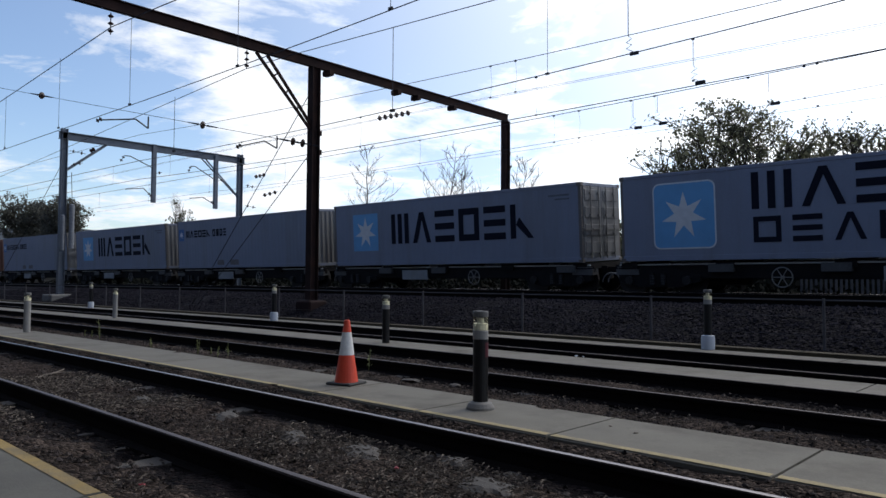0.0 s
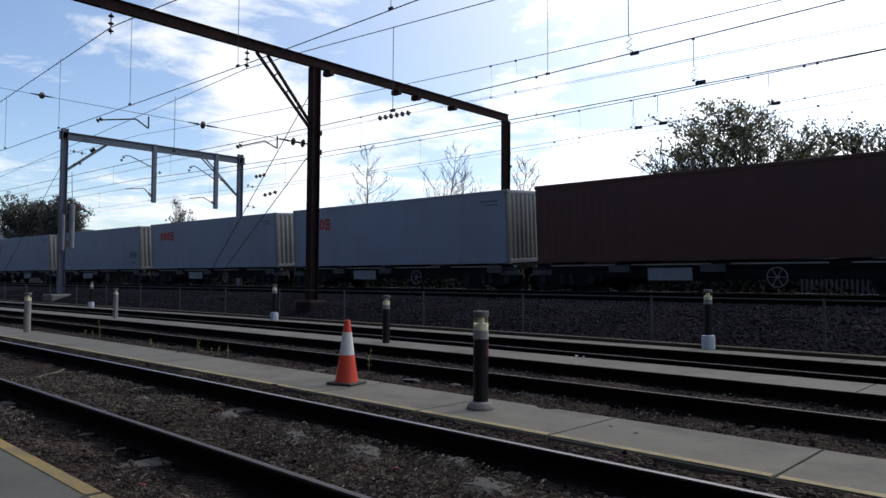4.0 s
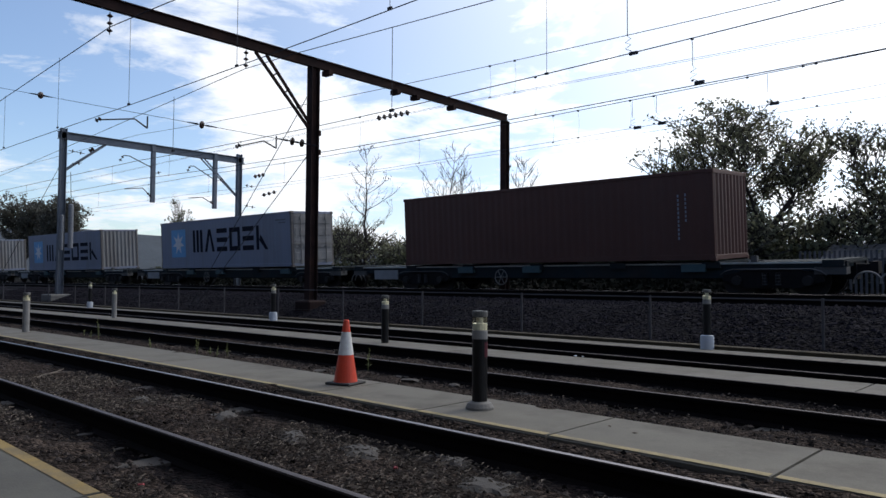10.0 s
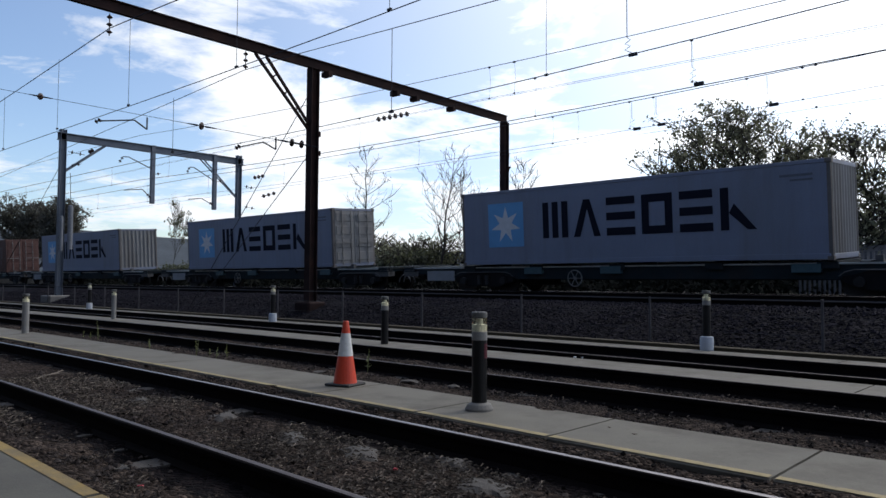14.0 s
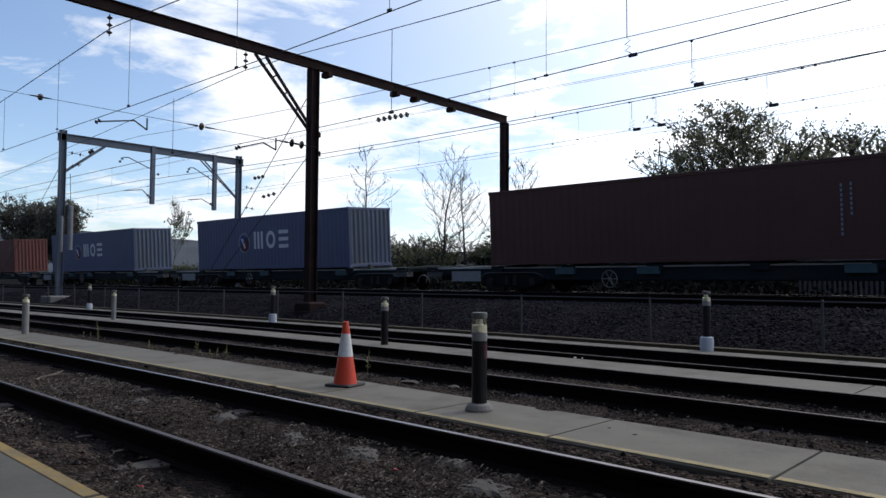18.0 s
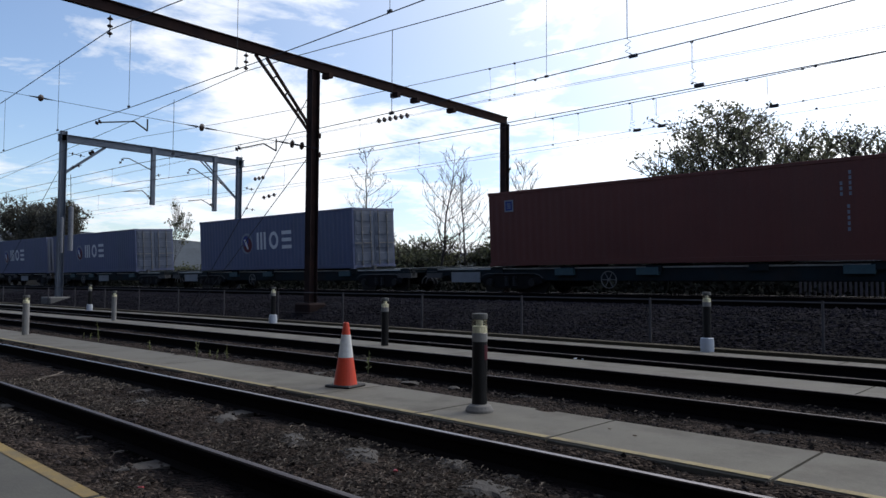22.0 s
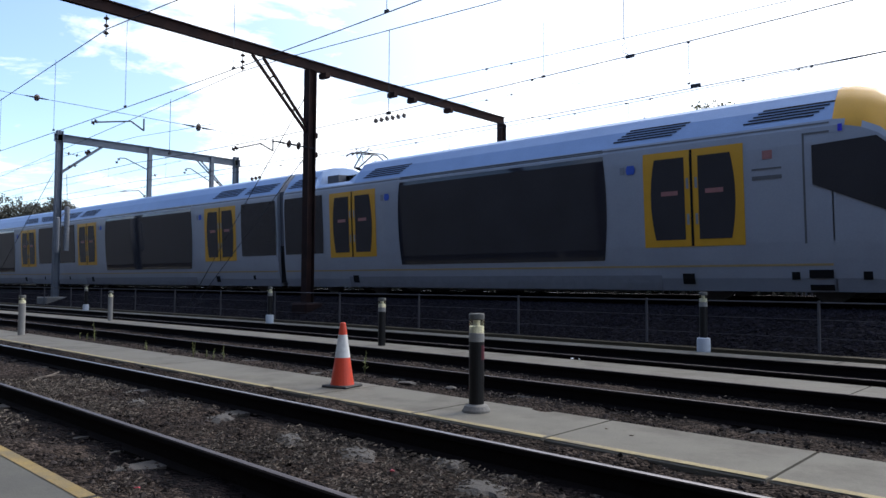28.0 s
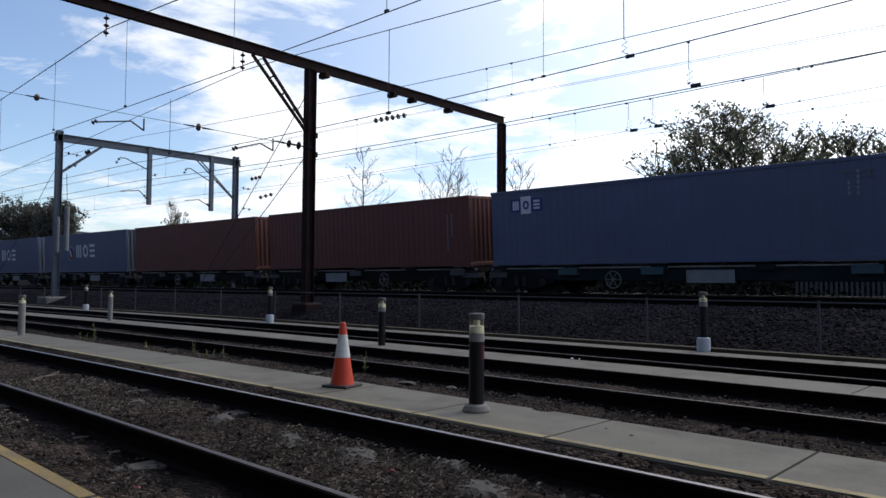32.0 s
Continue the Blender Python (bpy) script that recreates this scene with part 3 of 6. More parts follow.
bm = bmesh.new(); cyl(bm, (HX + 0.4, 14.15, 3.6), (HX + 0.35, 14.1, 5.2), 0.015, n=5); part("weight_cable", bm, WIRE, g2)
for y in (14.2, 18.3, 22.0):
    bm = bmesh.new(); disc_string(bm, (HX, y, 5.6), (HX + 0.1, y + 0.5, 5.75), 2, 0.09); part("insulator", bm, INSUL, g2)


# ---- overhead wires ----
def tube(bm, pts, r, n=4):
    rings = []
    for p in pts:
        rings.append([bm.verts.new((p[0], p[1] + r * math.cos(2 * math.pi * i / n + 0.8), p[2] + r * math.sin(2 * math.pi * i / n + 0.8))) for i in range(n)])
    for a, b in zip(rings, rings[1:]):
        for i in range(n):
            bm.faces.new((a[i], a[(i + 1) % n], b[(i + 1) % n], b[i]))


def wire_z(c, x):
    """Height of a wire: a sagging span between the two gantries, level past them."""
    x = min(max(x, -37.7), 10.0)
    return c[0] * x * x + c[1] * x + c[2]


def overhead(label, course, wires, drops):
    """wires: part name, y, sag terms, radius; drops: x, y, lower and upper end of each dropper."""
    ob = thing("overhead_line", label, "overhead line", "overhead lines above the tracks")
    for name, y, c, r in wires:
        bm = bmesh.new()
        tube(bm, [(x, y + course(x), wire_z(c, x)) for x in span(-130, 40, 2.5)], r); part(name, bm, WIRE, ob)
    for x, y, z0, z1 in drops:
        bm = bmesh.new()
        y += course(x)
        tube(bm, [(x, y, z1), (x + 0.05, y, (z0 + z1) / 2), (x, y, z0)], 0.006, 3)
        box(bm, x - 0.035, x + 0.035, y - 0.018, y + 0.018, z1 - 0.03, z1 + 0.02)
        box(bm, x - 0.03, x + 0.03, y - 0.015, y + 0.015, z0 - 0.02, z0 + 0.02)
        part("dropper", bm, WIRE, ob)
    return ob


def even_drops(y, low, high, x0, x1, pitch):
    return [(x, y, wire_z(low, x), wire_z(high, x)) for x in span(x0, x1, pitch)]


NEAR_CAT, NEAR_CON = (0.000786, 0.0308, 6.267), (0.000607, 0.01535, 4.963)
SPARE_CAT, SPARE_CON = (0.00065, -0.0063, 6.437), (-0.00042, -0.0281, 5.378)
FAR_CAT, FAR_CON, FAR_LOW = (0.000624, 0.0284, 6.053), (0.000667, 0.0334, 5.195), (0.0, 0.0035, 4.766)
overhead("thin dark overhead wires above the near main line", main, [("catenary_wire", 17.6, NEAR_CAT, 0.016), ("contact_wire", 17.6, NEAR_CON, 0.014)],
         [(-12.39, 17.6, 4.87, 5.99), (-7.63, 17.6, 5.01, 6.06), (-20.18, 17.6, 4.86, 5.96)] + even_drops(17.6, NEAR_CON, NEAR_CAT, -66, -28, 6.3))
overhead("thin dark feeder wires over the near main line", main, [("catenary_wire", 17.6, SPARE_CAT, 0.011), ("contact_wire", 17.6, SPARE_CON, 0.006), ("contact_wire", 17.66, (-0.00042, -0.0281, 5.355), 0.005)],
         [(-13.15, 17.6, 5.68, 6.63), (-14.11, 17.6, 5.67, 6.65)])
overhead("thin dark overhead wires above the far main line", main, [("catenary_wire", 21.3, FAR_CAT, 0.013), ("contact_wire", 21.3, FAR_CON, 0.008), ("contact_wire", 21.36, FAR_LOW, 0.006)],
         [(-14.27, 21.3, 4.83, 5.76), (-13.26, 21.3, 4.86, 5.78), (-11.33, 21.3, 4.95, 5.81), (-10.51, 21.3, 4.95, 5.82), (-7.63, 21.3, 4.98, 5.87), (-6.13, 21.3, 5.02, 5.90), (-5.8, 21.3, 4.76, 5.91), (-20.77, 21.3, 4.79, 5.73)] + even_drops(21.3, FAR_CON, FAR_CAT, -72, -30, 7.1))
overhead("dark contact wire above the far yard track", lay, [("contact_wire", 11.0, (0.0, 0.00375, 6.029), 0.013)], [])
for label, r, ends in (("dark messenger wire above the middle yard track", 0.012, ((-120.0, 15.1, 6.25), (-28.79, 8.45, 6.25), (-18.1, 7.66, 6.20), (-15.57, 7.90, 6.25), (12.0, 10.6, 6.25))),
                       ("thin dark contact wire that swings across the yard", 0.010, ((-120.0, 18.9, 5.6), (-44.7, 13.25, 5.6), (-21.0, 11.09, 5.6), (-17.0, 10.75, 5.62), (-14.87, 10.80, 5.6), (-8.9, 11.33, 5.6), (12.0, 13.2, 5.6)))):
    ob = thing("overhead_line", label, "overhead line", "overhead lines above the tracks")
    bm = bmesh.new(); tube(bm, ends, r); part("wire", bm, WIRE, ob)

# pull-off wire from the yard to the gantry post, with its insulators
po = thing("cross_wire", "slack cross wire with insulators running to the gantry post", "overhead wire")
ca, cb = Vector((-31.6, 9.05, 7.36)), Vector((GX, 13.85, 4.19))
pts = [ca.lerp(cb, i / 12) for i in range(13)]
bm = bmesh.new(); tube(bm, pts, 0.012); part("wire", bm, WIRE, po)
for f in (0.165, 0.695, 0.945, 0.97):
    a, b = ca.lerp(cb, f), ca.lerp(cb, f + 0.025)
    d = (cb - ca).normalized()
    bm = bmesh.new(); disc_string(bm, a, b, 1, 0.13); part("insulator", bm, INSUL, po)
    for q, e in ((a, -0.45), (b, 0.45)):
        bm = bmesh.new(); cyl(bm, q, q + d * e, 0.035, 0.016, n=6); part("clevis", bm, WIRE, po)
for a, b in (((GX - 0.1, 13.95, 5.88), (-25.0, 13.75, -0.9)), ((GX - 0.1, 13.95, 3.95), (-24.6, 13.75, -0.9)), ((GX + 0.1, 24.0, 4.8), (GX - 3.6, 24.6, -0.9)), ((HX - 0.1, 13.8, 5.6), (HX - 8.5, 13.3, -1.0))):
    st_ = thing("stay_wire", "thin dark stay wire from the gantry post to the ground", "stay wire")
    bm = bmesh.new(); cyl(bm, a, b, 0.013, n=5); part("wire", bm, WIRE, st_)
    q = Vector(a).lerp(Vector(b), 0.03)
    bm = bmesh.new(); disc_string(bm, a, q, 1, 0.05); part("insulator", bm, INSUL, st_)


def rod_arm(pts, label, r=0.028, ins=None):
    """A bent steel arm through the points, with an insulator at its root."""
    ob = thing("registration_arm", label, "registration arm", "arms that steady the overhead wires")
    bm = bmesh.new()
    for a, b in zip(pts, pts[1:]):
        cyl(bm, a, b, r, n=6)
    part("arm", bm, GALV if r > 0.03 else WIRE, ob)
    if ins:
        bm = bmesh.new(); disc_string(bm, ins[0], ins[1], 2, 0.085); part("insulator", bm, INSUL, ob)
    return ob


AX = HX + 0.12
rod_arm([(AX, 18.3, 5.92), (AX, 17.05, 6.40), (AX, 16.75, 6.38)], "thin cantilever arm on the drop post", 0.026, ((AX, 16.75, 6.38), (AX, 16.55, 6.05)))
rod_arm([(AX, 18.3, 4.36), (AX, 17.8, 4.80), (AX, 16.85, 4.66)], "bent steady arm on the drop post", 0.024, ((AX, 18.25, 4.40), (AX, 18.05, 4.58)))
rod_arm([(AX, 21.95, 5.68), (AX, 20.7, 6.30), (AX, 20.45, 6.28)], "thin cantilever arm on the drop post", 0.026, ((AX, 20.45, 6.28), (AX, 20.3, 5.95)))
rod_arm([(AX, 21.95, 4.28), (AX, 21.2, 4.62), (AX, 20.4, 4.50)], "bent steady arm on the drop post", 0.024, ((AX, 21.9, 4.32), (AX, 21.7, 4.42)))
rod_arm([(-26.3, 10.75, 5.6), (-26.3, 12.1, 5.86), (-26.3, 12.58, 5.59), (-26.3, 12.58, 6.03)], "bent registration arm hung from the cross wire", 0.028, ((-26.3, 10.7, 5.55), (-26.3, 10.9, 5.68)))
rod_arm([(-23.5, 14.6, 4.86), (-23.5, 15.74, 5.23), (-23.5, 16.3, 5.03), (-23.5, 16.3, 5.5)], "bent registration arm beside the gantry post", 0.028, ((-23.5, 14.55, 4.82), (-23.5, 14.75, 4.95)))
for a, b, n in (((-19.3, 17.6, 5.78), (-17.6, 17.6, 5.75), 6), ((-32.2, 21.0, 5.25), (-31.2, 21.0, 5.27), 3), ((-31.9, 21.3, 4.3), (-30.6, 21.3, 4.4), 3), ((HX, 14.1, 6.3), (HX + 0.2, 14.8, 6.2), 2), ((HX, 15.3, 6.55), (HX + 0.2, 15.0, 6.35), 2), ((HX, 24.0, 5.6), (HX + 0.2, 24.5, 5.5), 2), ((HX, 24.0, 4.4), (HX + 0.2, 24.6, 4.3), 2)):
    ob = thing("insulator_string", "dark ribbed insulator string on the overhead wires", "insulator", "insulators on the overhead wires")
    bm = bmesh.new(); disc_string(bm, a, b, n, 0.10); part("insulator_body", bm, INSUL, ob)
for x, y, z0, z1 in ((-12.03, 17.6, 6.03, 9.2), (-11.57, 11.0, 3.72, 5.57), (-11.66, 11.0, 6.0, 7.4), (-17.94, 11.1, 5.97, 8.48), (-24.38, 11.0, 5.90, 8.81), (-30.57, 11.0, 5.95, 8.73), (-36.83, 11.0, 5.90, 8.28), (-21.27, 11.0, 3.95, 5.63)):
    ob = thing("hanging_wire", "thin upright dropper wire between the overhead lines", "dropper wire", "droppers of the overhead lines")
    bm = bmesh.new(); cyl(bm, (x, y, z0), (x, y, z1), 0.008, n=5); part("wire", bm, WIRE, ob)
    bm = bmesh.new(); box(bm, x - 0.06, x + 0.06, y - 0.025, y + 0.025, z0 - 0.03, z0 + 0.03); part("clamp", bm, WIRE, ob)



def bent_rod(bm, pts, r, n=5):
    """A rod of round section through the points."""
    pts = [Vector(q) for q in pts]
    rings = []
    for i, q in enumerate(pts):
        d = (pts[min(i + 1, len(pts) - 1)] - pts[max(i - 1, 0)]).normalized()
        u = d.orthogonal().normalized() if i == 0 else (u - d * u.dot(d)).normalized()
        v = d.cross(u)
        rings.append([bm.verts.new(q + (u * math.cos(2 * math.pi * k / n) + v * math.sin(2 * math.pi * k / n)) * r) for k in range(n)])
    for a, b in zip(rings, rings[1:]):
        for k in range(n):
            bm.faces.new((a[k], a[(k + 1) % n], b[(k + 1) % n], b[k]))


# slack coiled jumpers that hang between the wires, each with its clamp
for x, y, z1, z0, r in ((-9.41, 17.6, 8.4, 6.03, 0.012), (-7.63, 17.6, 6.05, 4.93, 0.008), (-11.25, 21.3, 5.80, 4.90, 0.008), (-10.42, 21.3, 5.82, 4.92, 0.008), (-7.07, 21.3, 5.85, 5.00, 0.008)):
    y += main(x)
    coil = min(0.5, (z1 - z0) * 0.4)
    pts = [(x, y, z1), (x, y, z0 + coil)] + [(x + (0.10 if k % 2 else -0.06), y, z0 + coil * (1 - k / 6)) for k in range(1, 6)] + [(x + 0.16, y, z0 + 0.02)]
    ob = thing("jumper_wire", "slack coiled jumper wire with a dark clamp", "jumper wire", "jumpers between the overhead wires")
    bm = bmesh.new(); bent_rod(bm, pts, r); part("wire", bm, WIRE, ob)
    bm = bmesh.new(); box(bm, x + 0.05, x + 0.30, y - 0.03, y + 0.03, z0 - 0.04, z0 + 0.05, 0.01); part("clamp", bm, WIRE, ob)

# ---- freight train ----
CL, CW, CH = 12.192, 2.438, 2.56
FLOOR = 1.0
PAINT = {
    "grey": mat("container_pale_grey", (0.186, 0.211, 0.284), 0.55, var=0.12, scale=0.8, grain=40, bump=0.1, dirt=(0.13, 0.125, 0.12), dirt_amt=0.65, streak=0.12),
    "white": mat("container_white", (0.242, 0.270, 0.334), 0.55, var=0.12, scale=0.8, grain=40, bump=0.1, dirt=(0.19, 0.18, 0.165), dirt_amt=0.65, streak=0.12),
    "brown": mat("container_brown", (0.075, 0.026, 0.019), 0.6, var=0.2, scale=0.8, grain=40, bump=0.1, dirt=(0.06, 0.03, 0.025), dirt_amt=0.65, streak=0.12),
    "red": mat("container_red", (0.125, 0.032, 0.024), 0.6, var=0.2, scale=0.8, grain=40, bump=0.1, dirt=(0.10, 0.04, 0.03), dirt_amt=0.65, streak=0.12),
    "blue": mat("container_faded_blue", (0.090, 0.108, 0.192), 0.55, var=0.14, scale=0.8, grain=40, bump=0.1, dirt=(0.07, 0.09, 0.12), dirt_amt=0.65, streak=0.12),
    "deep": mat("container_deep_blue", (0.026, 0.038, 0.115), 0.55, var=0.14, scale=0.8, grain=40, bump=0.1, dirt=(0.03, 0.04, 0.09), dirt_amt=0.65, streak=0.12),
}
# grey and white ends: sunlit warmth in the base, streaked grime on top
ENDS = {
    "grey": mat("sunlit_weathered_grey_end", (0.185, 0.185, 0.188), 0.65, var=0.2, scale=1.5, grain=40, bump=0.1, dirt=(0.10, 0.075, 0.055), dirt_amt=0.85, streak=0.15),
    "blue": mat("weathered_blue_end", (0.085, 0.105, 0.15), 0.65, var=0.2, scale=1.5, grain=40, bump=0.1, dirt=(0.08, 0.08, 0.075), dirt_amt=0.8, streak=0.15),
    "white": mat("sunlit_weathered_white_end", (0.255, 0.25, 0.24), 0.65, var=0.2, scale=1.5, grain=40, bump=0.1, dirt=(0.14, 0.105, 0.075), dirt_amt=0.85, streak=0.15),
}
POSTS = {
    "grey": mat("rust_stained_grey_post", (0.13, 0.115, 0.105), 0.7, var=0.25, scale=2, grain=40, bump=0.1, dirt=(0.075, 0.045, 0.03), dirt_amt=0.9, streak=0.2),
    "white": mat("rust_stained_white_post", (0.19, 0.175, 0.155), 0.7, var=0.25, scale=2, grain=40, bump=0.1, dirt=(0.10, 0.065, 0.045), dirt_amt=0.9, streak=0.2),
}
STEEL = mat("container_hardware", (0.19, 0.185, 0.18), 0.5, 0.2, var=0.2)
TEAL = mat("wagon_teal_paint", (0.012, 0.021, 0.026), 0.8, var=0.3, scale=2, grain=40, dirt=(0.03, 0.025, 0.023), dirt_amt=0.8, spec=0.2)
CLAMP = mat("pale_teal_bracket", (0.042, 0.088, 0.104), 0.6, var=0.25, scale=5)
UNDER = mat("wagon_underframe", (0.009, 0.0085, 0.010), 0.85, var=0.4, scale=3, grain=40, dirt=(0.022, 0.017, 0.015), dirt_amt=0.5, spec=0.2)
EDGE2 = mat("scuffed_grey_steel", (0.085, 0.085, 0.088), 0.6, 0.2, var=0.3, scale=3, dirt=(0.03, 0.026, 0.024), dirt_amt=0.8)
HOSE = mat("pale_air_hose", (0.20, 0.20, 0.20), 0.6, var=0.2)
# pale base puts the sky light on the deck edge into its colour
EDGE = mat("scuffed_skylit_edge", (0.42, 0.43, 0.42), 0.6, var=0.3, scale=2, dirt=(0.12, 0.12, 0.12), dirt_amt=0.8)
PLATE = mat("wagon_data_panel", (0.25, 0.26, 0.275), 0.6, var=0.2, scale=4, dirt=(0.2, 0.19, 0.18), dirt_amt=0.6)
WHEEL = mat("wheel_steel", (0.018, 0.017, 0.018), 0.6, 0.4, var=0.3)
INK = {
    "dark": mat("dark_blue_lettering", (0.008, 0.010, 0.020), 0.75, var=0.2, bump=0, spec=0.1),
    "dimsky": mat("dark_sky_panel", (0.055, 0.15, 0.36), 0.6, var=0.2, scale=3, bump=0),
    "rust": mat("thin_rust_stain", (0.145, 0.135, 0.14), 0.8, var=0.3, scale=9, dirt=(0.10, 0.075, 0.065), dirt_amt=0.9, bump=0),
    "sky": mat("light_blue_panel", (0.12, 0.34, 0.60), 0.55, var=0.12, scale=2, dirt=(0.16, 0.32, 0.50), dirt_amt=0.4, bump=0),
    "white": mat("white_lettering", (0.62, 0.63, 0.64), 0.6, var=0.15, bump=0),
    "faint": mat("faint_lettering", (0.105, 0.115, 0.14), 0.7, var=0.3, bump=0),
    "pale": mat("pale_emblem", (0.20, 0.23, 0.27), 0.6, var=0.3, bump=0),
    "red": mat("red_lettering", (0.42, 0.036, 0.026), 0.6, var=0.15, bump=0),
    "dimred": mat("faded_red_panel", (0.10, 0.012, 0.02), 0.7, var=0.2, bump=0),
    "navy": mat("navy_panel", (0.020, 0.035, 0.20), 0.6, bump=0),
}
CACHE = {}


def cached(key, build):
    if key not in CACHE:
        CACHE[key] = build()
    return CACHE[key]


def corrugated(bm, p0, along, up, out, length, height, pitch, depth):
    """A wall of trapezoid waves from p0, with its inner lines set back."""
    p0, along, up, out = Vector(p0), Vector(along), Vector(up), Vector(out)
    n = max(1, round(length / pitch))
    pts = []
    for i in range(n):
        for f, d in ((0.02, 0), (0.28, 0), (0.50, -depth), (0.78, -depth)):
            pts.append(((i + f) * length / n, d))
    pts = [(0, 0)] + pts + [(length, 0)]
    rows = [[bm.verts.new(p0 + along * a + out * d + up * h) for h in (0, height)] for a, d in pts]
    for a, b in zip(rows, rows[1:]):
        bm.faces.new((a[0], b[0], b[1], a[1]))


def side_mesh(col):
    bm = bmesh.new()
    corrugated(bm, (-CL / 2 + 0.12, 0, 0.16), (1, 0, 0), (0, 0, 1), (0, -1, 0), CL - 0.24, CH - 0.26, 0.277, {"grey": 0.007, "white": 0.007, "blue": 0.018}.get(col, 0.012))
    return mesh(bm, PAINT[col])


def end_mesh(col):
    bm = bmesh.new()
    corrugated(bm, (0, -CW / 2 + 0.1, 0.16), (0, 1, 0), (0, 0, 1), (1, 0, 0), CW - 0.2, CH - 0.26, 0.25, 0.046)
    return mesh(bm, ENDS.get(col, PAINT[col]))


def roof_mesh(col):
    bm = bmesh.new()
    corrugated(bm, (-CL / 2 + 0.1, CW / 2 - 0.06, CH - 0.03), (1, 0, 0), (0, -1, 0), (0, 0, 1), CL - 0.2, CW - 0.12, 0.4, 0.02)
    return mesh(bm, PAINT[col])


def post_mesh(col):
    bm = bmesh.new()
    box(bm, -0.06, 0.06, -0.06, 0.06, 0.0, CH, 0.012)
    for z in (0.0, CH - 0.118):
        box(bm, -0.085, 0.085, -0.078, 0.078, z, z + 0.118, 0.012)
    return mesh(bm, POSTS.get(col, PAINT[col]))


def rail_mesh(col, h):
    bm = bmesh.new()
    box(bm, -CL / 2 + 0.08, CL / 2 - 0.08, -0.035, 0.035, 0, h, 0.008)
    return mesh(bm, PAINT[col])


def sill_mesh(col, h):
    bm = bmesh.new()
    box(bm, -0.05, 0.05, -CW / 2 + 0.08, CW / 2 - 0.08, 0, h, 0.01)
    return mesh(bm, PAINT[col])


def door_mesh(col):
    bm = bmesh.new()
    box(bm, -0.045, 0.0, 0.0, CW / 2 - 0.13, 0.17, CH - 0.13, 0.008)
    for i in range(4):
        z = 0.30 + i * 0.56
        box(bm, 0.0, 0.022, 0.08, CW / 2 - 0.20, z, z + 0.36, 0.01)
    return mesh(bm, ENDS.get(col, PAINT[col]))


def rod_mesh():
    bm = bmesh.new()
    cyl(bm, (0.045, 0, 0.12), (0.045, 0, CH - 0.10), 0.017, n=6)
    for z in (0.25, 0.9, 1.5, 2.2):
        box(bm, 0.02, 0.07, -0.05, 0.05, z, z + 0.05)
    box(bm, 0.05, 0.075, -0.02, 0.42, 1.05, 1.09)
    return mesh(bm, STEEL)


def rect(bm, x0, x1, z0, z1):
    bm.faces.new([bm.verts.new(p) for p in ((x0, 0, z0), (x1, 0, z0), (x1, 0, z1), (x0, 0, z1))])


def star(bm, cx, cz, r, n=7):
    c = bm.verts.new((cx, 0, cz))
    ring = []
    for i in range(2 * n):
        rr = r if i % 2 == 0 else r * 0.42
        a = math.pi / 2 + math.pi * i / n
        ring.append(bm.verts.new((cx + rr * math.cos(a), 0, cz + rr * math.sin(a))))
    for i in range(2 * n):
        bm.faces.new((c, ring[i], ring[(i + 1) % (2 * n)]))


def disc(bm, cx, cz, r, n=20):
    bm.faces.new([bm.verts.new((cx + r * math.cos(2 * math.pi * i / n), 0, cz + r * math.sin(2 * math.pi * i / n))) for i in range(n)])


def quad(bm, *pts):
    bm.faces.new([bm.verts.new((x, 0, z)) for x, z in pts])


def block(bm, shape, x0, x1, z0, z1, s):
    """One plain painted shape of stroke s inside a box: uprights, a peak, bars, a ring, loop or wedge."""
    m, h = (x0 + x1) / 2, z1 - z0
    if shape == "uprights":
        for f in (0.0, 0.5, 1.0):
            x = x0 + (x1 - x0 - s) * f
            rect(bm, x, x + s, z0, z1)
    elif shape == "peak":
        quad(bm, (x0, z0), (x0 + s, z0), (m + s * 0.5, z1), (m - s * 0.5, z1))
        quad(bm, (x1 - s, z0), (x1, z0), (m + s * 0.5, z1), (m + s * 0.02, z1 - s))
    elif shape == "bars":
        for f in (0.0, 0.5, 1.0):
            z = z0 + (h - s) * f
            rect(bm, x0, x1, z, z + s)
    elif shape == "ring":
        rect(bm, x0, x0 + s, z0, z1); rect(bm, x1 - s, x1, z0, z1)
        rect(bm, x0 + s, x1 - s, z0, z0 + s); rect(bm, x0 + s, x1 - s, z1 - s, z1)
    elif shape == "loop":
        n, rx, rz = 20, (x1 - x0) / 2, h / 2
        for i in range(n):
            a, b = 2 * math.pi * i / n, 2 * math.pi * (i + 1) / n
            quad(bm, *[(m + (rx - k) * math.cos(c), z0 + rz + (rz - k) * math.sin(c)) for c, k in ((a, 0), (b, 0), (b, s), (a, s))])
    elif shape == "wedge":
        rect(bm, x0, x0 + s, z0, z1)
        quad(bm, (x0 + s, z0 + h * 0.4), (x1 - s, z0), (x1, z0), (x0 + s * 1.6, z0 + h * 0.62))
    else:
        rect(bm, x0, x1, z0, z1)


def rounded(bm, x0, x1, z0, z1, r):
    pts = []
    for cx, cz, a0 in ((x1 - r, z1 - r, 0), (x0 + r, z1 - r, 90), (x0 + r, z0 + r, 180), (x1 - r, z0 + r, 270)):
        pts += [(cx + r * math.cos(radians(a0 + 22.5 * k)), cz + r * math.sin(radians(a0 + 22.5 * k))) for k in range(5)]
    quad(bm, *pts)


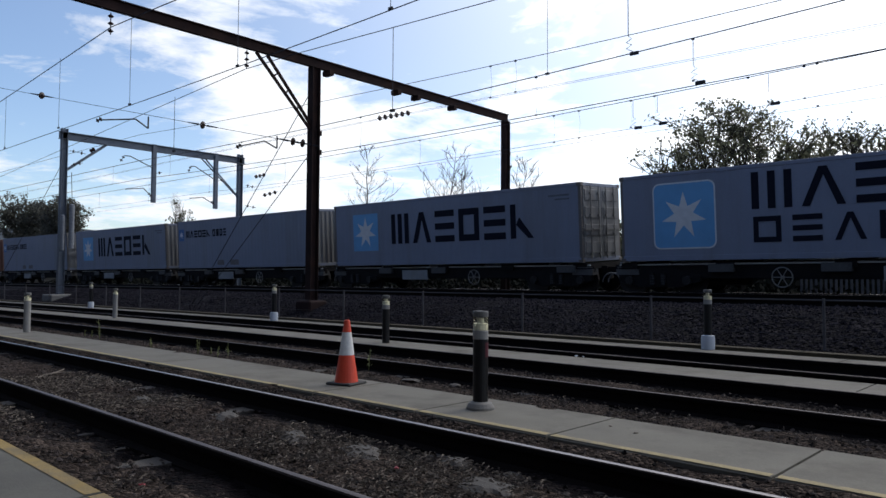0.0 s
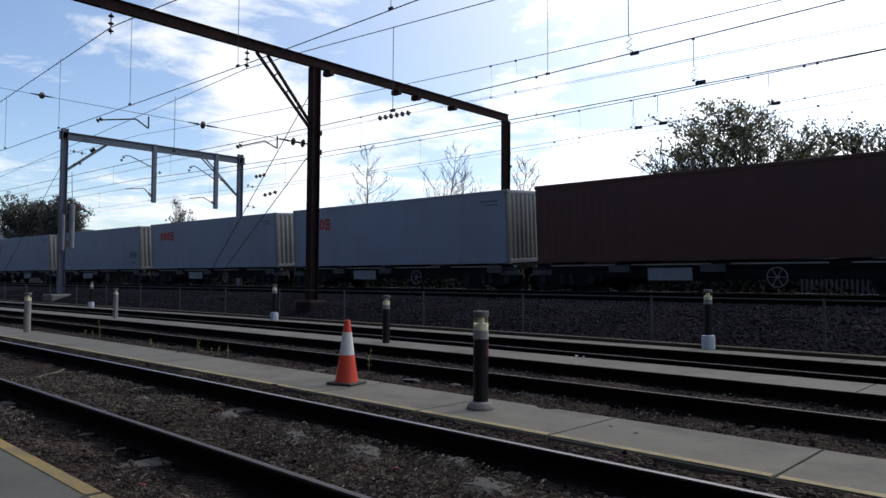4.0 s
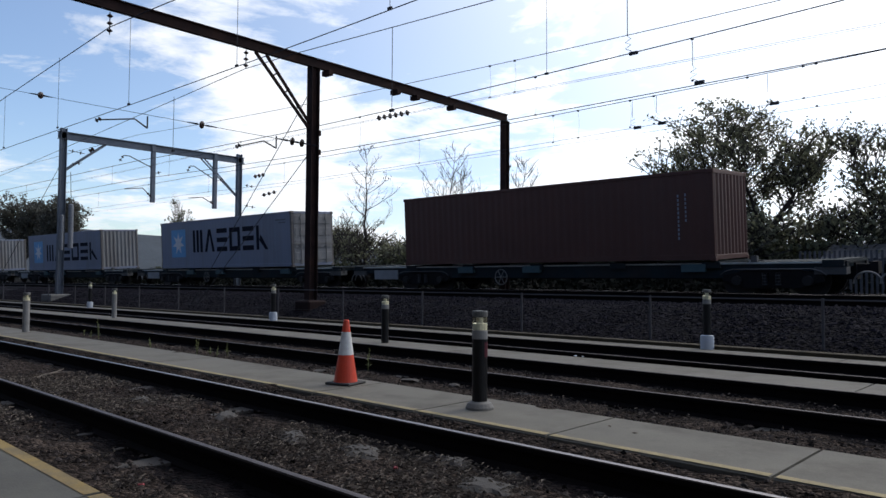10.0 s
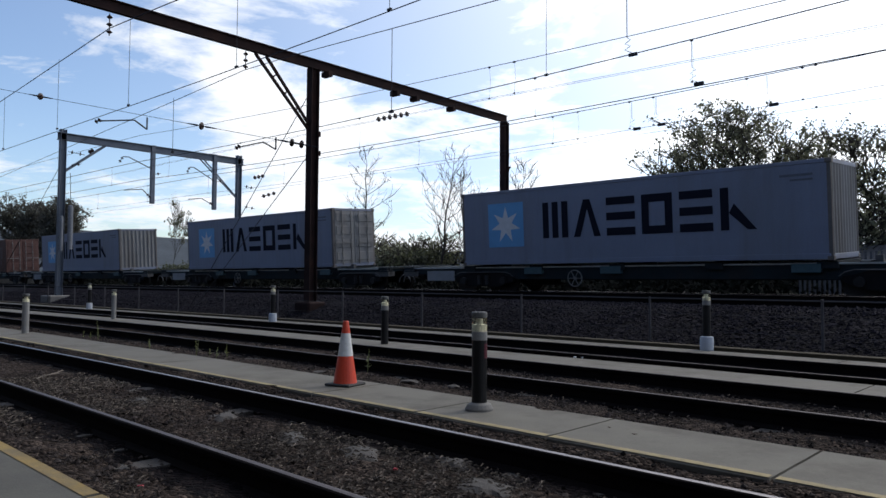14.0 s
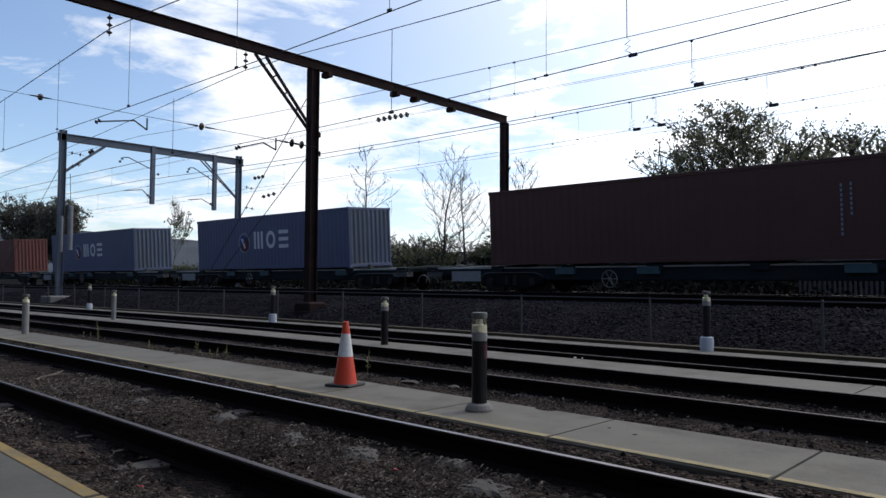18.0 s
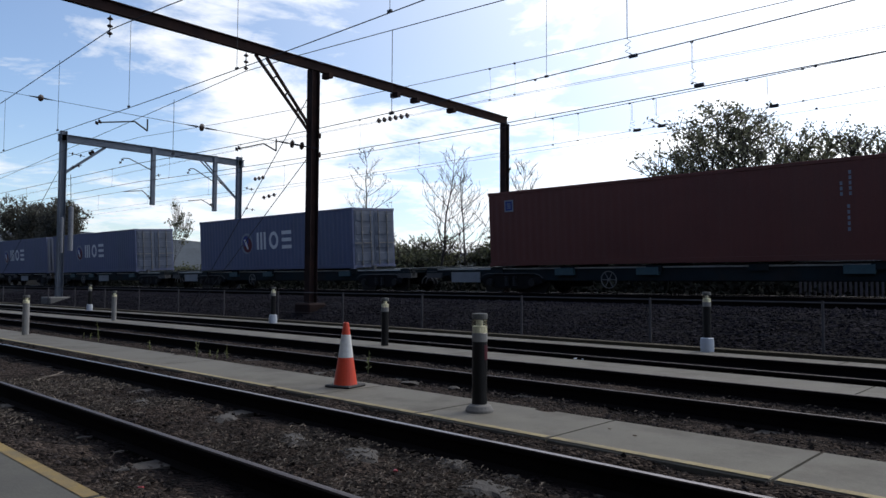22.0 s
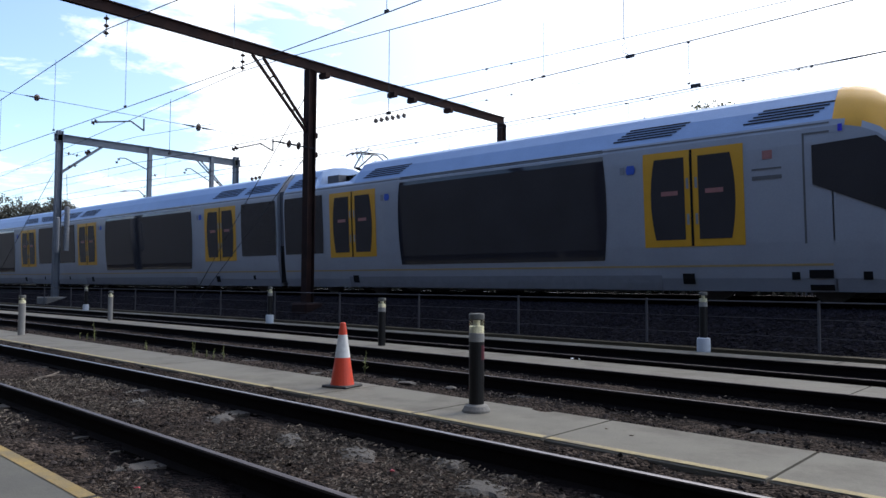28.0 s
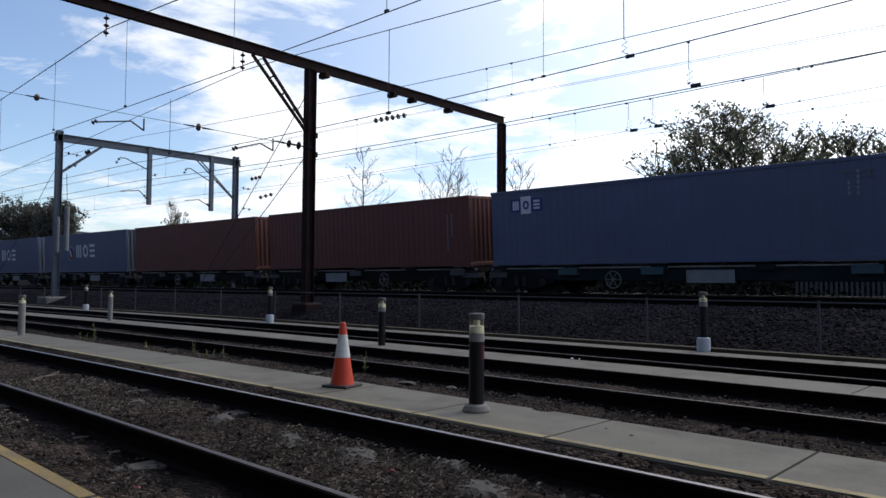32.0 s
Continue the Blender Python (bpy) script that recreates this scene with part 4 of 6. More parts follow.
def marks(kind):
    """Painted markings of one side: list of (name, mesh, height above the panel)."""
    res = []

    def add(name, ink, lift, fn):
        bm = bmesh.new(); fn(bm); res.append((name, mesh(bm, INK[ink]), lift))

    def row(ink, lift, x0, x1, z0, z1, shapes, fill=0.82, stroke=0.2):
        w = (x1 - x0) / len(shapes)
        for i, shape in enumerate(shapes):
            a, b = x0 + i * w + w * (1 - fill) / 2, x0 + (i + 1) * w - w * (1 - fill) / 2
            add("painted_block", ink, lift, lambda bm: block(bm, shape, a, b, z0, z1, stroke * (z1 - z0)))
    SIX = ("uprights", "peak", "bars", "ring", "bars", "wedge")
    if kind == "star":
        x, w, z0, z1 = 1.22, 1.5, 0.62, 2.12
        add("painted_panel", "sky", 0.003, lambda bm: rect(bm, x, x + w, z0, z1))
        add("painted_star", "white", 0.006, lambda bm: star(bm, x + w / 2, (z0 + z1) / 2, w * 0.42))
        row("dark", 0.004, 3.4, 10.45, 0.86, 2.02, SIX)
    if kind == "star_big":
        x, w, z0, z1 = 1.14, 1.62, 0.56, 2.10
        add("painted_panel", "sky", 0.003, lambda bm: rect(bm, x, x + w, z0, z1))
        add("painted_star", "white", 0.006, lambda bm: star(bm, x + w / 2, (z0 + z1) / 2, w * 0.40))
        row("dark", 0.004, 3.36, 11.75, 0.66, 1.80, SIX)
    if kind == "star_tall":
        x, w, z0, z1 = 1.12, 1.78, 0.40, 2.22
        add("painted_panel_border", "white", 0.002, lambda bm: rounded(bm, x - 0.04, x + w + 0.04, z0 - 0.04, z1 + 0.04, 0.2))
        add("painted_panel", "sky", 0.004, lambda bm: rounded(bm, x, x + w, z0, z1, 0.17))
        add("painted_star", "white", 0.007, lambda bm: star(bm, x + w / 2, (z0 + z1) / 2, w * 0.38))
        row("dark", 0.004, 3.8, 11.3, 1.36, 2.34, SIX)
        row("dark", 0.004, 3.8, 10.7, 0.48, 1.16, ("ring", "bars", "peak", "uprights", "peak", "ring", "bars"), 0.72)
    if kind == "line":
        add("painted_panel", "dimsky", 0.003, lambda bm: rect(bm, 0.23, 0.76, 1.50, 2.13))
        add("painted_star", "white", 0.006, lambda bm: star(bm, 0.495, 1.82, 0.21))
        row("dark", 0.004, 0.95, 3.46, 1.66, 2.02, SIX, 0.82, 0.22)
        row("dark", 0.004, 3.62, 4.98, 1.66, 2.02, ("ring", "uprights", "ring", "bars"), 0.74, 0.22)
        for a, b in ((4.04, 4.68), (5.24, 6.02)):
            add("rust_stain", "rust", 0.003, lambda bm: rounded(bm, a, b, 0.08, 0.43, 0.1))
    if kind == "stamp":
        for a in (10.90, 11.36):
            add("faded_round_stamp", "faint", 0.003, lambda bm: disc(bm, a + 0.21, 0.87, 0.22, 16))
        add("painted_code", "faint", 0.003, lambda bm: rect(bm, 11.14, 11.58, 0.38, 0.47))
    if kind in ("redword", "stamp"):
        row("red", 0.004, 1.10, 2.64, 1.58, 2.06, ("loop", "loop", "loop", "bars"), 0.92, 0.27)
    if kind == "mol":
        add("painted_emblem", "pale", 0.003, lambda bm: block(bm, "loop", 3.87, 4.87, 0.80, 1.80, 0.10))
        add("painted_emblem_core", "dimred", 0.005, lambda bm: (disc(bm, 4.45, 1.22, 0.36, 16)))
        add("painted_emblem_core", "navy", 0.007, lambda bm: disc(bm, 4.28, 1.42, 0.25, 12))
        add("painted_emblem_core", "white", 0.008, lambda bm: quad(bm, (4.1, 1.5), (4.42, 1.0), (4.52, 1.06), (4.3, 1.5)))
        row("white", 0.004, 5.1, 8.1, 0.98, 1.80, ("uprights", "loop", "bars"), 0.74, 0.2)
    if kind in ("molbox", "diamond"):
        add("painted_panel", "navy", 0.003, lambda bm: rect(bm, 0.86, 2.15, 1.82, 2.24))
        add("painted_panel", "white", 0.005, lambda bm: rect(bm, 1.28, 1.70, 1.74, 2.32))
        for a, ink, shape in ((0.95, "white", "uprights"), (1.37, "navy", "loop"), (1.80, "white", "bars")):
            add("painted_block", ink, 0.007, lambda bm: block(bm, shape, a, a + 0.25, 1.88, 2.18, 0.07))
    if kind == "diamond":
        add("painted_diamond", "white", 0.004, lambda bm: (quad(bm, (3.56, 0.62), (3.8, 0.40), (4.04, 0.62), (3.8, 0.84)), quad(bm, (3.93, 0.52), (4.17, 0.30), (4.41, 0.52), (4.17, 0.74))))
    if kind == "badge":
        add("painted_panel", "navy", 0.003, lambda bm: rect(bm, 4.2, 6.2, 0.78, 1.5))
        add("painted_panel", "white", 0.005, lambda bm: rect(bm, 4.85, 5.55, 0.66, 1.64))
        for a, ink, shape in ((4.36, "white", "uprights"), (5.00, "navy", "loop"), (5.74, "white", "bars")):
            add("painted_block", ink, 0.008, lambda bm: block(bm, shape, a, a + 0.40, 0.92, 1.40, 0.11))
    if kind == "square":
        add("painted_panel", "pale", 0.003, lambda bm: rect(bm, 0.72, 1.10, 1.86, 2.26))
        add("painted_block", "navy", 0.006, lambda bm: rect(bm, 0.77, 1.05, 1.91, 2.21))
        add("painted_block", "pale", 0.008, lambda bm: block(bm, "bars", 0.83, 0.99, 1.97, 2.15, 0.04))
    if kind == "small":
        add("painted_panel", "dimred", 0.004, lambda bm: rect(bm, 0.32, 0.95, 1.96, 2.16))
        row("white", 0.004, 0.98, 2.5, 1.96, 2.2, ("peak", "uprights", "fill", "loop", "loop"), 0.8, 0.25)
    if kind in ("redword", "small", "molbox", "star"):
        add("painted_code", "faint", 0.004, lambda bm: (rect(bm, 10.95, 11.75, 2.16, 2.22), rect(bm, 11.2, 11.75, 2.04, 2.09)))
    if kind in ("square", "diamond", "molbox"):
        add("painted_code", "pale", 0.005, lambda bm: [rect(bm, 11.15 + 0.2 * k, 11.21 + 0.2 * k, 1.62 + 0.13 * i, 1.71 + 0.13 * i) for k in range(2) for i in range(5 if k else 3)])
    if kind == "square":
        add("painted_code", "pale", 0.005, lambda bm: [rect(bm, 11.3, 11.36, 0.75 + 0.14 * i, 0.84 + 0.14 * i) for i in range(5)])
    if kind == "codes":
        add("painted_code", "pale", 0.005, lambda bm: [rect(bm, 11.12 + 0.22 * k, 11.17 + 0.22 * k, 0.62 + 0.5 * k + 0.12 * i, 0.70 + 0.5 * k + 0.12 * i) for k in range(2) for i in range(11 - 4 * k)])
    return res


COLWORD = {"grey": "pale grey", "white": "off-white", "brown": "dark brown", "red": "rust red", "blue": "faded blue", "deep": "deep blue"}
MARKWORD = {"star": "with a star panel and dark lettering", "star_big": "with a star panel and tall dark lettering", "star_tall": "with a star panel and two lettered rows", "line": "with one small row of lettering", "redword": "with a small red word", "stamp": "with a small red word and faded stamps", "mol": "with a round emblem and white lettering", "molbox": "with a small boxed emblem", "diamond": "with a boxed emblem and white diamonds", "badge": "with a blue and white badge", "small": "with a small white word and red patch", "codes": "with upright white codes", "square": "with a small square emblem", "none": "with plain sides"}


def container(col, kind, door):
    ob = thing("shipping_container", f"{COLWORD[col]} container {MARKWORD[kind]}", "shipping container", "containers on the freight train")
    part("side_wall", cached(("side", col), lambda: side_mesh(col)), None, ob).matrix_basis = pose(0, -CW / 2 + 0.012, 0)
    part("side_wall", cached(("side", col), lambda: side_mesh(col)), None, ob).matrix_basis = pose(0, CW / 2 - 0.012, 0, 0, 0, 180)
    part("roof", cached(("roof", col), lambda: roof_mesh(col)), None, ob)
    part("end_wall", cached(("end", col), lambda: end_mesh(col)), None, ob).matrix_basis = pose(-CL / 2 + 0.012, 0, 0, 0, 0, 180)
    if door:
        for s in (1, -1):
            d = part("door", cached(("door", col), lambda: door_mesh(col)), None, ob)
            d.matrix_basis = pose(CL / 2 - 0.005, 0.005 * s, 0) @ Matrix.Diagonal((1, s, 1, 1))
            for y in (0.22, 0.72):
                part("locking_rod", cached("rod", rod_mesh), None, d).matrix_basis = pose(0, y, 0)
    else:
        part("end_wall", cached(("end", col), lambda: end_mesh(col)), None, ob).matrix_basis = pose(CL / 2 - 0.012, 0, 0)
    for sx in (-1, 1):
        for sy in (-1, 1):
            part("corner_post", cached(("post", col), lambda: post_mesh(col)), None, ob).matrix_basis = pose(sx * (CL / 2 - 0.085), sy * (CW / 2 - 0.078), 0)
        for z, h in ((0.03, 0.14), (CH - 0.12, 0.11)):
            part("cross_sill", cached(("sill", col, h), lambda: sill_mesh(col, h)), None, ob).matrix_basis = pose(sx * (CL / 2 - 0.06), 0, z)
    for sy in (-1, 1):
        for name, z, h in (("bottom_rail", 0.03, 0.15), ("top_rail", CH - 0.105, 0.10)):
            part(name, cached((name, col), lambda: rail_mesh(col, h)), None, ob).matrix_basis = pose(0, sy * (CW / 2 - 0.036), z)
    for name, me, lift in cached(("marks", kind), lambda: marks(kind)):
        part(name, me, None, ob).matrix_basis = pose(-CL / 2, -CW / 2 + 0.011 - lift - 0.002, 0)
        part(name, me, None, ob).matrix_basis = pose(CL / 2, CW / 2 - 0.011 + lift + 0.002, 0, 0, 0, 180)
    return ob


def wheel_mesh():
    bm = bmesh.new()
    prof = [(0.10, -0.09), (0.10, -0.06), (0.38, -0.05), (0.46, -0.065), (0.46, 0.045), (0.49, 0.055), (0.49, 0.085), (0.36, 0.07), (0.1, 0.06), (0.07, 0.1)]
    lathe(bm, prof, 20)
    bmesh.ops.rotate(bm, verts=bm.verts, matrix=Matrix.Rotation(radians(-90), 3, "X"))
    return mesh(bm, WHEEL)


def bogie_frame():
    bm = bmesh.new()
    box(bm, -0.22, 0.22, -1.05, 1.05, 0.5, 0.72, 0.03)
    return mesh(bm, UNDER)


def side_frame():
    bm = bmesh.new()
    prof = [(-1.28, 0.44), (-1.02, 0.36), (-0.72, 0.26), (0.72, 0.26), (1.02, 0.36), (1.28, 0.44), (1.28, 0.60), (0.95, 0.66), (0.5, 0.80), (-0.5, 0.80), (-0.95, 0.66), (-1.28, 0.60)]
    rings = []
    for y in (-0.07, 0.07):
        rings.append([bm.verts.new((x, y, z)) for x, z in prof])
    for i in range(12):
        bm.faces.new((rings[0][i], rings[0][(i + 1) % 12], rings[1][(i + 1) % 12], rings[1][i]))
    bm.faces.new(rings[0]); bm.faces.new(rings[1][::-1])
    return mesh(bm, UNDER)


def spring_mesh():
    bm = bmesh.new()
    lathe(bm, [(0.07, 0.34 + 0.04 * i) if i % 2 else (0.085, 0.34 + 0.04 * i) for i in range(9)], 10)
    return mesh(bm, WHEEL)


def axlebox_mesh():
    bm = bmesh.new()
    cyl(bm, (0, -0.13, 0.46), (0, 0.10, 0.46), 0.13, n=12)
    return mesh(bm, WHEEL)


def handwheel_mesh():
    bm = bmesh.new()
    n = 20
    for i in range(n):
        a, b = 2 * math.pi * i / n, 2 * math.pi * (i + 1) / n
        cyl(bm, (0.26 * math.cos(a), 0, 0.26 * math.sin(a)), (0.26 * math.cos(b), 0, 0.26 * math.sin(b)), 0.016, n=5)
    for i in range(6):
        a = 2 * math.pi * i / 6
        cyl(bm, (0, 0, 0), (0.26 * math.cos(a), 0, 0.26 * math.sin(a)), 0.013, n=5)
    cyl(bm, (0, -0.03, 0), (0, 0.2, 0), 0.04, n=8)
    return mesh(bm, STEEL)


def bogie_glint_mesh():
    """A bent pale rod added as the glint along the side frame's top."""
    bm = bmesh.new()
    pts = [(-1.35, 0.60), (-1.22, 0.70), (-1.0, 0.76), (1.0, 0.76), (1.22, 0.70), (1.35, 0.60)]
    rings = [[bm.verts.new((x, -1.12 + 0.02 * a, z + 0.02 * b)) for a, b in ((-1, 0), (0, -1), (1, 0), (0, 1))] for x, z in pts]
    for p, q in zip(rings, rings[1:]):
        for j in range(4):
            bm.faces.new((p[j], p[(j + 1) % 4], q[(j + 1) % 4], q[j]))
    return mesh(bm, EDGE2)


def boxes_mesh(material, *bs):
    bm = bmesh.new()
    for b in bs:
        box(bm, *b)
    return mesh(bm, material)


def wagon(lh, rh, flip):
    """A flat container wagon that reaches lh and rh metres from the middle of its container; past 9 m it has open end decks."""
    long = lh > 9 and rh > 9
    ob = thing("container_wagon", "teal skeletal flat wagon with open end decks and dark bogies" if lh > 9 or rh > 9 else "dark skeletal flat wagon of a close-coupled pack", "freight wagon", "wagons of the freight train")
    paint = TEAL if lh > 9 or rh > 9 else UNDER
    k = (lh, rh)
    m = -1 if flip else 1
    for y in (-0.95, 0.95):
        part("side_sill", cached((k, "sill"), lambda: boxes_mesh(paint, (-lh + 1.4, rh - 1.4, -0.07, 0.07, 0.52, 0.90), (-lh, -lh + 1.4, -0.07, 0.07, 0.70, 0.90), (rh - 1.4, rh, -0.07, 0.07, 0.70, 0.90))), None, ob).matrix_basis = pose(0, y, 0)
        part("deck_edge", cached((k, "edge"), lambda: boxes_mesh(EDGE, (-lh + 0.1, rh - 0.1, -0.02, 0.02, 0.90, 0.945))), None, ob, "scuffed deck edge, painted pale for the sky it catches").matrix_basis = pose(0, y * 1.1, 0)
    part("centre_sill", cached((k, "csill"), lambda: boxes_mesh(UNDER, (-lh, rh, -0.2, 0.2, 0.45, 0.88))), None, ob)
    for x in ([-lh + 0.3] if lh > 9 else []) + [-5.9, -3.0, 0.0, 3.0, 5.9] + ([rh - 0.3] if rh > 9 else []):
        part("cross_bearer", cached((paint.name, "bear"), lambda: boxes_mesh(paint, (-0.25, 0.25, -1.12, 1.12, 0.80, 0.985))), None, ob).matrix_basis = pose(x, 0, 0)
    for s, h in ((-1, lh), (1, rh)):
        turn = 0 if s > 0 else 180
        if h > 9:
            part("end_deck", cached("enddeck", lambda: boxes_mesh(TEAL, (6.9, 9.3, -1.02, 1.02, 0.9, 0.95))), None, ob, "teal end deck").matrix_basis = pose(0, 0, 0, 0, 0, turn)
        bo = part("bogie", cached("bogie", bogie_frame), None, ob, "black cast bogie")
        bo.matrix_basis = pose((7.5 if s > 0 else -5.3) if h > 9 else s * 5.0, 0, 0)
        for y in (-1.0, 1.0):
            part("side_frame", cached("sideframe", side_frame), None, bo).matrix_basis = pose(0, y, 0)
            for x in (-0.17, 0.17):
                part("spring", cached("spring", spring_mesh), None, bo).matrix_basis = pose(x, y * 1.09, 0)
        for x in (-0.9, 0.9):
            for y in (-1.04, 1.04):
                part("axlebox", cached("axlebox", axlebox_mesh), None, bo).matrix_basis = pose(x, y, 0, 0, 0, 0 if y < 0 else 180)
            for y in (-0.76, 0.76):
                part("wheel", cached("wheel", wheel_mesh), None, bo).matrix_basis = pose(x, y, 0.46, 0, 0, 0 if y > 0 else 180)
        if h > 9:
            part("bogie_rod", cached("bogieglint", bogie_glint_mesh), None, bo, "added pale strip standing for a glint on the bogie frame")
            if s > 0:
                part("deck_box", cached("deckbox", lambda: boxes_mesh(EDGE2, (6.95, 7.11, -1.0, -0.86, 0.95, 1.12))), None, ob, "small grey box on the end deck")
        part("coupler", cached("coupler", lambda: boxes_mesh(UNDER, (0.0, 0.42, -0.11, 0.11, 0.62, 0.84), (0.3, 0.5, -0.2, 0.2, 0.6, 0.9))), None, ob).matrix_basis = pose(s * h, 0, 0, 0, 0, turn)
        part("air_hose", cached("hose", lambda: hose_mesh()), None, ob, "pale worn air hose").matrix_basis = pose(s * h, -0.5, 0, 0, 0, turn)
        part("end_step", cached("endstep", lambda: boxes_mesh(EDGE2, (-0.75, 0.0, -1.1, -0.75, 0.62, 0.80), (-0.55, -0.05, -1.12, -0.8, 0.84, 0.87))), None, ob, "grey steel corner step").matrix_basis = pose(s * h, 0, 0) @ Matrix.Diagonal((s, 1, 1, 1))
    part("handbrake_wheel", cached("hand", handwheel_mesh), None, ob, "spoked grey handbrake wheel").matrix_basis = pose(-1.5 * m, -1.12, 0.55)
    part("data_panel", cached("panel", lambda: boxes_mesh(PLATE, (-0.68, 0.68, -1.1, -1.07, 0.46, 0.82), (0.34, 0.64, -1.104, -1.10, 0.49, 0.78))), None, ob, "pale data panel").matrix_basis = pose(-7.35 if long else 1.5 * m, 0, 0)
    part("air_tank", cached("tank", lambda: tank_mesh()), None, ob)
    for x in (-3.1, -0.2, 5.4):
        part("brake_box", cached((paint.name, "bbox"), lambda: boxes_mesh(CLAMP if paint is TEAL else EDGE2, (-0.35, 0.35, -1.16, -0.9, 0.70, 0.92))), None, ob).matrix_basis = pose(x, 0, 0)
    return ob


def hose_mesh():
    """A hose that hangs in an arch from the end of the wagon."""
    bm = bmesh.new()
    rings = []
    for i in range(13):
        a = math.pi * i / 12
        c, s = math.cos(a), math.sin(a)
        rings.append([bm.verts.new((0.32 - (0.32 + 0.022 * math.cos(k)) * c, 0.022 * math.sin(k), 0.36 + (0.30 + 0.022 * math.cos(k)) * s)) for k in [2 * math.pi * j / 6 for j in range(6)]])
    for p, q in zip(rings, rings[1:]):
        for j in range(6):
            bm.faces.new((p[j], p[(j + 1) % 6], q[(j + 1) % 6], q[j]))
    return mesh(bm, HOSE)


def tank_mesh():
    bm = bmesh.new()
    cyl(bm, (-3.6, -0.6, 0.5), (-2.5, -0.6, 0.5), 0.2, n=12)
    return mesh(bm, UNDER)


# left end at 0 s (metres along the track), colour, marking, doors facing along +x, long wagon
TRAIN = [
    (2.2, "grey", "star", False, False), (-11.25, "grey", "star_tall", False, False), (-24.79, "grey", "star", True, False), (-38.25, "grey", "line", False, False),
    (-51.69, "grey", "star", False, False), (-65.27, "grey", "line", True, False), (-78.73, "brown", "codes", False, False), (-92.06, "white", "redword", False, False),
    (-105.6, "white", "redword", False, False), (-119.2, "white", "stamp", False, False), (-132.7, "white", "redword", False, False), (-146.29, "white", "redword", False, False),
    (-159.9, "white", "redword", False, False), (-179.74, "brown", "codes", False, True), (-199.2, "grey", "star", True, True), (-219.1, "grey", "star_big", False, True),
    (-238.5, "grey", "star", False, True), (-258.0, "grey", "star", True, True), (-278.25, "grey", "star", False, True), (-297.5, "brown", "codes", True, True),
    (-317.2, "blue", "mol", False, True), (-336.65, "blue", "mol", False, True), (-356.0, "red", "square", False, True), (-375.45, "blue", "mol", True, True),
    (-394.95, "blue", "mol", True, False), (-408.3, "blue", "mol", False, False), (-421.75, "blue", "badge", False, False), (-440.9, "red", "square", False, False),
    (-454.25, "blue", "diamond", False, True), (-473.3, "deep", "small", False, True), (-492.35, "blue", "molbox", False, False), (-505.55, "red", "codes", False, False),
    (-518.9, "red", "none", False, False), (-532.3, "blue", "mol", False, False), (-545.8, "blue", "mol", False, False), (-559.3, "grey", "line", False, False),
]
FREIGHT = []
PROTO = {}
for i, (left, col, kind, door, _) in enumerate(TRAIN):
    gap_r = TRAIN[i - 1][0] - left if i else 13.5
    gap_l = left - TRAIN[i + 1][0] if i + 1 < len(TRAIN) else 13.5
    k = (9.3 if gap_l > 16 else 6.35, 9.3 if gap_r > 16 else 6.35, (i < 10 and i != 1) or i == 31)
    if k in PROTO:
        w = copy_thing(PROTO[k], Matrix())
    else:
        w = PROTO[k] = wagon(*k)
    FREIGHT.append((container(col, kind, door), w, left + CL / 2))


def on_track(x, yc, zc, h=0.0):
    return pose(x, yc + main(x), zc, math.degrees(CANT), 0, math.degrees(math.atan(main_slope(x)))) @ pose(0, 0, h)


def freight_way(t):
    return 0.24 + 16.1682 * t - 0.03529 * t * t / 2 - 0.0042156 * t ** 3 / 6


def commuter_tail(t):
    return -1.7 - 25.5 * (t - 28.0) - 0.125 * (t - 28.0) ** 2

# ---- commuter train ----
SILVER = mat("train_silver", (0.300, 0.318, 0.362), 0.45, 0.3, var=0.07, scale=1.2, grain=30, bump=0.03, dirt=(0.20, 0.21, 0.235), dirt_amt=0.35)
# blue of the reflected sky is put into the roof colour
ROOFC = mat("train_roof_sky", (0.21, 0.31, 0.50), 0.45, 0.2, var=0.1, scale=1.5, grain=30, bump=0.03)
YEL = mat("train_yellow", (0.60, 0.29, 0.012), 0.4, var=0.06, bump=0.02)
GLASS = mat("train_dark_glass", (0.021, 0.022, 0.029), 0.06, var=0.25, scale=0.8, bump=0, spec=0.45)
SCREEN = mat("train_windscreen", (0.13, 0.14, 0.16), 0.05, var=0.1, bump=0)
TBLUE = mat("train_blue", (0.03, 0.035, 0.27), 0.35, bump=0)
TBLACK = mat("train_black", (0.007, 0.007, 0.008), 0.7, bump=0, spec=0.15)
STRIPE = mat("train_stripe", (0.36, 0.25, 0.11), 0.5, bump=0)
GREYT = mat("train_underframe", (0.10, 0.10, 0.105), 0.7, var=0.2)
BLUESIGN = mat("blue_sign", (0.02, 0.08, 0.42), 0.5, bump=0)
BELLOWS = mat("grey_bellows", (0.085, 0.09, 0.105), 0.8, var=0.2)
SKIRT = mat("train_skirt", (0.20, 0.205, 0.23), 0.6, var=0.15)
STKR = mat("door_sticker", (0.30, 0.12, 0.11), 0.5, var=0.2, bump=0)
LAMPR = mat("train_marker", (0.02, 0.02, 0.5), 0.3, bump=0)

SEC = [(1.40, 0.27), (1.47, 0.55), (1.50, 0.95), (1.515, 1.30), (1.515, 2.90), (1.508, 3.25), (1.485, 3.55), (1.44, 3.68), (1.18, 4.06), (0.92, 4.32), (0.46, 4.46), (0.0, 4.49)]


def half_at(z):
    for (a, za), (b, zb) in zip(SEC, SEC[1:]):
        if za <= z <= zb:
            return a + (b - a) * (z - za) / (zb - za)
    return 0.0


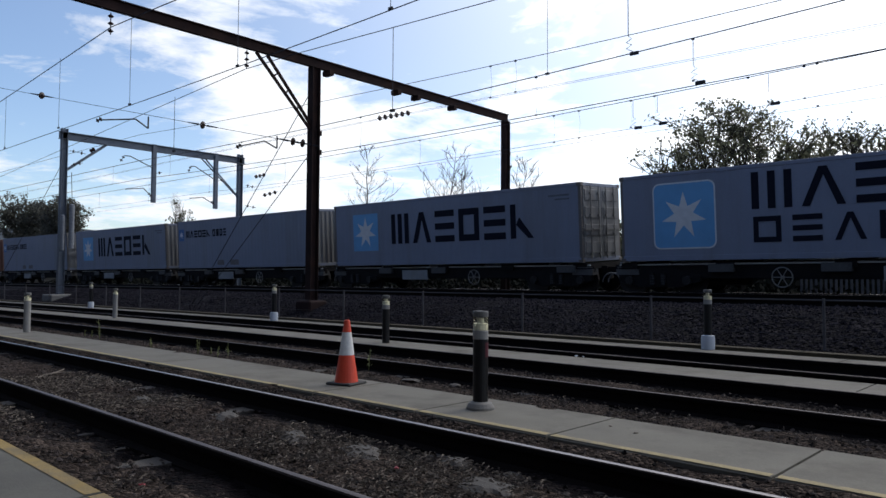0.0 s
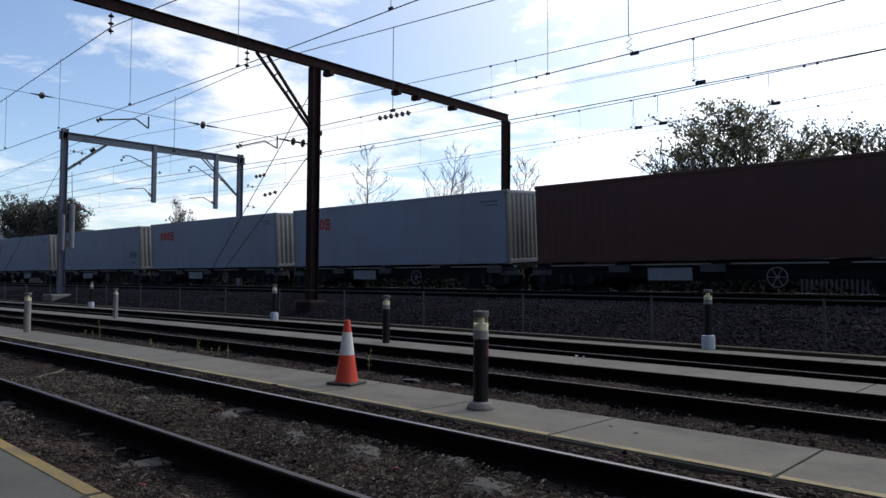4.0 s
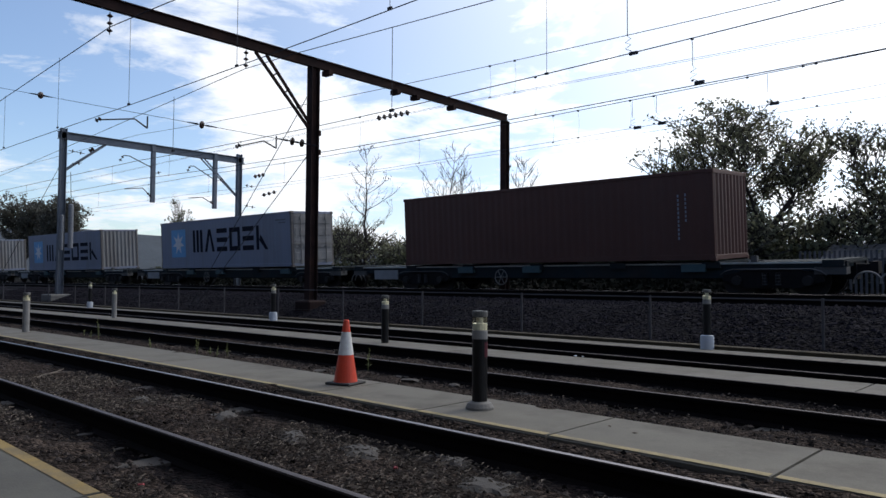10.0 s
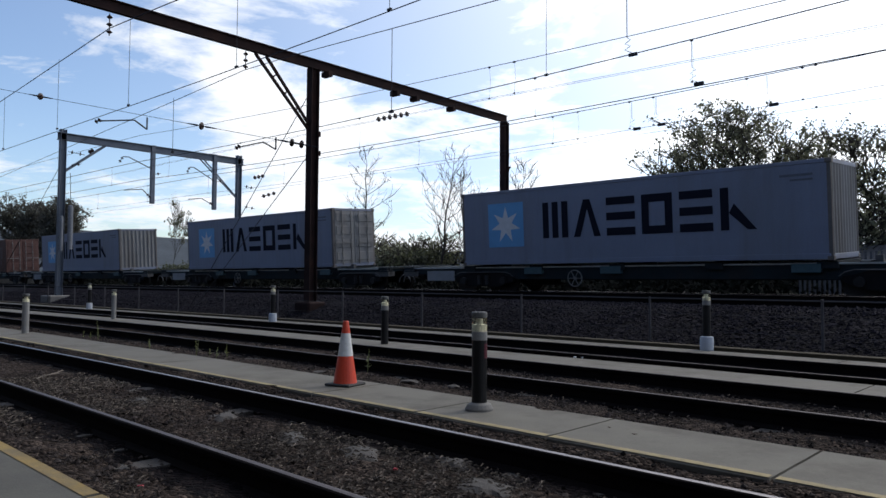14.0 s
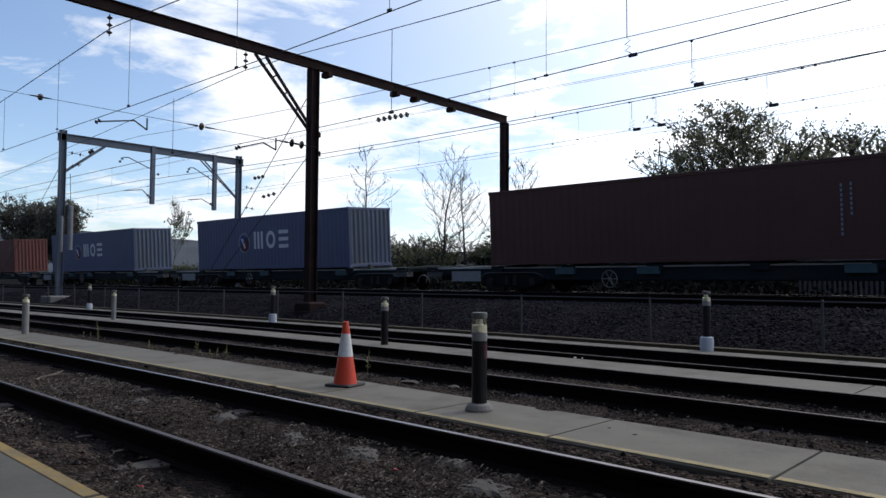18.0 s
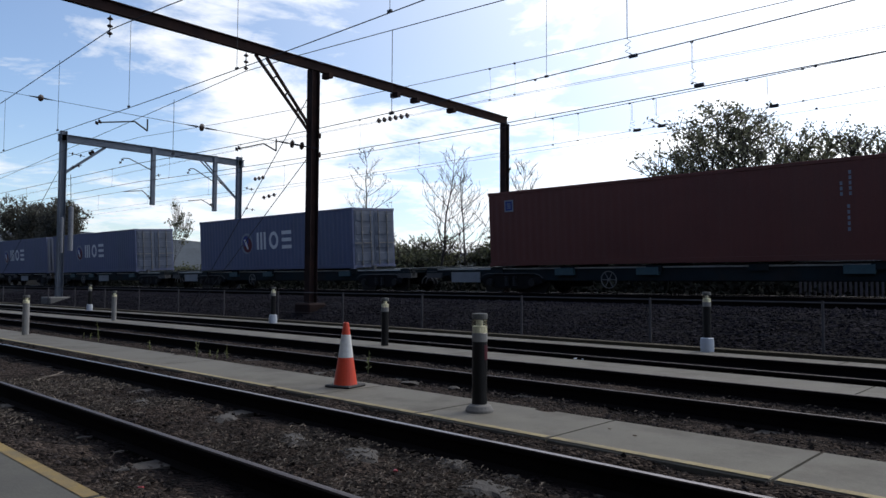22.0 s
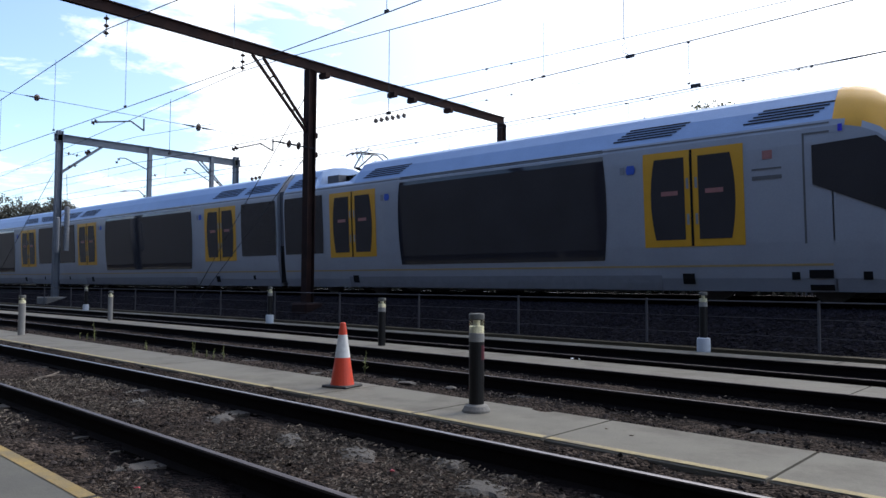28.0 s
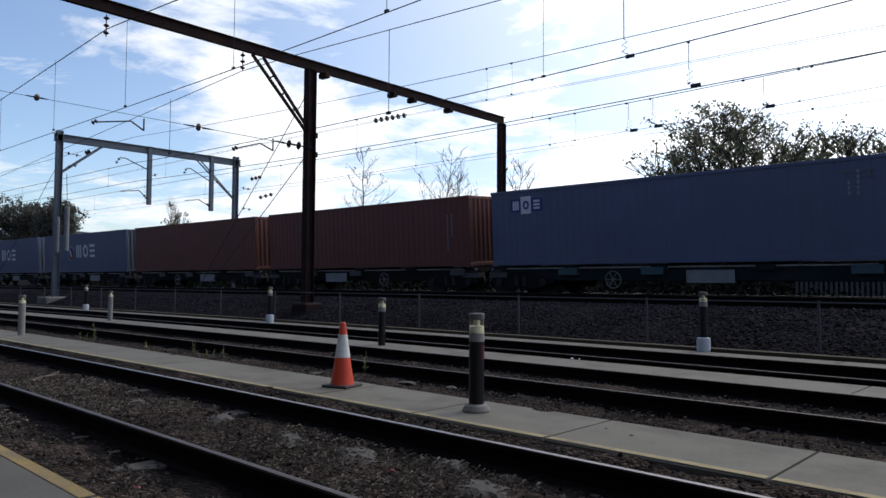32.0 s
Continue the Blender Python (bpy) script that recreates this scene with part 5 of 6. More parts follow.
def side_panel(bm, x0, x1, z0, z1, s, lift=0.006, bow0=0.0, bow1=0.0, steps=10):
    """A panel that lies on the body side s (-1 or 1); its upright edges bow outwards."""
    rows = []
    for i in range(steps + 1):
        f = i / steps
        z = z0 + (z1 - z0) * f
        b = 4 * f * (1 - f)
        y = s * (half_at(z) + lift)
        rows.append([bm.verts.new((x, y, z)) for x in (x0 - bow0 * b, x1 + bow1 * b)])
    for p, q in zip(rows, rows[1:]):
        bm.faces.new((p[0], p[1], q[1], q[0]))


def body_mesh(x0, x1, well=None):
    """The shell; well gives the ends of a sunk stretch of roof, sloped at its far end."""
    bm = bmesh.new()
    ring = SEC + [(-y, z) for y, z in SEC[-2::-1]]
    if well:
        st = [(x0, 9), (well[0], 9), (well[0] + 0.12, 3.80), (well[1] - 0.5, 3.80), (well[1], 9)] + [(x, 9) for x in span(well[1] + 1, x1, 3)]
    else:
        st = [(x, 9) for x in span(x0, x1, 3)]
    rows = [[bm.verts.new((x, y, min(z, top + 0.03 * (1.5 - abs(y))))) for y, z in ring] for x, top in st]
    n = len(ring)
    for p, q in zip(rows, rows[1:]):
        for i in range(n):
            bm.faces.new((p[i], p[(i + 1) % n], q[(i + 1) % n], q[i]))
    bm.faces.new(rows[0]); bm.faces.new(rows[-1][::-1])
    for f in bm.faces:
        f.material_index = 1 if f.calc_center_median().z > 3.68 else 0
    return mesh(bm, (SILVER, ROOFC))


def door_pair(ob, x0, x1, s):
    bm = bmesh.new(); side_panel(bm, x0, x1, 1.26, 3.42, s, 0.010)
    fr = part("doorway", bm, YEL, ob, "yellow sliding doors with dark windows")
    m = (x0 + x1) / 2
    for a, b, l, r in ((x0 + 0.28, m - 0.16, 0.10, 0.0), (m + 0.16, x1 - 0.28, 0.0, 0.10)):
        bm = bmesh.new(); side_panel(bm, a, b, 1.42, 3.26, s, 0.016, l, r); part("door_window", bm, GLASS, fr)
        bm = bmesh.new(); side_panel(bm, (a + b) / 2 - 0.2, (a + b) / 2 + 0.2, 2.42, 2.52, s, 0.02, steps=1); part("sticker", bm, STKR, fr)
    bm = bmesh.new(); side_panel(bm, m - 0.03, m + 0.03, 1.27, 3.41, s, 0.017); part("door_gap", bm, TBLACK, fr)
    for z in (1.75, 2.55):
        for dx in (-0.12, 0.08):
            bm = bmesh.new(); side_panel(bm, m + dx, m + dx + 0.06, z, z + 0.24, s, 0.02, steps=2); part("door_handle", bm, PLATE, fr)


def vents(ob, x0, x1, s, z0=3.80, z1=4.12):
    for i in range(5):
        z = z0 + (z1 - z0) * i / 5
        bm = bmesh.new(); side_panel(bm, x0 + 0.09 * i, x1 + 0.09 * i, z, z + 0.034, s, 0.012, steps=1)
        part("vent_slat", bm, TBLACK, ob)


def car(kind):
    """A double-deck car, its middle at the origin; a driving car has its nose towards +x."""
    cab = kind == "cab"
    ob = thing("commuter_train_car", "silver double-deck driving car with a yellow nose and yellow doors" if cab else "silver double-deck trailer car with yellow doors", "train car", "cars of the commuter train")
    end = 8.05 if cab else 10.15
    part("body", body_mesh(-10.15, end, (-8.5, -6.3) if cab else None), None, ob)
    for s in (-1, 1):
        if cab:
            doors, big, ends = ((4.03, 6.33), (-7.5, -5.2)), (-4.08, 2.95), ((-10.05, -7.9),)
        else:
            doors, big, ends = ((5.15, 7.45), (-7.45, -5.15)), (-4.05, 4.05), ((-10.05, -7.85), (7.85, 10.05))
        for a, b in doors:
            door_pair(ob, a, b, s)
        bm = bmesh.new(); side_panel(bm, big[0], big[1], 0.98, 3.66, s, 0.012, 0.10, 0.10); part("double_deck_window", bm, GLASS, ob, "dark tinted double-deck window band")
        for a, b in ends:
            bm = bmesh.new(); side_panel(bm, a, b, 1.42, 3.42, s, 0.012, 0.03, 0.03); part("end_window", bm, GLASS, ob)
        bm = bmesh.new(); side_panel(bm, -10.1, end - 0.05, 0.80, 0.845, s, 0.008, steps=2); part("stripe", bm, STRIPE, ob, "thin yellow stripe")
        bm = bmesh.new(); side_panel(bm, -10.1, end - 0.05, 3.60, 3.635, s, 0.010, steps=1); part("gutter", bm, GREYT, ob)
        bm = bmesh.new(); side_panel(bm, -6.6, 4.4, 0.28, 0.62, s, 0.02, steps=2); part("skirt", bm, SKIRT, ob, "grey skirt panel")
        for a, b in (((6.3, 7.7), (3.2, 4.7), (-10.0, -8.9), (-5.9, -4.2)) if cab else ((5.6, 7.4), (7.9, 9.6), (-7.4, -5.6), (-9.6, -7.9))):
            vents(ob, a, b, s)
        for a, b in doors:
            c = a - 0.60 if a > 0 else b + 0.25
            bm = bmesh.new(); side_panel(bm, c, c + 0.13, 3.0, 3.18, s, 0.010, steps=2); part("notice", bm, SKIRT, ob)
            bm = bmesh.new(); side_panel(bm, c + 0.2, c + 0.36, 2.99, 3.2, s, 0.013, 0.035, 0.035); part("pictogram", bm, BLUESIGN, ob)
        for x in (4.9, -6.4) if cab else (5.9, -5.9):
            bm = bmesh.new(); side_panel(bm, x, x + 0.28, 0.42, 0.66, s, 0.024, steps=2); part("step_recess", bm, TBLACK, ob)
        for x in (8.6, 7.3) if cab else (8.6, -8.6):
            bm = bmesh.new(); side_panel(bm, x - 0.08, x + 0.08, 0.52, 0.68, s, 0.024, steps=2); part("coupling_socket", bm, TBLACK, ob)
    for x in (-7.0, 7.0 if not cab else 6.6):
        part("bogie", cached("pbogie", pass_bogie), None, ob).matrix_basis = pose(x, 0, 0)
    part("underframe", cached("puf", lambda: boxes_mesh(GREYT, (-9.9, 7.6, -1.2, 1.2, 0.35, 0.6), (-4.2, 3.6, -1.25, 1.25, 0.22, 0.5))), None, ob)
    part("gangway", cached("pgang", lambda: boxes_mesh(BELLOWS, (-10.42, -10.1, -1.36, 1.36, 1.76, 3.72))), None, ob, "grey gangway bellows")
    part("coupling_recess", cached("pcoup", lambda: boxes_mesh(TBLACK, (-10.40, -10.12, -1.38, 1.38, 0.40, 1.75))), None, ob, "black gap around the coupling")
    if not cab:
        part("gangway", cached("pgang", lambda: boxes_mesh(BELLOWS, (-10.42, -10.1, -1.36, 1.36, 1.76, 3.72))), None, ob).matrix_basis = pose(0, 0, 0, 0, 0, 180)
        part("coupling_recess", cached("pcoup", lambda: None), None, ob).matrix_basis = pose(0, 0, 0, 0, 0, 180)
    else:
        nose(ob)
        part("pantograph", pantograph_mesh(), None, ob, "raised grey pantograph").matrix_basis = pose(-7.7, 0, 3.80)
        part("roof_equipment", boxes_mesh(GREYT, (-8.3, -7.7, -0.9, 0.9, 3.78, 4.12), (-7.6, -7.2, 0.3, 0.9, 3.78, 4.0)), None, ob, "grey equipment boxes sunk in the roof")
    return ob


def pass_bogie():
    bm = bmesh.new()
    for y in (-1.0, 1.0):
        box(bm, -1.6, 1.6, y - 0.09, y + 0.09, 0.38, 0.6, 0.03)
        for x in (-1.2, 1.2):
            cyl(bm, (x, y * 0.86, 0.46), (x, y * 0.70, 0.46), 0.46, n=20)
            box(bm, x - 0.16, x + 0.16, y - 0.14, y + 0.14, 0.3, 0.6, 0.03)
    return mesh(bm, GREYT)


def pantograph_mesh():
    """A single-arm pantograph, half raised."""
    bm = bmesh.new()
    box(bm, -0.1, 0.9, -0.55, 0.55, 0.26, 0.30)
    for x in (0.0, 0.8):
        for y in (-0.5, 0.5):
            cyl(bm, (x, y, 0.0), (x, y, 0.28), 0.06, n=8)
    cyl(bm, (0.75, 0, 0.30), (-0.1, 0, 0.62), 0.05, n=6)
    for y in (-0.25, 0.25):
        cyl(bm, (-0.1, y * 0.4, 0.62), (0.5, y, 1.02), 0.025, n=6)
    for x in (0.38, 0.66):
        pts = [(x, -0.85, 0.92), (x, -0.6, 1.06), (x, 0.6, 1.06), (x, 0.85, 0.92)]
        for a, b in zip(pts, pts[1:]):
            cyl(bm, a, b, 0.022, n=6)
    cyl(bm, (0.38, 0, 1.04), (0.66, 0, 1.04), 0.02, n=6)
    return mesh(bm, TBLACK)


NOSE = [(2.1, 1.0, 4.49), (1.85, 1.0, 4.46), (1.5, 1.0, 4.36), (1.15, 0.99, 4.17), (0.85, 0.975, 3.86), (0.6, 0.955, 3.42), (0.42, 0.935, 3.02), (0.28, 0.91, 2.6), (0.16, 0.885, 2.1), (0.07, 0.86, 1.62), (0.02, 0.84, 1.25), (0.0, 0.82, 0.95)]


def nose(ob):
    """Rounded cab front: a loft of shrinking sections, sorted into shell, screen, and panels."""
    ring = SEC + [(-y, z) for y, z in SEC[-2::-1]]
    m = len(ring)
    grid = []
    for d, w, top in NOSE:
        row = []
        for y, z in ring:
            f = (z - 0.27) / 4.22
            zz = 0.27 + f * (top - 0.27)
            # the front face is rounded in plan: sides lie further back than the middle
            back = 0.0 if d > 1.9 else 0.5 * (abs(y) / 1.515) ** 2.6 * (1 - d / 1.9)
            row.append(Vector((10.28 - d * 1.076 - back * (1 if d < 1.9 else 0), y * w, zz)))
        grid.append(row)
    bms = {k: bmesh.new() for k in ("shell", "silver_a", "silver_b")}
    for p, q in zip(grid, grid[1:]):
        for i in range(m):
            j = (i + 1) % m
            c = (p[i] + p[j] + q[i] + q[j]) / 4
            k = "shell" if c.x > 9.42 - 0.4 * max(0, c.z - 2.4) or (c.z > 3.5 and c.x > 8.1 + 0.9 * max(0, 3.9 - c.z)) or abs(c.y) < 1.1 else ("silver_a" if c.y < 0 else "silver_b")
            bm = bms[k]
            bm.faces.new([bm.verts.new(v) for v in (p[i], p[j], q[j], q[i])])
    last = grid[-1]
    bm = bms["shell"]
    bm.faces.new([bm.verts.new(v) for v in last])
    for k in bms:
        bmesh.ops.remove_doubles(bms[k], verts=bms[k].verts, dist=0.001)
    part("nose_shell", bms["shell"], YEL, ob, "yellow rounded nose", smooth=True)
    part("cab_side", bms["silver_a"], SILVER, ob)
    part("cab_side", bms["silver_b"], SILVER, ob)

    def front(y, z):
        """The x of the shell's front at height z and offset y."""
        for i in range(211):
            d = i * 0.01
            for (da, wa, ta), (db, wb, tb) in zip(NOSE[::-1], NOSE[-2::-1]):
                if da <= d <= db:
                    f = (d - da) / (db - da)
                    w, top = wa + (wb - wa) * f, ta + (tb - ta) * f
                    break
            if z <= top and abs(y) <= w * half_at(0.27 + (z - 0.27) / (top - 0.27) * 4.22):
                return 10.28 - d * 1.076 - (0.5 * (abs(y) / w / 1.515) ** 2.6 * (1 - d / 1.9) if d < 1.9 else 0.0)
        return 8.02

    def front_panel(name, material, z0, z1, edges, lift, label="", n=14):
        """A sheet on the front from z0 to z1; edges gives its two y limits at each share of the height."""
        bm = bmesh.new()
        rows = []
        for i in range(n + 1):
            f = i / n
            z = z0 + (z1 - z0) * f
            a, b = edges(f)
            rows.append([bm.verts.new((front(y, z) + lift, y, z)) for y in [a + (b - a) * k / 16 for k in range(17)]])
        for p, q in zip(rows, rows[1:]):
            for k in range(16):
                bm.faces.new((p[k], p[k + 1], q[k + 1], q[k]))
        return part(name, bm, material, ob, label, smooth=True)

    def both(half):
        return lambda f: (-half(f), half(f))

    front_panel("windscreen", SCREEN, 2.2, 4.30, both(lambda f: (1.24 + 0.08 * min(1, f * 2)) * math.sqrt(max(0.02, 1 - (max(0, f - 0.5) / 0.51) ** 2))), 0.035, "wide curved windscreen")
    front_panel("destination_band", GREYT, 3.78, 4.02, both(lambda f: 0.74 - 0.16 * f), 0.05)
    front_panel("blue_panel", TBLUE, 1.58, 2.2, both(lambda f: 1.24 * math.sqrt(max(0.03, 1 - (1 - f) ** 2))), 0.035, "blue panel under the windscreen")
    front_panel("bumper", TBLACK, 0.80, 1.42, both(lambda f: 1.22 + 0.03 * f), 0.045, "black coupler recess")
    for a, b in ((-1.05, -0.32), (0.32, 1.05)):
        front_panel("step_recess", TBLACK, 0.36, 0.68, lambda f: (a, b), 0.035, "dark step recess in the yellow valance", n=4)
    for y in (-1.05, 1.05):
        bm = bmesh.new(); box(bm, 9.88, 10.06, y - 0.14, y + 0.14, 1.06, 1.22, 0.03); part("headlight", bm, SCREEN, ob, "clear headlight cluster")
    bm = bmesh.new(); box(bm, 10.15, 10.65, -0.18, 0.18, 0.55, 0.85, 0.03); part("coupler", bm, TBLACK, ob)
    for y, s in ((-0.45, -1), (0.2, 1)):
        bm = bmesh.new(); beam(bm, (front(y, 2.22) + 0.09, y, 2.22), (front(y, 3.3) + 0.09, y - 0.25, 3.3), 0.06, 0.03); part("wiper", bm, TBLACK, ob)
    for s in (-1, 1):
        bm = bmesh.new()
        cols = []
        for i in range(9):
            f = i / 8
            x = 7.68 + 1.57 * f
            lo, hi = 2.42 - 0.72 * f, 3.2 + 0.08 * f - max(0, f - 0.8) * 2.2
            cols.append([bm.verts.new((x - (0.25 * max(0, f - 0.6) * g), s * (half_at(lo + (hi - lo) * g) * (1 - 0.02 * max(0, f - 0.4)) + 0.022), lo + (hi - lo) * g)) for g in [k / 5 for k in range(6)]])
        for p, q in zip(cols, cols[1:]):
            for k in range(5):
                bm.faces.new((p[k], q[k], q[k + 1], p[k + 1]))
        part("cab_window", bm, GLASS, ob, "dark slanted cab side window")
        bm = bmesh.new()
        for x0, x1, z0, z1 in ((7.5, 7.54, 1.25, 3.45), (7.5, 8.0, 3.42, 3.46)):
            side_panel(bm, x0, x1, z0, z1, s, 0.009, steps=4)
        part("cab_door_seam", bm, GREYT, ob)
        bm = bmesh.new(); side_panel(bm, 7.55, 8.0, 0.55, 0.72, s, 0.02, steps=1); side_panel(bm, 7.55, 8.0, 0.30, 0.42, s, 0.02, steps=1); part("cab_step", bm, TBLACK, ob)
        bm = bmesh.new(); side_panel(bm, 8.16, 8.24, 3.42, 3.56, s, 0.03, steps=1); part("marker_light", bm, LAMPR, ob, "small blue marker light")
        bm = bmesh.new(); side_panel(bm, 6.72, 6.92, 3.02, 3.2, s, 0.01, steps=1); part("emblem", bm, STKR, ob, "small red emblem")
        bm = bmesh.new(); side_panel(bm, 6.5, 7.1, 2.80, 2.84, s, 0.01, steps=1); side_panel(bm, 6.5, 7.1, 2.6, 2.68, s, 0.01, steps=1); part("lettering_bar", bm, GREYT, ob)


PITCH = 20.6
cab_car, trailer = car("cab"), car("trailer")
COMMUTER = [(cab_car, -10.3, 0), (trailer, -10.3 - PITCH - 0.12, 0)]
COMMUTER.append((copy_thing(trailer, Matrix()), -10.3 - 2 * PITCH - 0.12, 180))
COMMUTER.append((copy_thing(cab_car, Matrix()), -10.3 - 3 * PITCH - 0.24, 180))


# ---- trees and scrub ----
def leaf_quad(verts, faces, p, size, rnd):
    n = Vector((rnd.gauss(0, 1), rnd.gauss(0, 1), rnd.gauss(0, 1))).normalized()
    t = n.orthogonal().normalized()
    b = n.cross(t)
    a = rnd.uniform(0, 6.28)
    t, b = t * math.cos(a) + b * math.sin(a), b * math.cos(a) - t * math.sin(a)
    k = len(verts)
    verts += [p - t * size, p + b * size * 0.6 + n * size * 0.1, p + t * size, p - b * size * 0.6 + n * size * 0.1]
    faces.append((k, k + 1, k + 2, k + 3))


def tree(x, y, z0, h, spread, leaves, leaf_size, mat_leaf, label, seed, trunk=0.16, levels=4, lean=(0, 0), stems=1, bole=0.28, name="tree", fuzz=0.22, widen=1.0):
    """A plant grown from forking limbs; leaves sit in loose tufts at the twig ends."""
    rnd = random.Random(seed)
    ob = thing(name, label, name, m=pose(x, y, z0))
    bm = bmesh.new()
    tips = []

    def grow(p, d, length, r, lv):
        n = 3 if lv < levels else 2
        for i in range(n):
            q = p + d * (length / n)
            r2 = r * 0.84
            cyl(bm, p, q, max(r, 0.015), max(r2, 0.012), n=6 if lv < 2 else 3, caps=False)
            d = (d + Vector((rnd.gauss(0, 0.14), rnd.gauss(0, 0.14), rnd.gauss(0.03, 0.08)))).normalized()
            p, r = q, r2
            if lv < levels and (lv > 0 or i == n - 1):
                az = rnd.uniform(0, 6.28)
                out = Vector((math.cos(az), math.sin(az), rnd.uniform(-0.1, 0.6)))
                grow(p, (d * 0.5 + out * spread * 0.7).normalized(), length * rnd.uniform(0.55, 0.8), r * 0.6, lv + 1)
            if lv >= levels - 1:
                tips.append(p.copy())
        if lv < levels:
            for _ in range(3 if lv == 0 else 2):
                az = rnd.uniform(0, 6.28)
                out = Vector((math.cos(az) * spread, math.sin(az) * spread, 0.55))
                grow(p, (d * 0.8 + out * 0.7).normalized(), length * rnd.uniform(0.6, 0.85), r * 0.7, lv + 1)
    for s in range(stems):
        base = Vector((rnd.uniform(-0.25, 0.25) * (stems - 1), rnd.uniform(-0.2, 0.2) * (stems - 1), 0))
        d0 = Vector((lean[0] + rnd.gauss(0, 0.22) * (stems > 1), lean[1] + rnd.gauss(0, 0.15) * (stems > 1), 1)).normalized()
        grow(base, d0, h * bole, trunk / math.sqrt(stems), 0)
    zs = sorted(t.z for t in tips)
    k = h / (zs[int(len(zs) * 0.985)] if leaves > 2000 else zs[-1])
    hc = h * 0.72

    def dome(v):      # the crown rounds off towards its top
        z = v.z * k
        if leaves > 2000 and z > hc:
            z = hc + (h - hc) * 1.06 * math.tanh((z - hc) / (h - hc) / 1.06)
        return Vector((v.x * k * widen, v.y * k * widen, z))
    for v in bm.verts:
        v.co = dome(v.co)
    part("trunk", bm, BARK, ob, "dark forking trunk and limbs")
    if leaves:
        verts, faces = [], []
        tufts = [tips[rnd.randrange(len(tips))] for _ in range(max(1, leaves // 9))]
        for t in tufts:
            c = dome(t)
            for _ in range(9):
                leaf_quad(verts, faces, c + Vector((rnd.gauss(0, fuzz), rnd.gauss(0, fuzz), rnd.gauss(0, fuzz * 0.7))), leaf_size * rnd.uniform(0.6, 1.3), rnd)
        me = bpy.data.meshes.new("leaves")
        me.from_pydata(verts, [], faces)
        me.materials.append(mat_leaf)
        tagged(part("crown", me, None, ob), kind="stuff")
    return ob
BACK = -1.2
tree(-12.5, 34.0, BACK, 9.6, 1.0, 11500, 0.086, LEAF, "tall spreading tree with fine grey-green leaves behind the tracks", 3, trunk=0.26, levels=4, bole=0.24, stems=2, widen=0.88, fuzz=0.17)
tree(-6.2, 36.0, BACK, 8.3, 0.85, 7000, 0.086, LEAF, "spreading tree with fine leaves behind the tracks", 5, trunk=0.22, stems=2, bole=0.24, fuzz=0.17)
tree(-16.7, 34.0, BACK, 6.9, 0.9, 4800, 0.09, LEAF, "young leafy tree beside the tall one", 9, trunk=0.12, stems=2, bole=0.25, fuzz=0.2, widen=0.7)
tree(-17.2, 38.0, BACK, 5.6, 1.1, 5000, 0.11, LEAF2, "dense dark green tree behind the tracks", 6, trunk=0.18, stems=2)
tree(-2.5, 37.0, BACK, 6.5, 1.1, 6000, 0.11, LEAF2, "dense dark green tree behind the tracks", 7, trunk=0.18, stems=2)
for i, (x, y, h) in enumerate(((-11.5, 33.0, 4.6), (-8.0, 33.5, 5.0), (-5.0, 33.0, 4.4), (-15.0, 34.5, 3.9), (-2.0, 33.0, 4.6), (-17.6, 34.5, 5.2), (-13.0, 36.5, 5.0), (-6.5, 37.5, 5.4), (1.5, 34.0, 5.0))):
    tree(x, y, BACK, h * (1.05 if x > -14 else 0.78), 1.3, 1700 if x > -14 else 2000, 0.11, LEAF if x > -14 else LEAF2, "dense leafy undergrowth behind the tracks", 80 + i, trunk=0.08, levels=3, stems=4, name="shrub", fuzz=0.3)
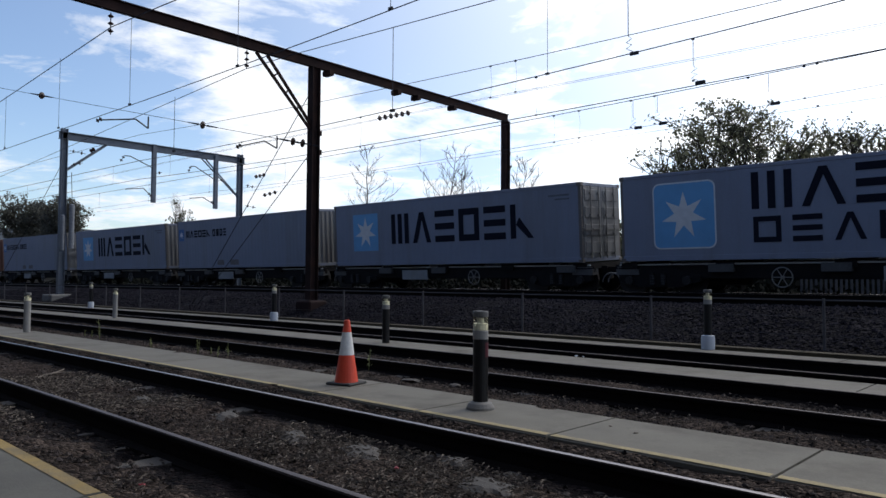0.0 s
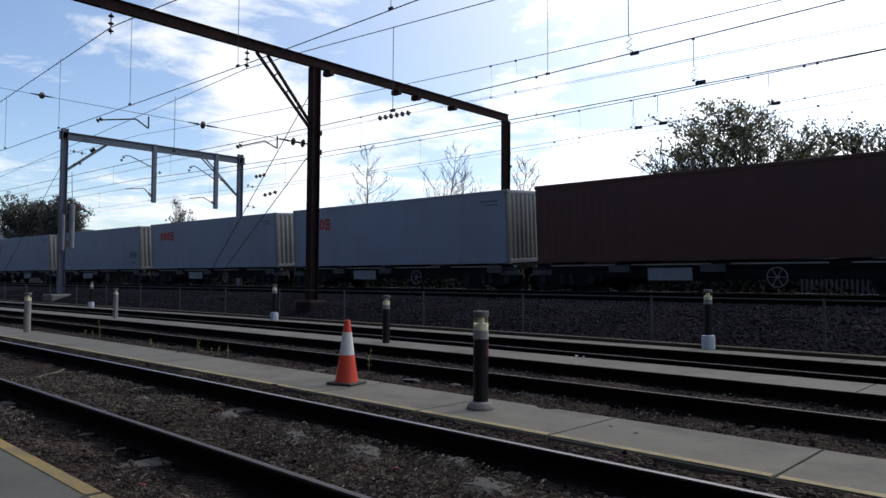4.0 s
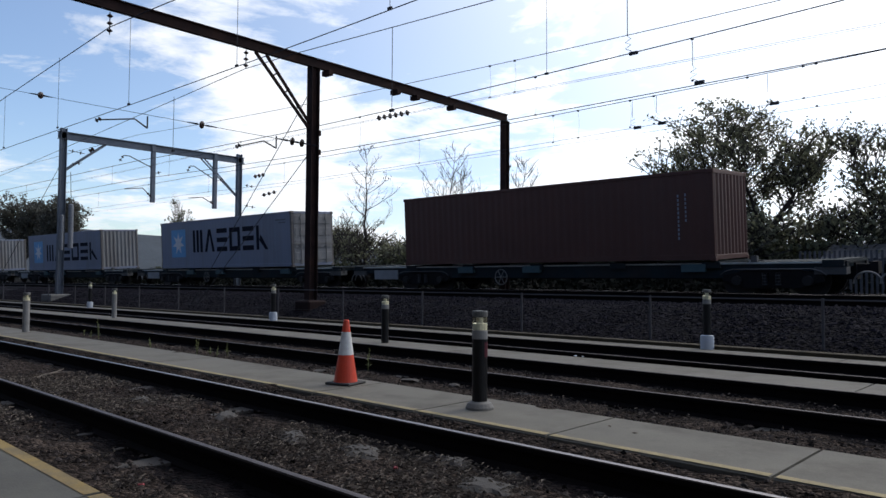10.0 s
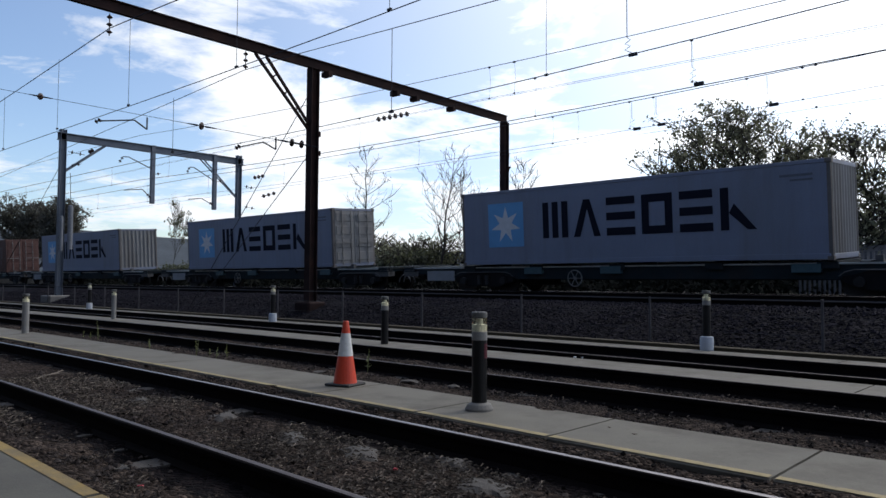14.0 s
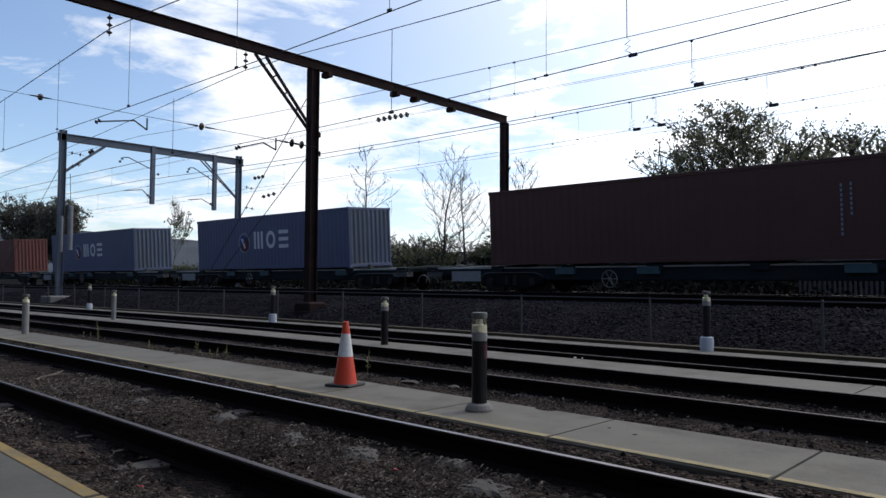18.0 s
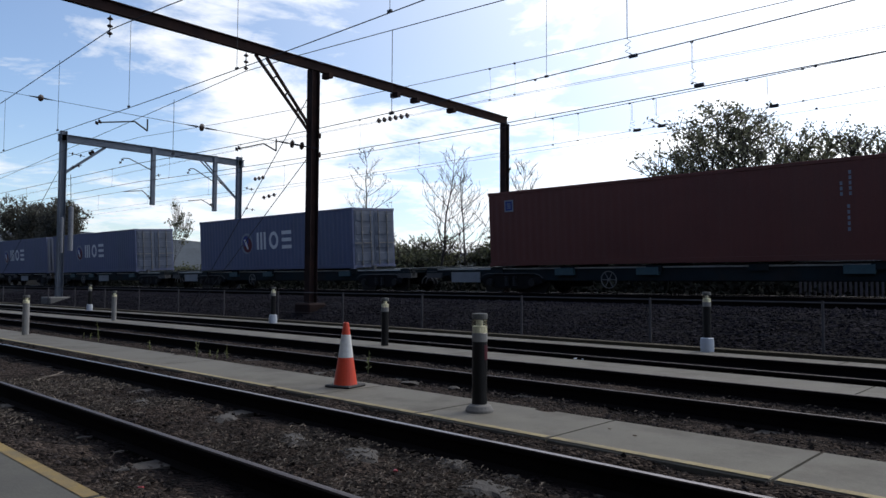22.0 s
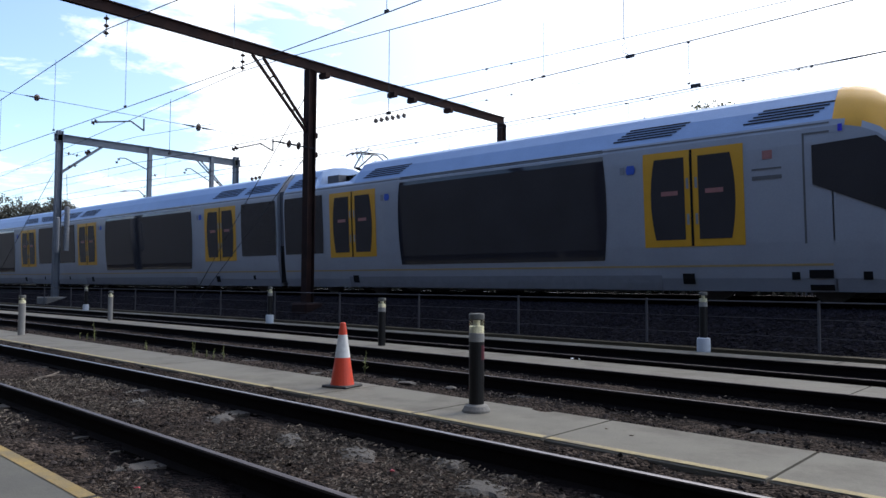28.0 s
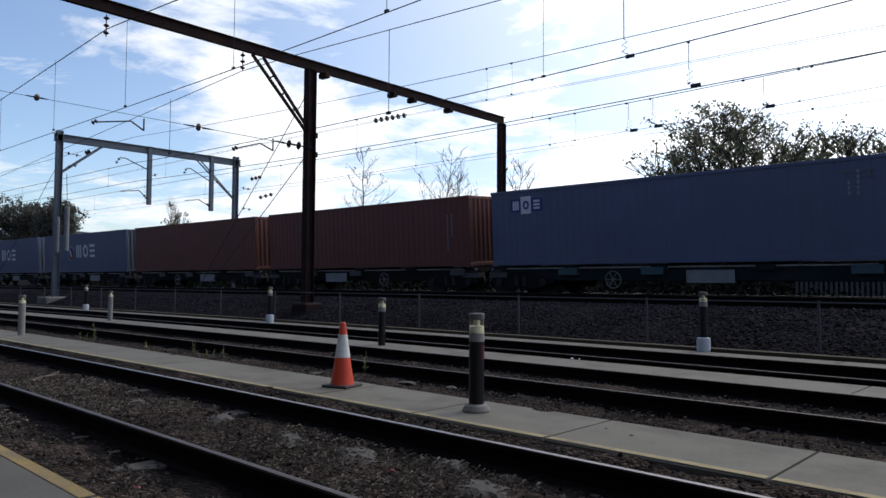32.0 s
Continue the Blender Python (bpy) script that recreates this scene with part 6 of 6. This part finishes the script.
def bare_tree(x, y, z0, h, lean, reach, label, seed, limbs=20, leaves=0):
    """A leafless tree: one tapering leader, limbs that curve upwards, and fine twigs along them."""
    rnd = random.Random(seed)
    ob = thing("tree", label, "tree", m=pose(x, y, z0))
    bm = bmesh.new()
    verts, faces = [], []
    line = [Vector((0, 0, 0))]
    for i in range(10):
        f = (i + 1) / 10
        line.append(Vector((lean * h * f + rnd.gauss(0, 0.05) * f * h * 0.12, rnd.gauss(0, 0.05), h * f)))
    for i, (a, b) in enumerate(zip(line, line[1:])):
        cyl(bm, a, b, 0.012 * h * (1 - i / 10.5), 0.012 * h * (1 - (i + 1) / 10.5), n=7, caps=False)
    for k in range(limbs):
        f = 0.30 + 0.66 * (k + rnd.random()) / limbs
        i = min(9, int(f * 10))
        p = line[i].lerp(line[i + 1], f * 10 - i)
        az = k * 2.4 + rnd.uniform(-0.5, 0.5)
        d = Vector((math.cos(az), math.sin(az), rnd.uniform(0.5, 1.1))).normalized()
        length = h * reach * (1.15 - f) * rnd.uniform(0.75, 1.2)
        r = 0.0045 * h * (1.2 - f)
        for j in range(6):
            q = p + d * length / 6
            cyl(bm, p, q, max(r * (1 - j / 6.5), 0.013), max(r * (1 - (j + 1) / 6.5), 0.012), n=4, caps=False)
            d = (d + Vector((rnd.gauss(0, 0.16), rnd.gauss(0, 0.16), 0.10))).normalized()
            p = q
            for _ in range(2 if j else 0):
                e = (d * 0.7 + Vector((rnd.gauss(0, 0.6), rnd.gauss(0, 0.6), rnd.uniform(0.0, 0.7)))).normalized()
                u = p + e * length * rnd.uniform(0.12, 0.26)
                v = u + (e + Vector((rnd.gauss(0, 0.3), rnd.gauss(0, 0.3), 0.2))).normalized() * length * 0.12
                cyl(bm, p, u, 0.011, 0.009, n=3, caps=False); cyl(bm, u, v, 0.009, 0.008, n=3, caps=False)
                if leaves and rnd.random() < leaves:
                    for _ in range(4):
                        leaf_quad(verts, faces, v + Vector((rnd.gauss(0, 0.08), rnd.gauss(0, 0.08), rnd.gauss(0, 0.08))), 0.07, rnd)
    part("trunk", bm, BARK, ob, "dark bare trunk, limbs and twigs")
    if faces:
        me = bpy.data.meshes.new("leaves"); me.from_pydata(verts, [], faces); me.materials.append(LEAF3)
        tagged(part("crown", me, None, ob), kind="stuff")


bare_tree(-38.3, 34.0, BACK, 10.4, 0.0, 0.38, "thin bare tree with a few last leaves", 11, 20, 0.12)
bare_tree(-29.6, 32.0, BACK, 9.0, 0.14, 0.44, "bare leaning tree with fine twigs", 12, 24)
bare_tree(-27.9, 32.6, BACK, 7.8, -0.05, 0.42, "bare tree with fine twigs behind the tracks", 16, 20)
bare_tree(-25.6, 33.0, BACK, 8.0, 0.22, 0.46, "bare spreading tree with fine twigs", 14, 24)
tree(-96.0, 50.0, BACK, 13.6, 0.3, 420, 0.18, LEAF, "slim sapling far behind the tracks", 15, trunk=0.12, widen=0.45)
for i, (x, y, h, wide, n) in enumerate(((-122, 38.9, 14.2, 0.55, 4200), (-114, 38.4, 12.9, 0.5, 3600), (-106, 38.2, 12.9, 0.55, 4200), (-105, 39.0, 12.1, 0.6, 4000), (-118, 38.0, 8.5, 1.0, 2400), (-106, 38.6, 8.0, 0.8, 2400))):
    tree(x, y, BACK, h, 1.0, n, 0.19, LEAF3, "broad dark tree beside the far end of the line", 20 + i, trunk=0.3, levels=4, stems=2, fuzz=0.3, widen=wide)
for i, (x, y, h, n, m) in enumerate(((-24.6, 36, 4.7, 4600, LEAF2), (-22.3, 38, 5.0, 5000, LEAF2), (-27.5, 35, 3.6, 3600, LEAF2), (-31, 34, 4.6, 900, LEAF), (-34.5, 34, 4.0, 1500, LEAF), (-38.5, 35, 5.0, 900, LEAF), (-42.5, 36, 6.2, 900, LEAF), (-47, 38, 6.0, 1500, LEAF), (-20.3, 36, 3.8, 5000, LEAF2), (-55, 42, 6.0, 2500, LEAF), (-65, 44, 6.0, 2500, LEAF))):
    tree(x, y, BACK, h, 1.2, n, 0.11, m, "rough half-bare shrub behind the tracks", 40 + i, trunk=0.07, levels=3, stems=5, name="shrub", fuzz=0.2)
for i in range(12):
    x = -62 + i * 5.2
    tree(x, 33.2 + (i % 3) * 0.9, BACK, 2.5 + (i % 4) * 0.25, 1.4, 4200, 0.11, LEAF2, "low dense scrub along the railway boundary", 120 + i, trunk=0.05, levels=3, stems=5, name="shrub", fuzz=0.32)

# low growth that covers the bank behind the lines
rnd = random.Random(31)
verts, faces = [], []
for _ in range(5200):
    x, y = rnd.uniform(-75, 14), rnd.uniform(25.6, 32.5)
    z = max(-1.1, -1.0 + (y - 25.6) * 0.24) + 0.05
    hh = rnd.uniform(0.15, 0.55)
    for _ in range(6):
        leaf_quad(verts, faces, Vector((x + rnd.gauss(0, 0.2), y + main(x) + rnd.gauss(0, 0.2), z + rnd.uniform(0, hh))), rnd.uniform(0.07, 0.17), rnd)
me = bpy.data.meshes.new("bank_undergrowth")
me.from_pydata(verts, [], faces)
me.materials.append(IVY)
tagged(new("bank_undergrowth", me), "low dark ivy and weeds covering the bank", "undergrowth", kind="stuff")

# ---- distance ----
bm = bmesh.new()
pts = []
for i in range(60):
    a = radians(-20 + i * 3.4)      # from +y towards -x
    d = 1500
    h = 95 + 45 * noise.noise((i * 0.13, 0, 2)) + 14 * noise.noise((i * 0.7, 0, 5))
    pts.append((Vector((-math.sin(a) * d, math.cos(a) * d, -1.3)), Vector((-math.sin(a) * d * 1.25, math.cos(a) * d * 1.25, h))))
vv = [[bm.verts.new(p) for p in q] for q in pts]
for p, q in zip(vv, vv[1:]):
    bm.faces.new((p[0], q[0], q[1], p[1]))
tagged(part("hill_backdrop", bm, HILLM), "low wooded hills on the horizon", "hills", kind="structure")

# ---- fences ----
fence = thing("wire_fence", "low grey post and wire fence along the ballast bank", "fence")
for i in range(18):
    x = -3.55 - 3.06 * (i - 2)
    bm = bmesh.new(); cyl(bm, (x, 13.25 + main(x), -1.15), (x, 13.25 + main(x), -0.24), 0.024, n=8); part("post", bm, FENCEG, fence)
for z, r in ((-0.27, 0.014), (-0.55, 0.004), (-0.85, 0.004)):
    bm = bmesh.new(); tube(bm, [(x, 13.25 + main(x), z) for x in span(-60, 12, 3)], r, 5); part("top_rail" if r > 0.01 else "wire", bm, FENCEG, fence)
pal = thing("palisade_fence", "grey steel palisade fence behind the tracks", "fence")
PALE = mat("palisade_grey", (0.095, 0.098, 0.108), 0.6, 0.3, var=0.2)
pm = boxes_mesh(PALE, (-0.035, 0.035, -0.012, 0.012, 0, 2.05))
for i in range(121):
    part("pale", pm, None, pal).matrix_basis = pose(-8.0 + i * 0.155, 27.0, -0.95)
for z in (-0.5, 0.75):
    bm = bmesh.new(); box(bm, -8.1, 10.8, 27.02, 27.07, z, z + 0.06); part("rail", bm, PALE, pal)


shed = thing("trackside_shed", "low grey shed with a shallow sheet roof behind the palisade", "shed")
SHEET = mat("dull_roof_sheet", (0.062, 0.064, 0.072), 0.7, 0.2, var=0.2, scale=2)
bm = bmesh.new(); box(bm, -7.9, 3.2, 30.6, 33.6, -0.6, 1.0); part("wall", bm, SHEET, shed)
for z0, z1, y0, y1 in ((0.95, 1.55, 30.4, 32.1), (1.55, 0.95, 32.1, 33.8)):
    bm = bmesh.new()
    corrugated(bm, (-8.3, y0, z0), (1, 0, 0), Vector((0, y1 - y0, z1 - z0)).normalized(), (0, 0, 1), 11.8, math.hypot(y1 - y0, z1 - z0), 0.3, 0.03)
    part("roof_sheet", bm, SHEET, shed, "corrugated grey roof sheet")


# ---- sleepers ----
def sleepers(name, label, course, yc, z, x0, x1, pitch, half, w, h, material, seed, cant=0.0, jit=0.02):
    rnd = random.Random(seed)
    ob = thing(name, label, "sleepers", kind="structure")
    me = boxes_mesh(material, (-w / 2, w / 2, -half, half, -h, 0.0))
    n = int((x1 - x0) / pitch)
    for i in range(n):
        x = x0 + i * pitch + rnd.uniform(-jit, jit)
        part("sleeper", me, None, ob).matrix_basis = pose(x, yc + course(x), z + rnd.uniform(-0.012, 0.008), math.degrees(cant), 0, rnd.uniform(-1.5, 1.5))


for k, (a, b) in enumerate(YARD_TRACKS):
    sleepers("yard_sleepers", "old half-buried timber sleepers of a yard track", lay, (a + b) / 2, -1.250, -26, 3, 0.68, 1.2, 0.23, 0.13, TIMBER, k)
for yc, zc in ((UP_Y, UP_Z), (DOWN_Y, DOWN_Z)):
    sleepers("main_sleepers", "grey concrete sleepers of a main line in ballast", main, yc, zc - 0.155, -50, 12, 0.66, 1.25, 0.24, 0.2, SLEEPERC, 3, CANT)


# ---- loose stones, straw, weeds ----
def stones(name, n, xr, yr, course, height, size, material, label, seed, keep=None, spread=0.35):
    """Many small irregular stones joined into one sheet of stuff."""
    rng = np.random.default_rng(seed)
    base = np.array([(1, 0, 0), (-1, 0, 0), (0, 1, 0), (0, -1, 0), (0, 0, 1), (0, 0, -0.6)], float)
    tri = np.array([(0, 2, 4), (2, 1, 4), (1, 3, 4), (3, 0, 4), (2, 0, 5), (1, 2, 5), (3, 1, 5), (0, 3, 5)])
    x = rng.uniform(*xr, n); y = rng.uniform(*yr, n)
    if keep:
        ok = keep(x, y, rng)
        x, y = x[ok], y[ok]
        n = len(x)
    s = size * np.minimum(np.exp(rng.normal(0, spread, n)), 2.0)
    ang = rng.uniform(0, 6.28, n)
    shape = base[None] * (1 + rng.normal(0, 0.28, (n, 6, 3))) + rng.normal(0, 0.16, (n, 6, 3))
    shape[:, :, 2] *= 0.7
    c, sn = np.cos(ang)[:, None], np.sin(ang)[:, None]
    vx = shape[:, :, 0] * c - shape[:, :, 1] * sn
    vy = shape[:, :, 0] * sn + shape[:, :, 1] * c
    off = np.array([course(float(a)) for a in x])
    z = np.array([height(float(a), float(b)) for a, b in zip(x, y)])
    v = np.stack([vx * s[:, None] + x[:, None], vy * s[:, None] + (y + off)[:, None], shape[:, :, 2] * s[:, None] + (z + s * 0.15)[:, None]], -1).reshape(-1, 3)
    f = (tri[None] + 6 * np.arange(n)[:, None, None]).reshape(-1, 3)
    me = bpy.data.meshes.new(name)
    me.from_pydata(v.tolist(), [], f.tolist())
    me.materials.append(material)
    return tagged(new(name, me), label, "stones", kind="stuff")


def bank_z(x, y):
    for (ya, za), (yb, zb) in zip(BANK, BANK[1:]):
        if ya <= y <= yb:
            return za + (zb - za) * (y - ya) / (yb - ya)
    return -1.2


def clear_of_rails(x, y, rng):
    ok = np.ones(len(x), bool)
    for a, b in YARD_TRACKS:
        for r in (a, b):
            ok &= (y < r - 0.30) | (y > r + 0.14) | ((rng.random(len(x)) < 0.2) & (np.abs(y - r) > 0.08))
    for a, b in ((4.76, 5.83), (8.83, 9.82), (11.69, 12.58)):
        ok &= (y < a) | (y > b)
    return ok


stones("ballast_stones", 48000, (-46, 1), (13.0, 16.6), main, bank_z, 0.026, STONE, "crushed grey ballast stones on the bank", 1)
stones("yard_stones", 22000, (-9.5, 0.5), (2.0, 9.0), lay, lambda x, y: bed_z(y) + 0.004, 0.012, YARDSTONE, "loose small stones between the yard tracks", 2, clear_of_rails, 0.6)
stones("yard_stones_far", 7000, (-28, -9.5), (2.0, 12.8), lay, lambda x, y: bed_z(y) + 0.004, 0.02, YARDSTONE, "loose stones between the far yard tracks", 4, clear_of_rails)


def straw(n, xr, yr, seed):
    rnd = random.Random(seed)
    verts, faces = [], []
    for _ in range(n):
        x, y = rnd.uniform(*xr), rnd.uniform(*yr)
        if noise.noise((x * 0.9, y * 0.9, 3.3)) + 0.7 * noise.noise((x * 4, y * 4, 6.1)) < 0.02 or any(-0.26 < y - r < 0.12 for q in YARD_TRACKS for r in q):
            continue
        a, l, w = rnd.uniform(0, 6.28), rnd.uniform(0.012, 0.06), rnd.uniform(0.0004, 0.0010)
        d = Vector((math.cos(a), math.sin(a), rnd.uniform(-0.1, 0.22))) * l
        s = Vector((-math.sin(a), math.cos(a), 0)) * w
        p = Vector((x, y + lay(x), -1.205 + rnd.uniform(0, 0.02)))
        k = len(verts)
        verts += [p - s, p + s, p + d * 0.6 + s + Vector((0, 0, 0.01)), p + d]
        faces.append((k, k + 1, k + 2, k + 3))
    me = bpy.data.meshes.new("dry_straw")
    me.from_pydata(verts, [], faces)
    me.materials.append(STRAW)
    tagged(new("dry_straw", me), "dry straw and leaf litter lying in the gravel", "straw", kind="stuff")


straw(34000, (-10, 0), (2.0, 4.7), 5)
straw(3500, (-14, -1), (5.9, 8.4), 6)


def weed(x, y, h, seed, n=2, z=-1.22):
    rnd = random.Random(seed)
    ob = thing("weed", "small yellow-green weed growing in the gravel", "weed", "weeds between the yard tracks", m=pose(x, y, z))
    for s in range(n):
        lean = Vector((rnd.uniform(-0.2, 0.2), rnd.uniform(-0.1, 0.1), 1)).normalized()
        hh = h * rnd.uniform(0.7, 1.2)
        bm = bmesh.new(); cyl(bm, (0, 0, 0), lean * hh, 0.006, 0.003, n=5); st = part("stem", bm, WEED, ob)
        verts, faces = [], []
        for i in range(int(16 * hh / 0.3)):
            f = rnd.uniform(0.15, 1.0)
            p = lean * hh * f
            az = rnd.uniform(0, 6.28)
            d = Vector((math.cos(az), math.sin(az), rnd.uniform(0.1, 0.6))) * rnd.uniform(0.03, 0.065) * (1.2 - 0.6 * f)
            s2 = d.cross(Vector((0, 0, 1))).normalized() * 0.010
            k = len(verts)
            verts += [p, p + d * 0.5 + s2, p + d, p + d * 0.5 - s2]
            faces.append((k, k + 1, k + 2, k + 3))
        me = bpy.data.meshes.new("leaves"); me.from_pydata(verts, [], faces); me.materials.append(WEED)
        tagged(part("foliage", me, None, st), kind="stuff")


for k, (x, y, h) in enumerate(((-16.2, 6.47, 0.17), (-15.23, 6.38, 0.44), (-12.71, 6.23, 0.16), (-11.21, 6.29, 0.27), (-10.58, 6.28, 0.17), (-10.5, 6.42, 0.28), (-7.52, 6.75, 0.27), (-15.9, 6.5, 0.14), (-10.9, 6.35, 0.12))):
    weed(x, y, h, 70 + k)


def scrap(name, x, y, z, size, material, label, seed, flat=0.4):
    rnd = random.Random(seed)
    bm = bmesh.new()
    bmesh.ops.create_icosphere(bm, subdivisions=1, radius=1)
    for v in bm.verts:
        v.co = Vector((v.co.x * size, v.co.y * size * 0.7, v.co.z * size * flat)) * rnd.uniform(0.7, 1.25)
    tagged(part(name, bm, material), label, name.replace("_", " ")).matrix_basis = pose(x, y, z, 0, 0, rnd.uniform(0, 180))


RAG = mat("blue_rag", (0.10, 0.16, 0.36), 0.9)
LEAFD = mat("dead_leaf", (0.07, 0.045, 0.03), 0.9)
scrap("plastic_scrap", -3.43, 3.32, -1.19, 0.025, REDP, "small red plastic scrap in the gravel", 1)
scrap("plastic_scrap", -4.22, 2.03, -1.19, 0.022, REDP, "red plastic scrap beside the platform edge", 2)
scrap("dead_leaf", -2.97, 5.21, WALK + 0.004, 0.022, LEAFD, "dry brown leaf on the walkway", 3, 0.15)
scrap("dead_leaf", -2.70, 5.11, WALK + 0.004, 0.024, LEAFD, "dry brown leaf on the walkway", 4, 0.15)
scrap("plastic_scrap", -6.12, 9.72, WALK + 0.01, 0.03, WHITEP, "white plastic scrap on the second walkway", 5)
scrap("plastic_scrap", -5.98, 9.70, WALK + 0.01, 0.025, WHITEP, "white plastic scrap on the second walkway", 6)
scrap("rag", -2.12, 10.05, -1.18, 0.09, RAG, "crumpled pale blue rag beside the rail", 7)
scrap("timber_offcut", -6.25, 6.28, -1.18, 0.13, TIMBER, "weathered flat timber offcut in the gravel", 8, 0.2)
scrap("timber_offcut", -7.75, 6.1, -1.18, 0.12, TIMBER, "weathered flat timber offcut in the gravel", 9, 0.2)
scrap("timber_offcut", -5.6, 6.35, -1.18, 0.10, TIMBER, "weathered flat timber offcut in the gravel", 10, 0.2)


SAND = mat("pale_dusty_fines", (0.066, 0.059, 0.053), 0.95, var=0.35, scale=14, grain=90, bump=0.5, dirt=(0.03, 0.026, 0.024), dirt_amt=0.8)


def dusty_patch(x, y, rx, ry, seed):
    """Fines blown into a low uneven mound among the stones."""
    rnd = random.Random(seed)
    bm = bmesh.new()
    mid = bm.verts.new((0, 0, 0.012))
    inner, outer = [], []
    for i in range(22):
        a = 2 * math.pi * i / 22
        k = rnd.uniform(0.65, 1.15)
        inner.append(bm.verts.new((rx * k * 0.6 * math.cos(a), ry * k * 0.6 * math.sin(a), rnd.uniform(0.004, 0.012))))
        outer.append(bm.verts.new((rx * k * math.cos(a), ry * k * math.sin(a), -0.02)))
    for i in range(22):
        j = (i + 1) % 22
        bm.faces.new((mid, inner[i], inner[j])); bm.faces.new((inner[i], outer[i], outer[j], inner[j]))
    tagged(part("dust_patch", bm, SAND), "pale dusty patch of fines lying in the gravel", "dust patch", kind="stuff").matrix_basis = pose(x, y, -1.198, 0, 0, -24 + rnd.uniform(-8, 8))


for k, (x, y, rx, ry) in enumerate(((-4.76, 3.51, 0.24, 0.13), (-3.97, 3.52, 0.30, 0.15), (-2.76, 3.44, 0.26, 0.16), (-5.9, 3.62, 0.22, 0.10), (-7.3, 3.5, 0.26, 0.10), (-3.3, 3.75, 0.16, 0.09))):
    dusty_patch(x, y, rx, ry, 300 + k)

twig = thing("twig", "dry curved twig lying on the gravel between the rails", "twig")
for pts in (((-9.63, 3.31), (-9.80, 3.42), (-9.92, 3.54), (-10.10, 3.72), (-10.33, 3.88)), ((-9.92, 3.54), (-9.98, 3.70), (-9.95, 3.80))):
    bm = bmesh.new()
    for i, (a, b) in enumerate(zip(pts, pts[1:])):
        cyl(bm, (*a, -1.185), (*b, -1.185), 0.008 - 0.001 * i, 0.007 - 0.001 * i, n=5)
    part("branch", bm, STRAW, twig)


# ---- keyed ways of the trains ----
def motions():
    for box_thing, w, c in FREIGHT:
        rows, under = [], []
        for i in range(17):
            t = i * 2.0
            x = c + freight_way(t)
            under.append((t, on_track(x, DOWN_Y, DOWN_Z)))
            rows.append((t, on_track(x, DOWN_Y, DOWN_Z, FLOOR)))
        walk(w, under)
        walk(box_thing, rows)
    for c, off, turn in COMMUTER:
        walk(c, [(t, on_track(commuter_tail(t) + off, UP_Y, UP_Z) @ pose(0, 0, 0, 0, 0, turn)) for t in [i * 2.0 for i in range(17)]])


motions()
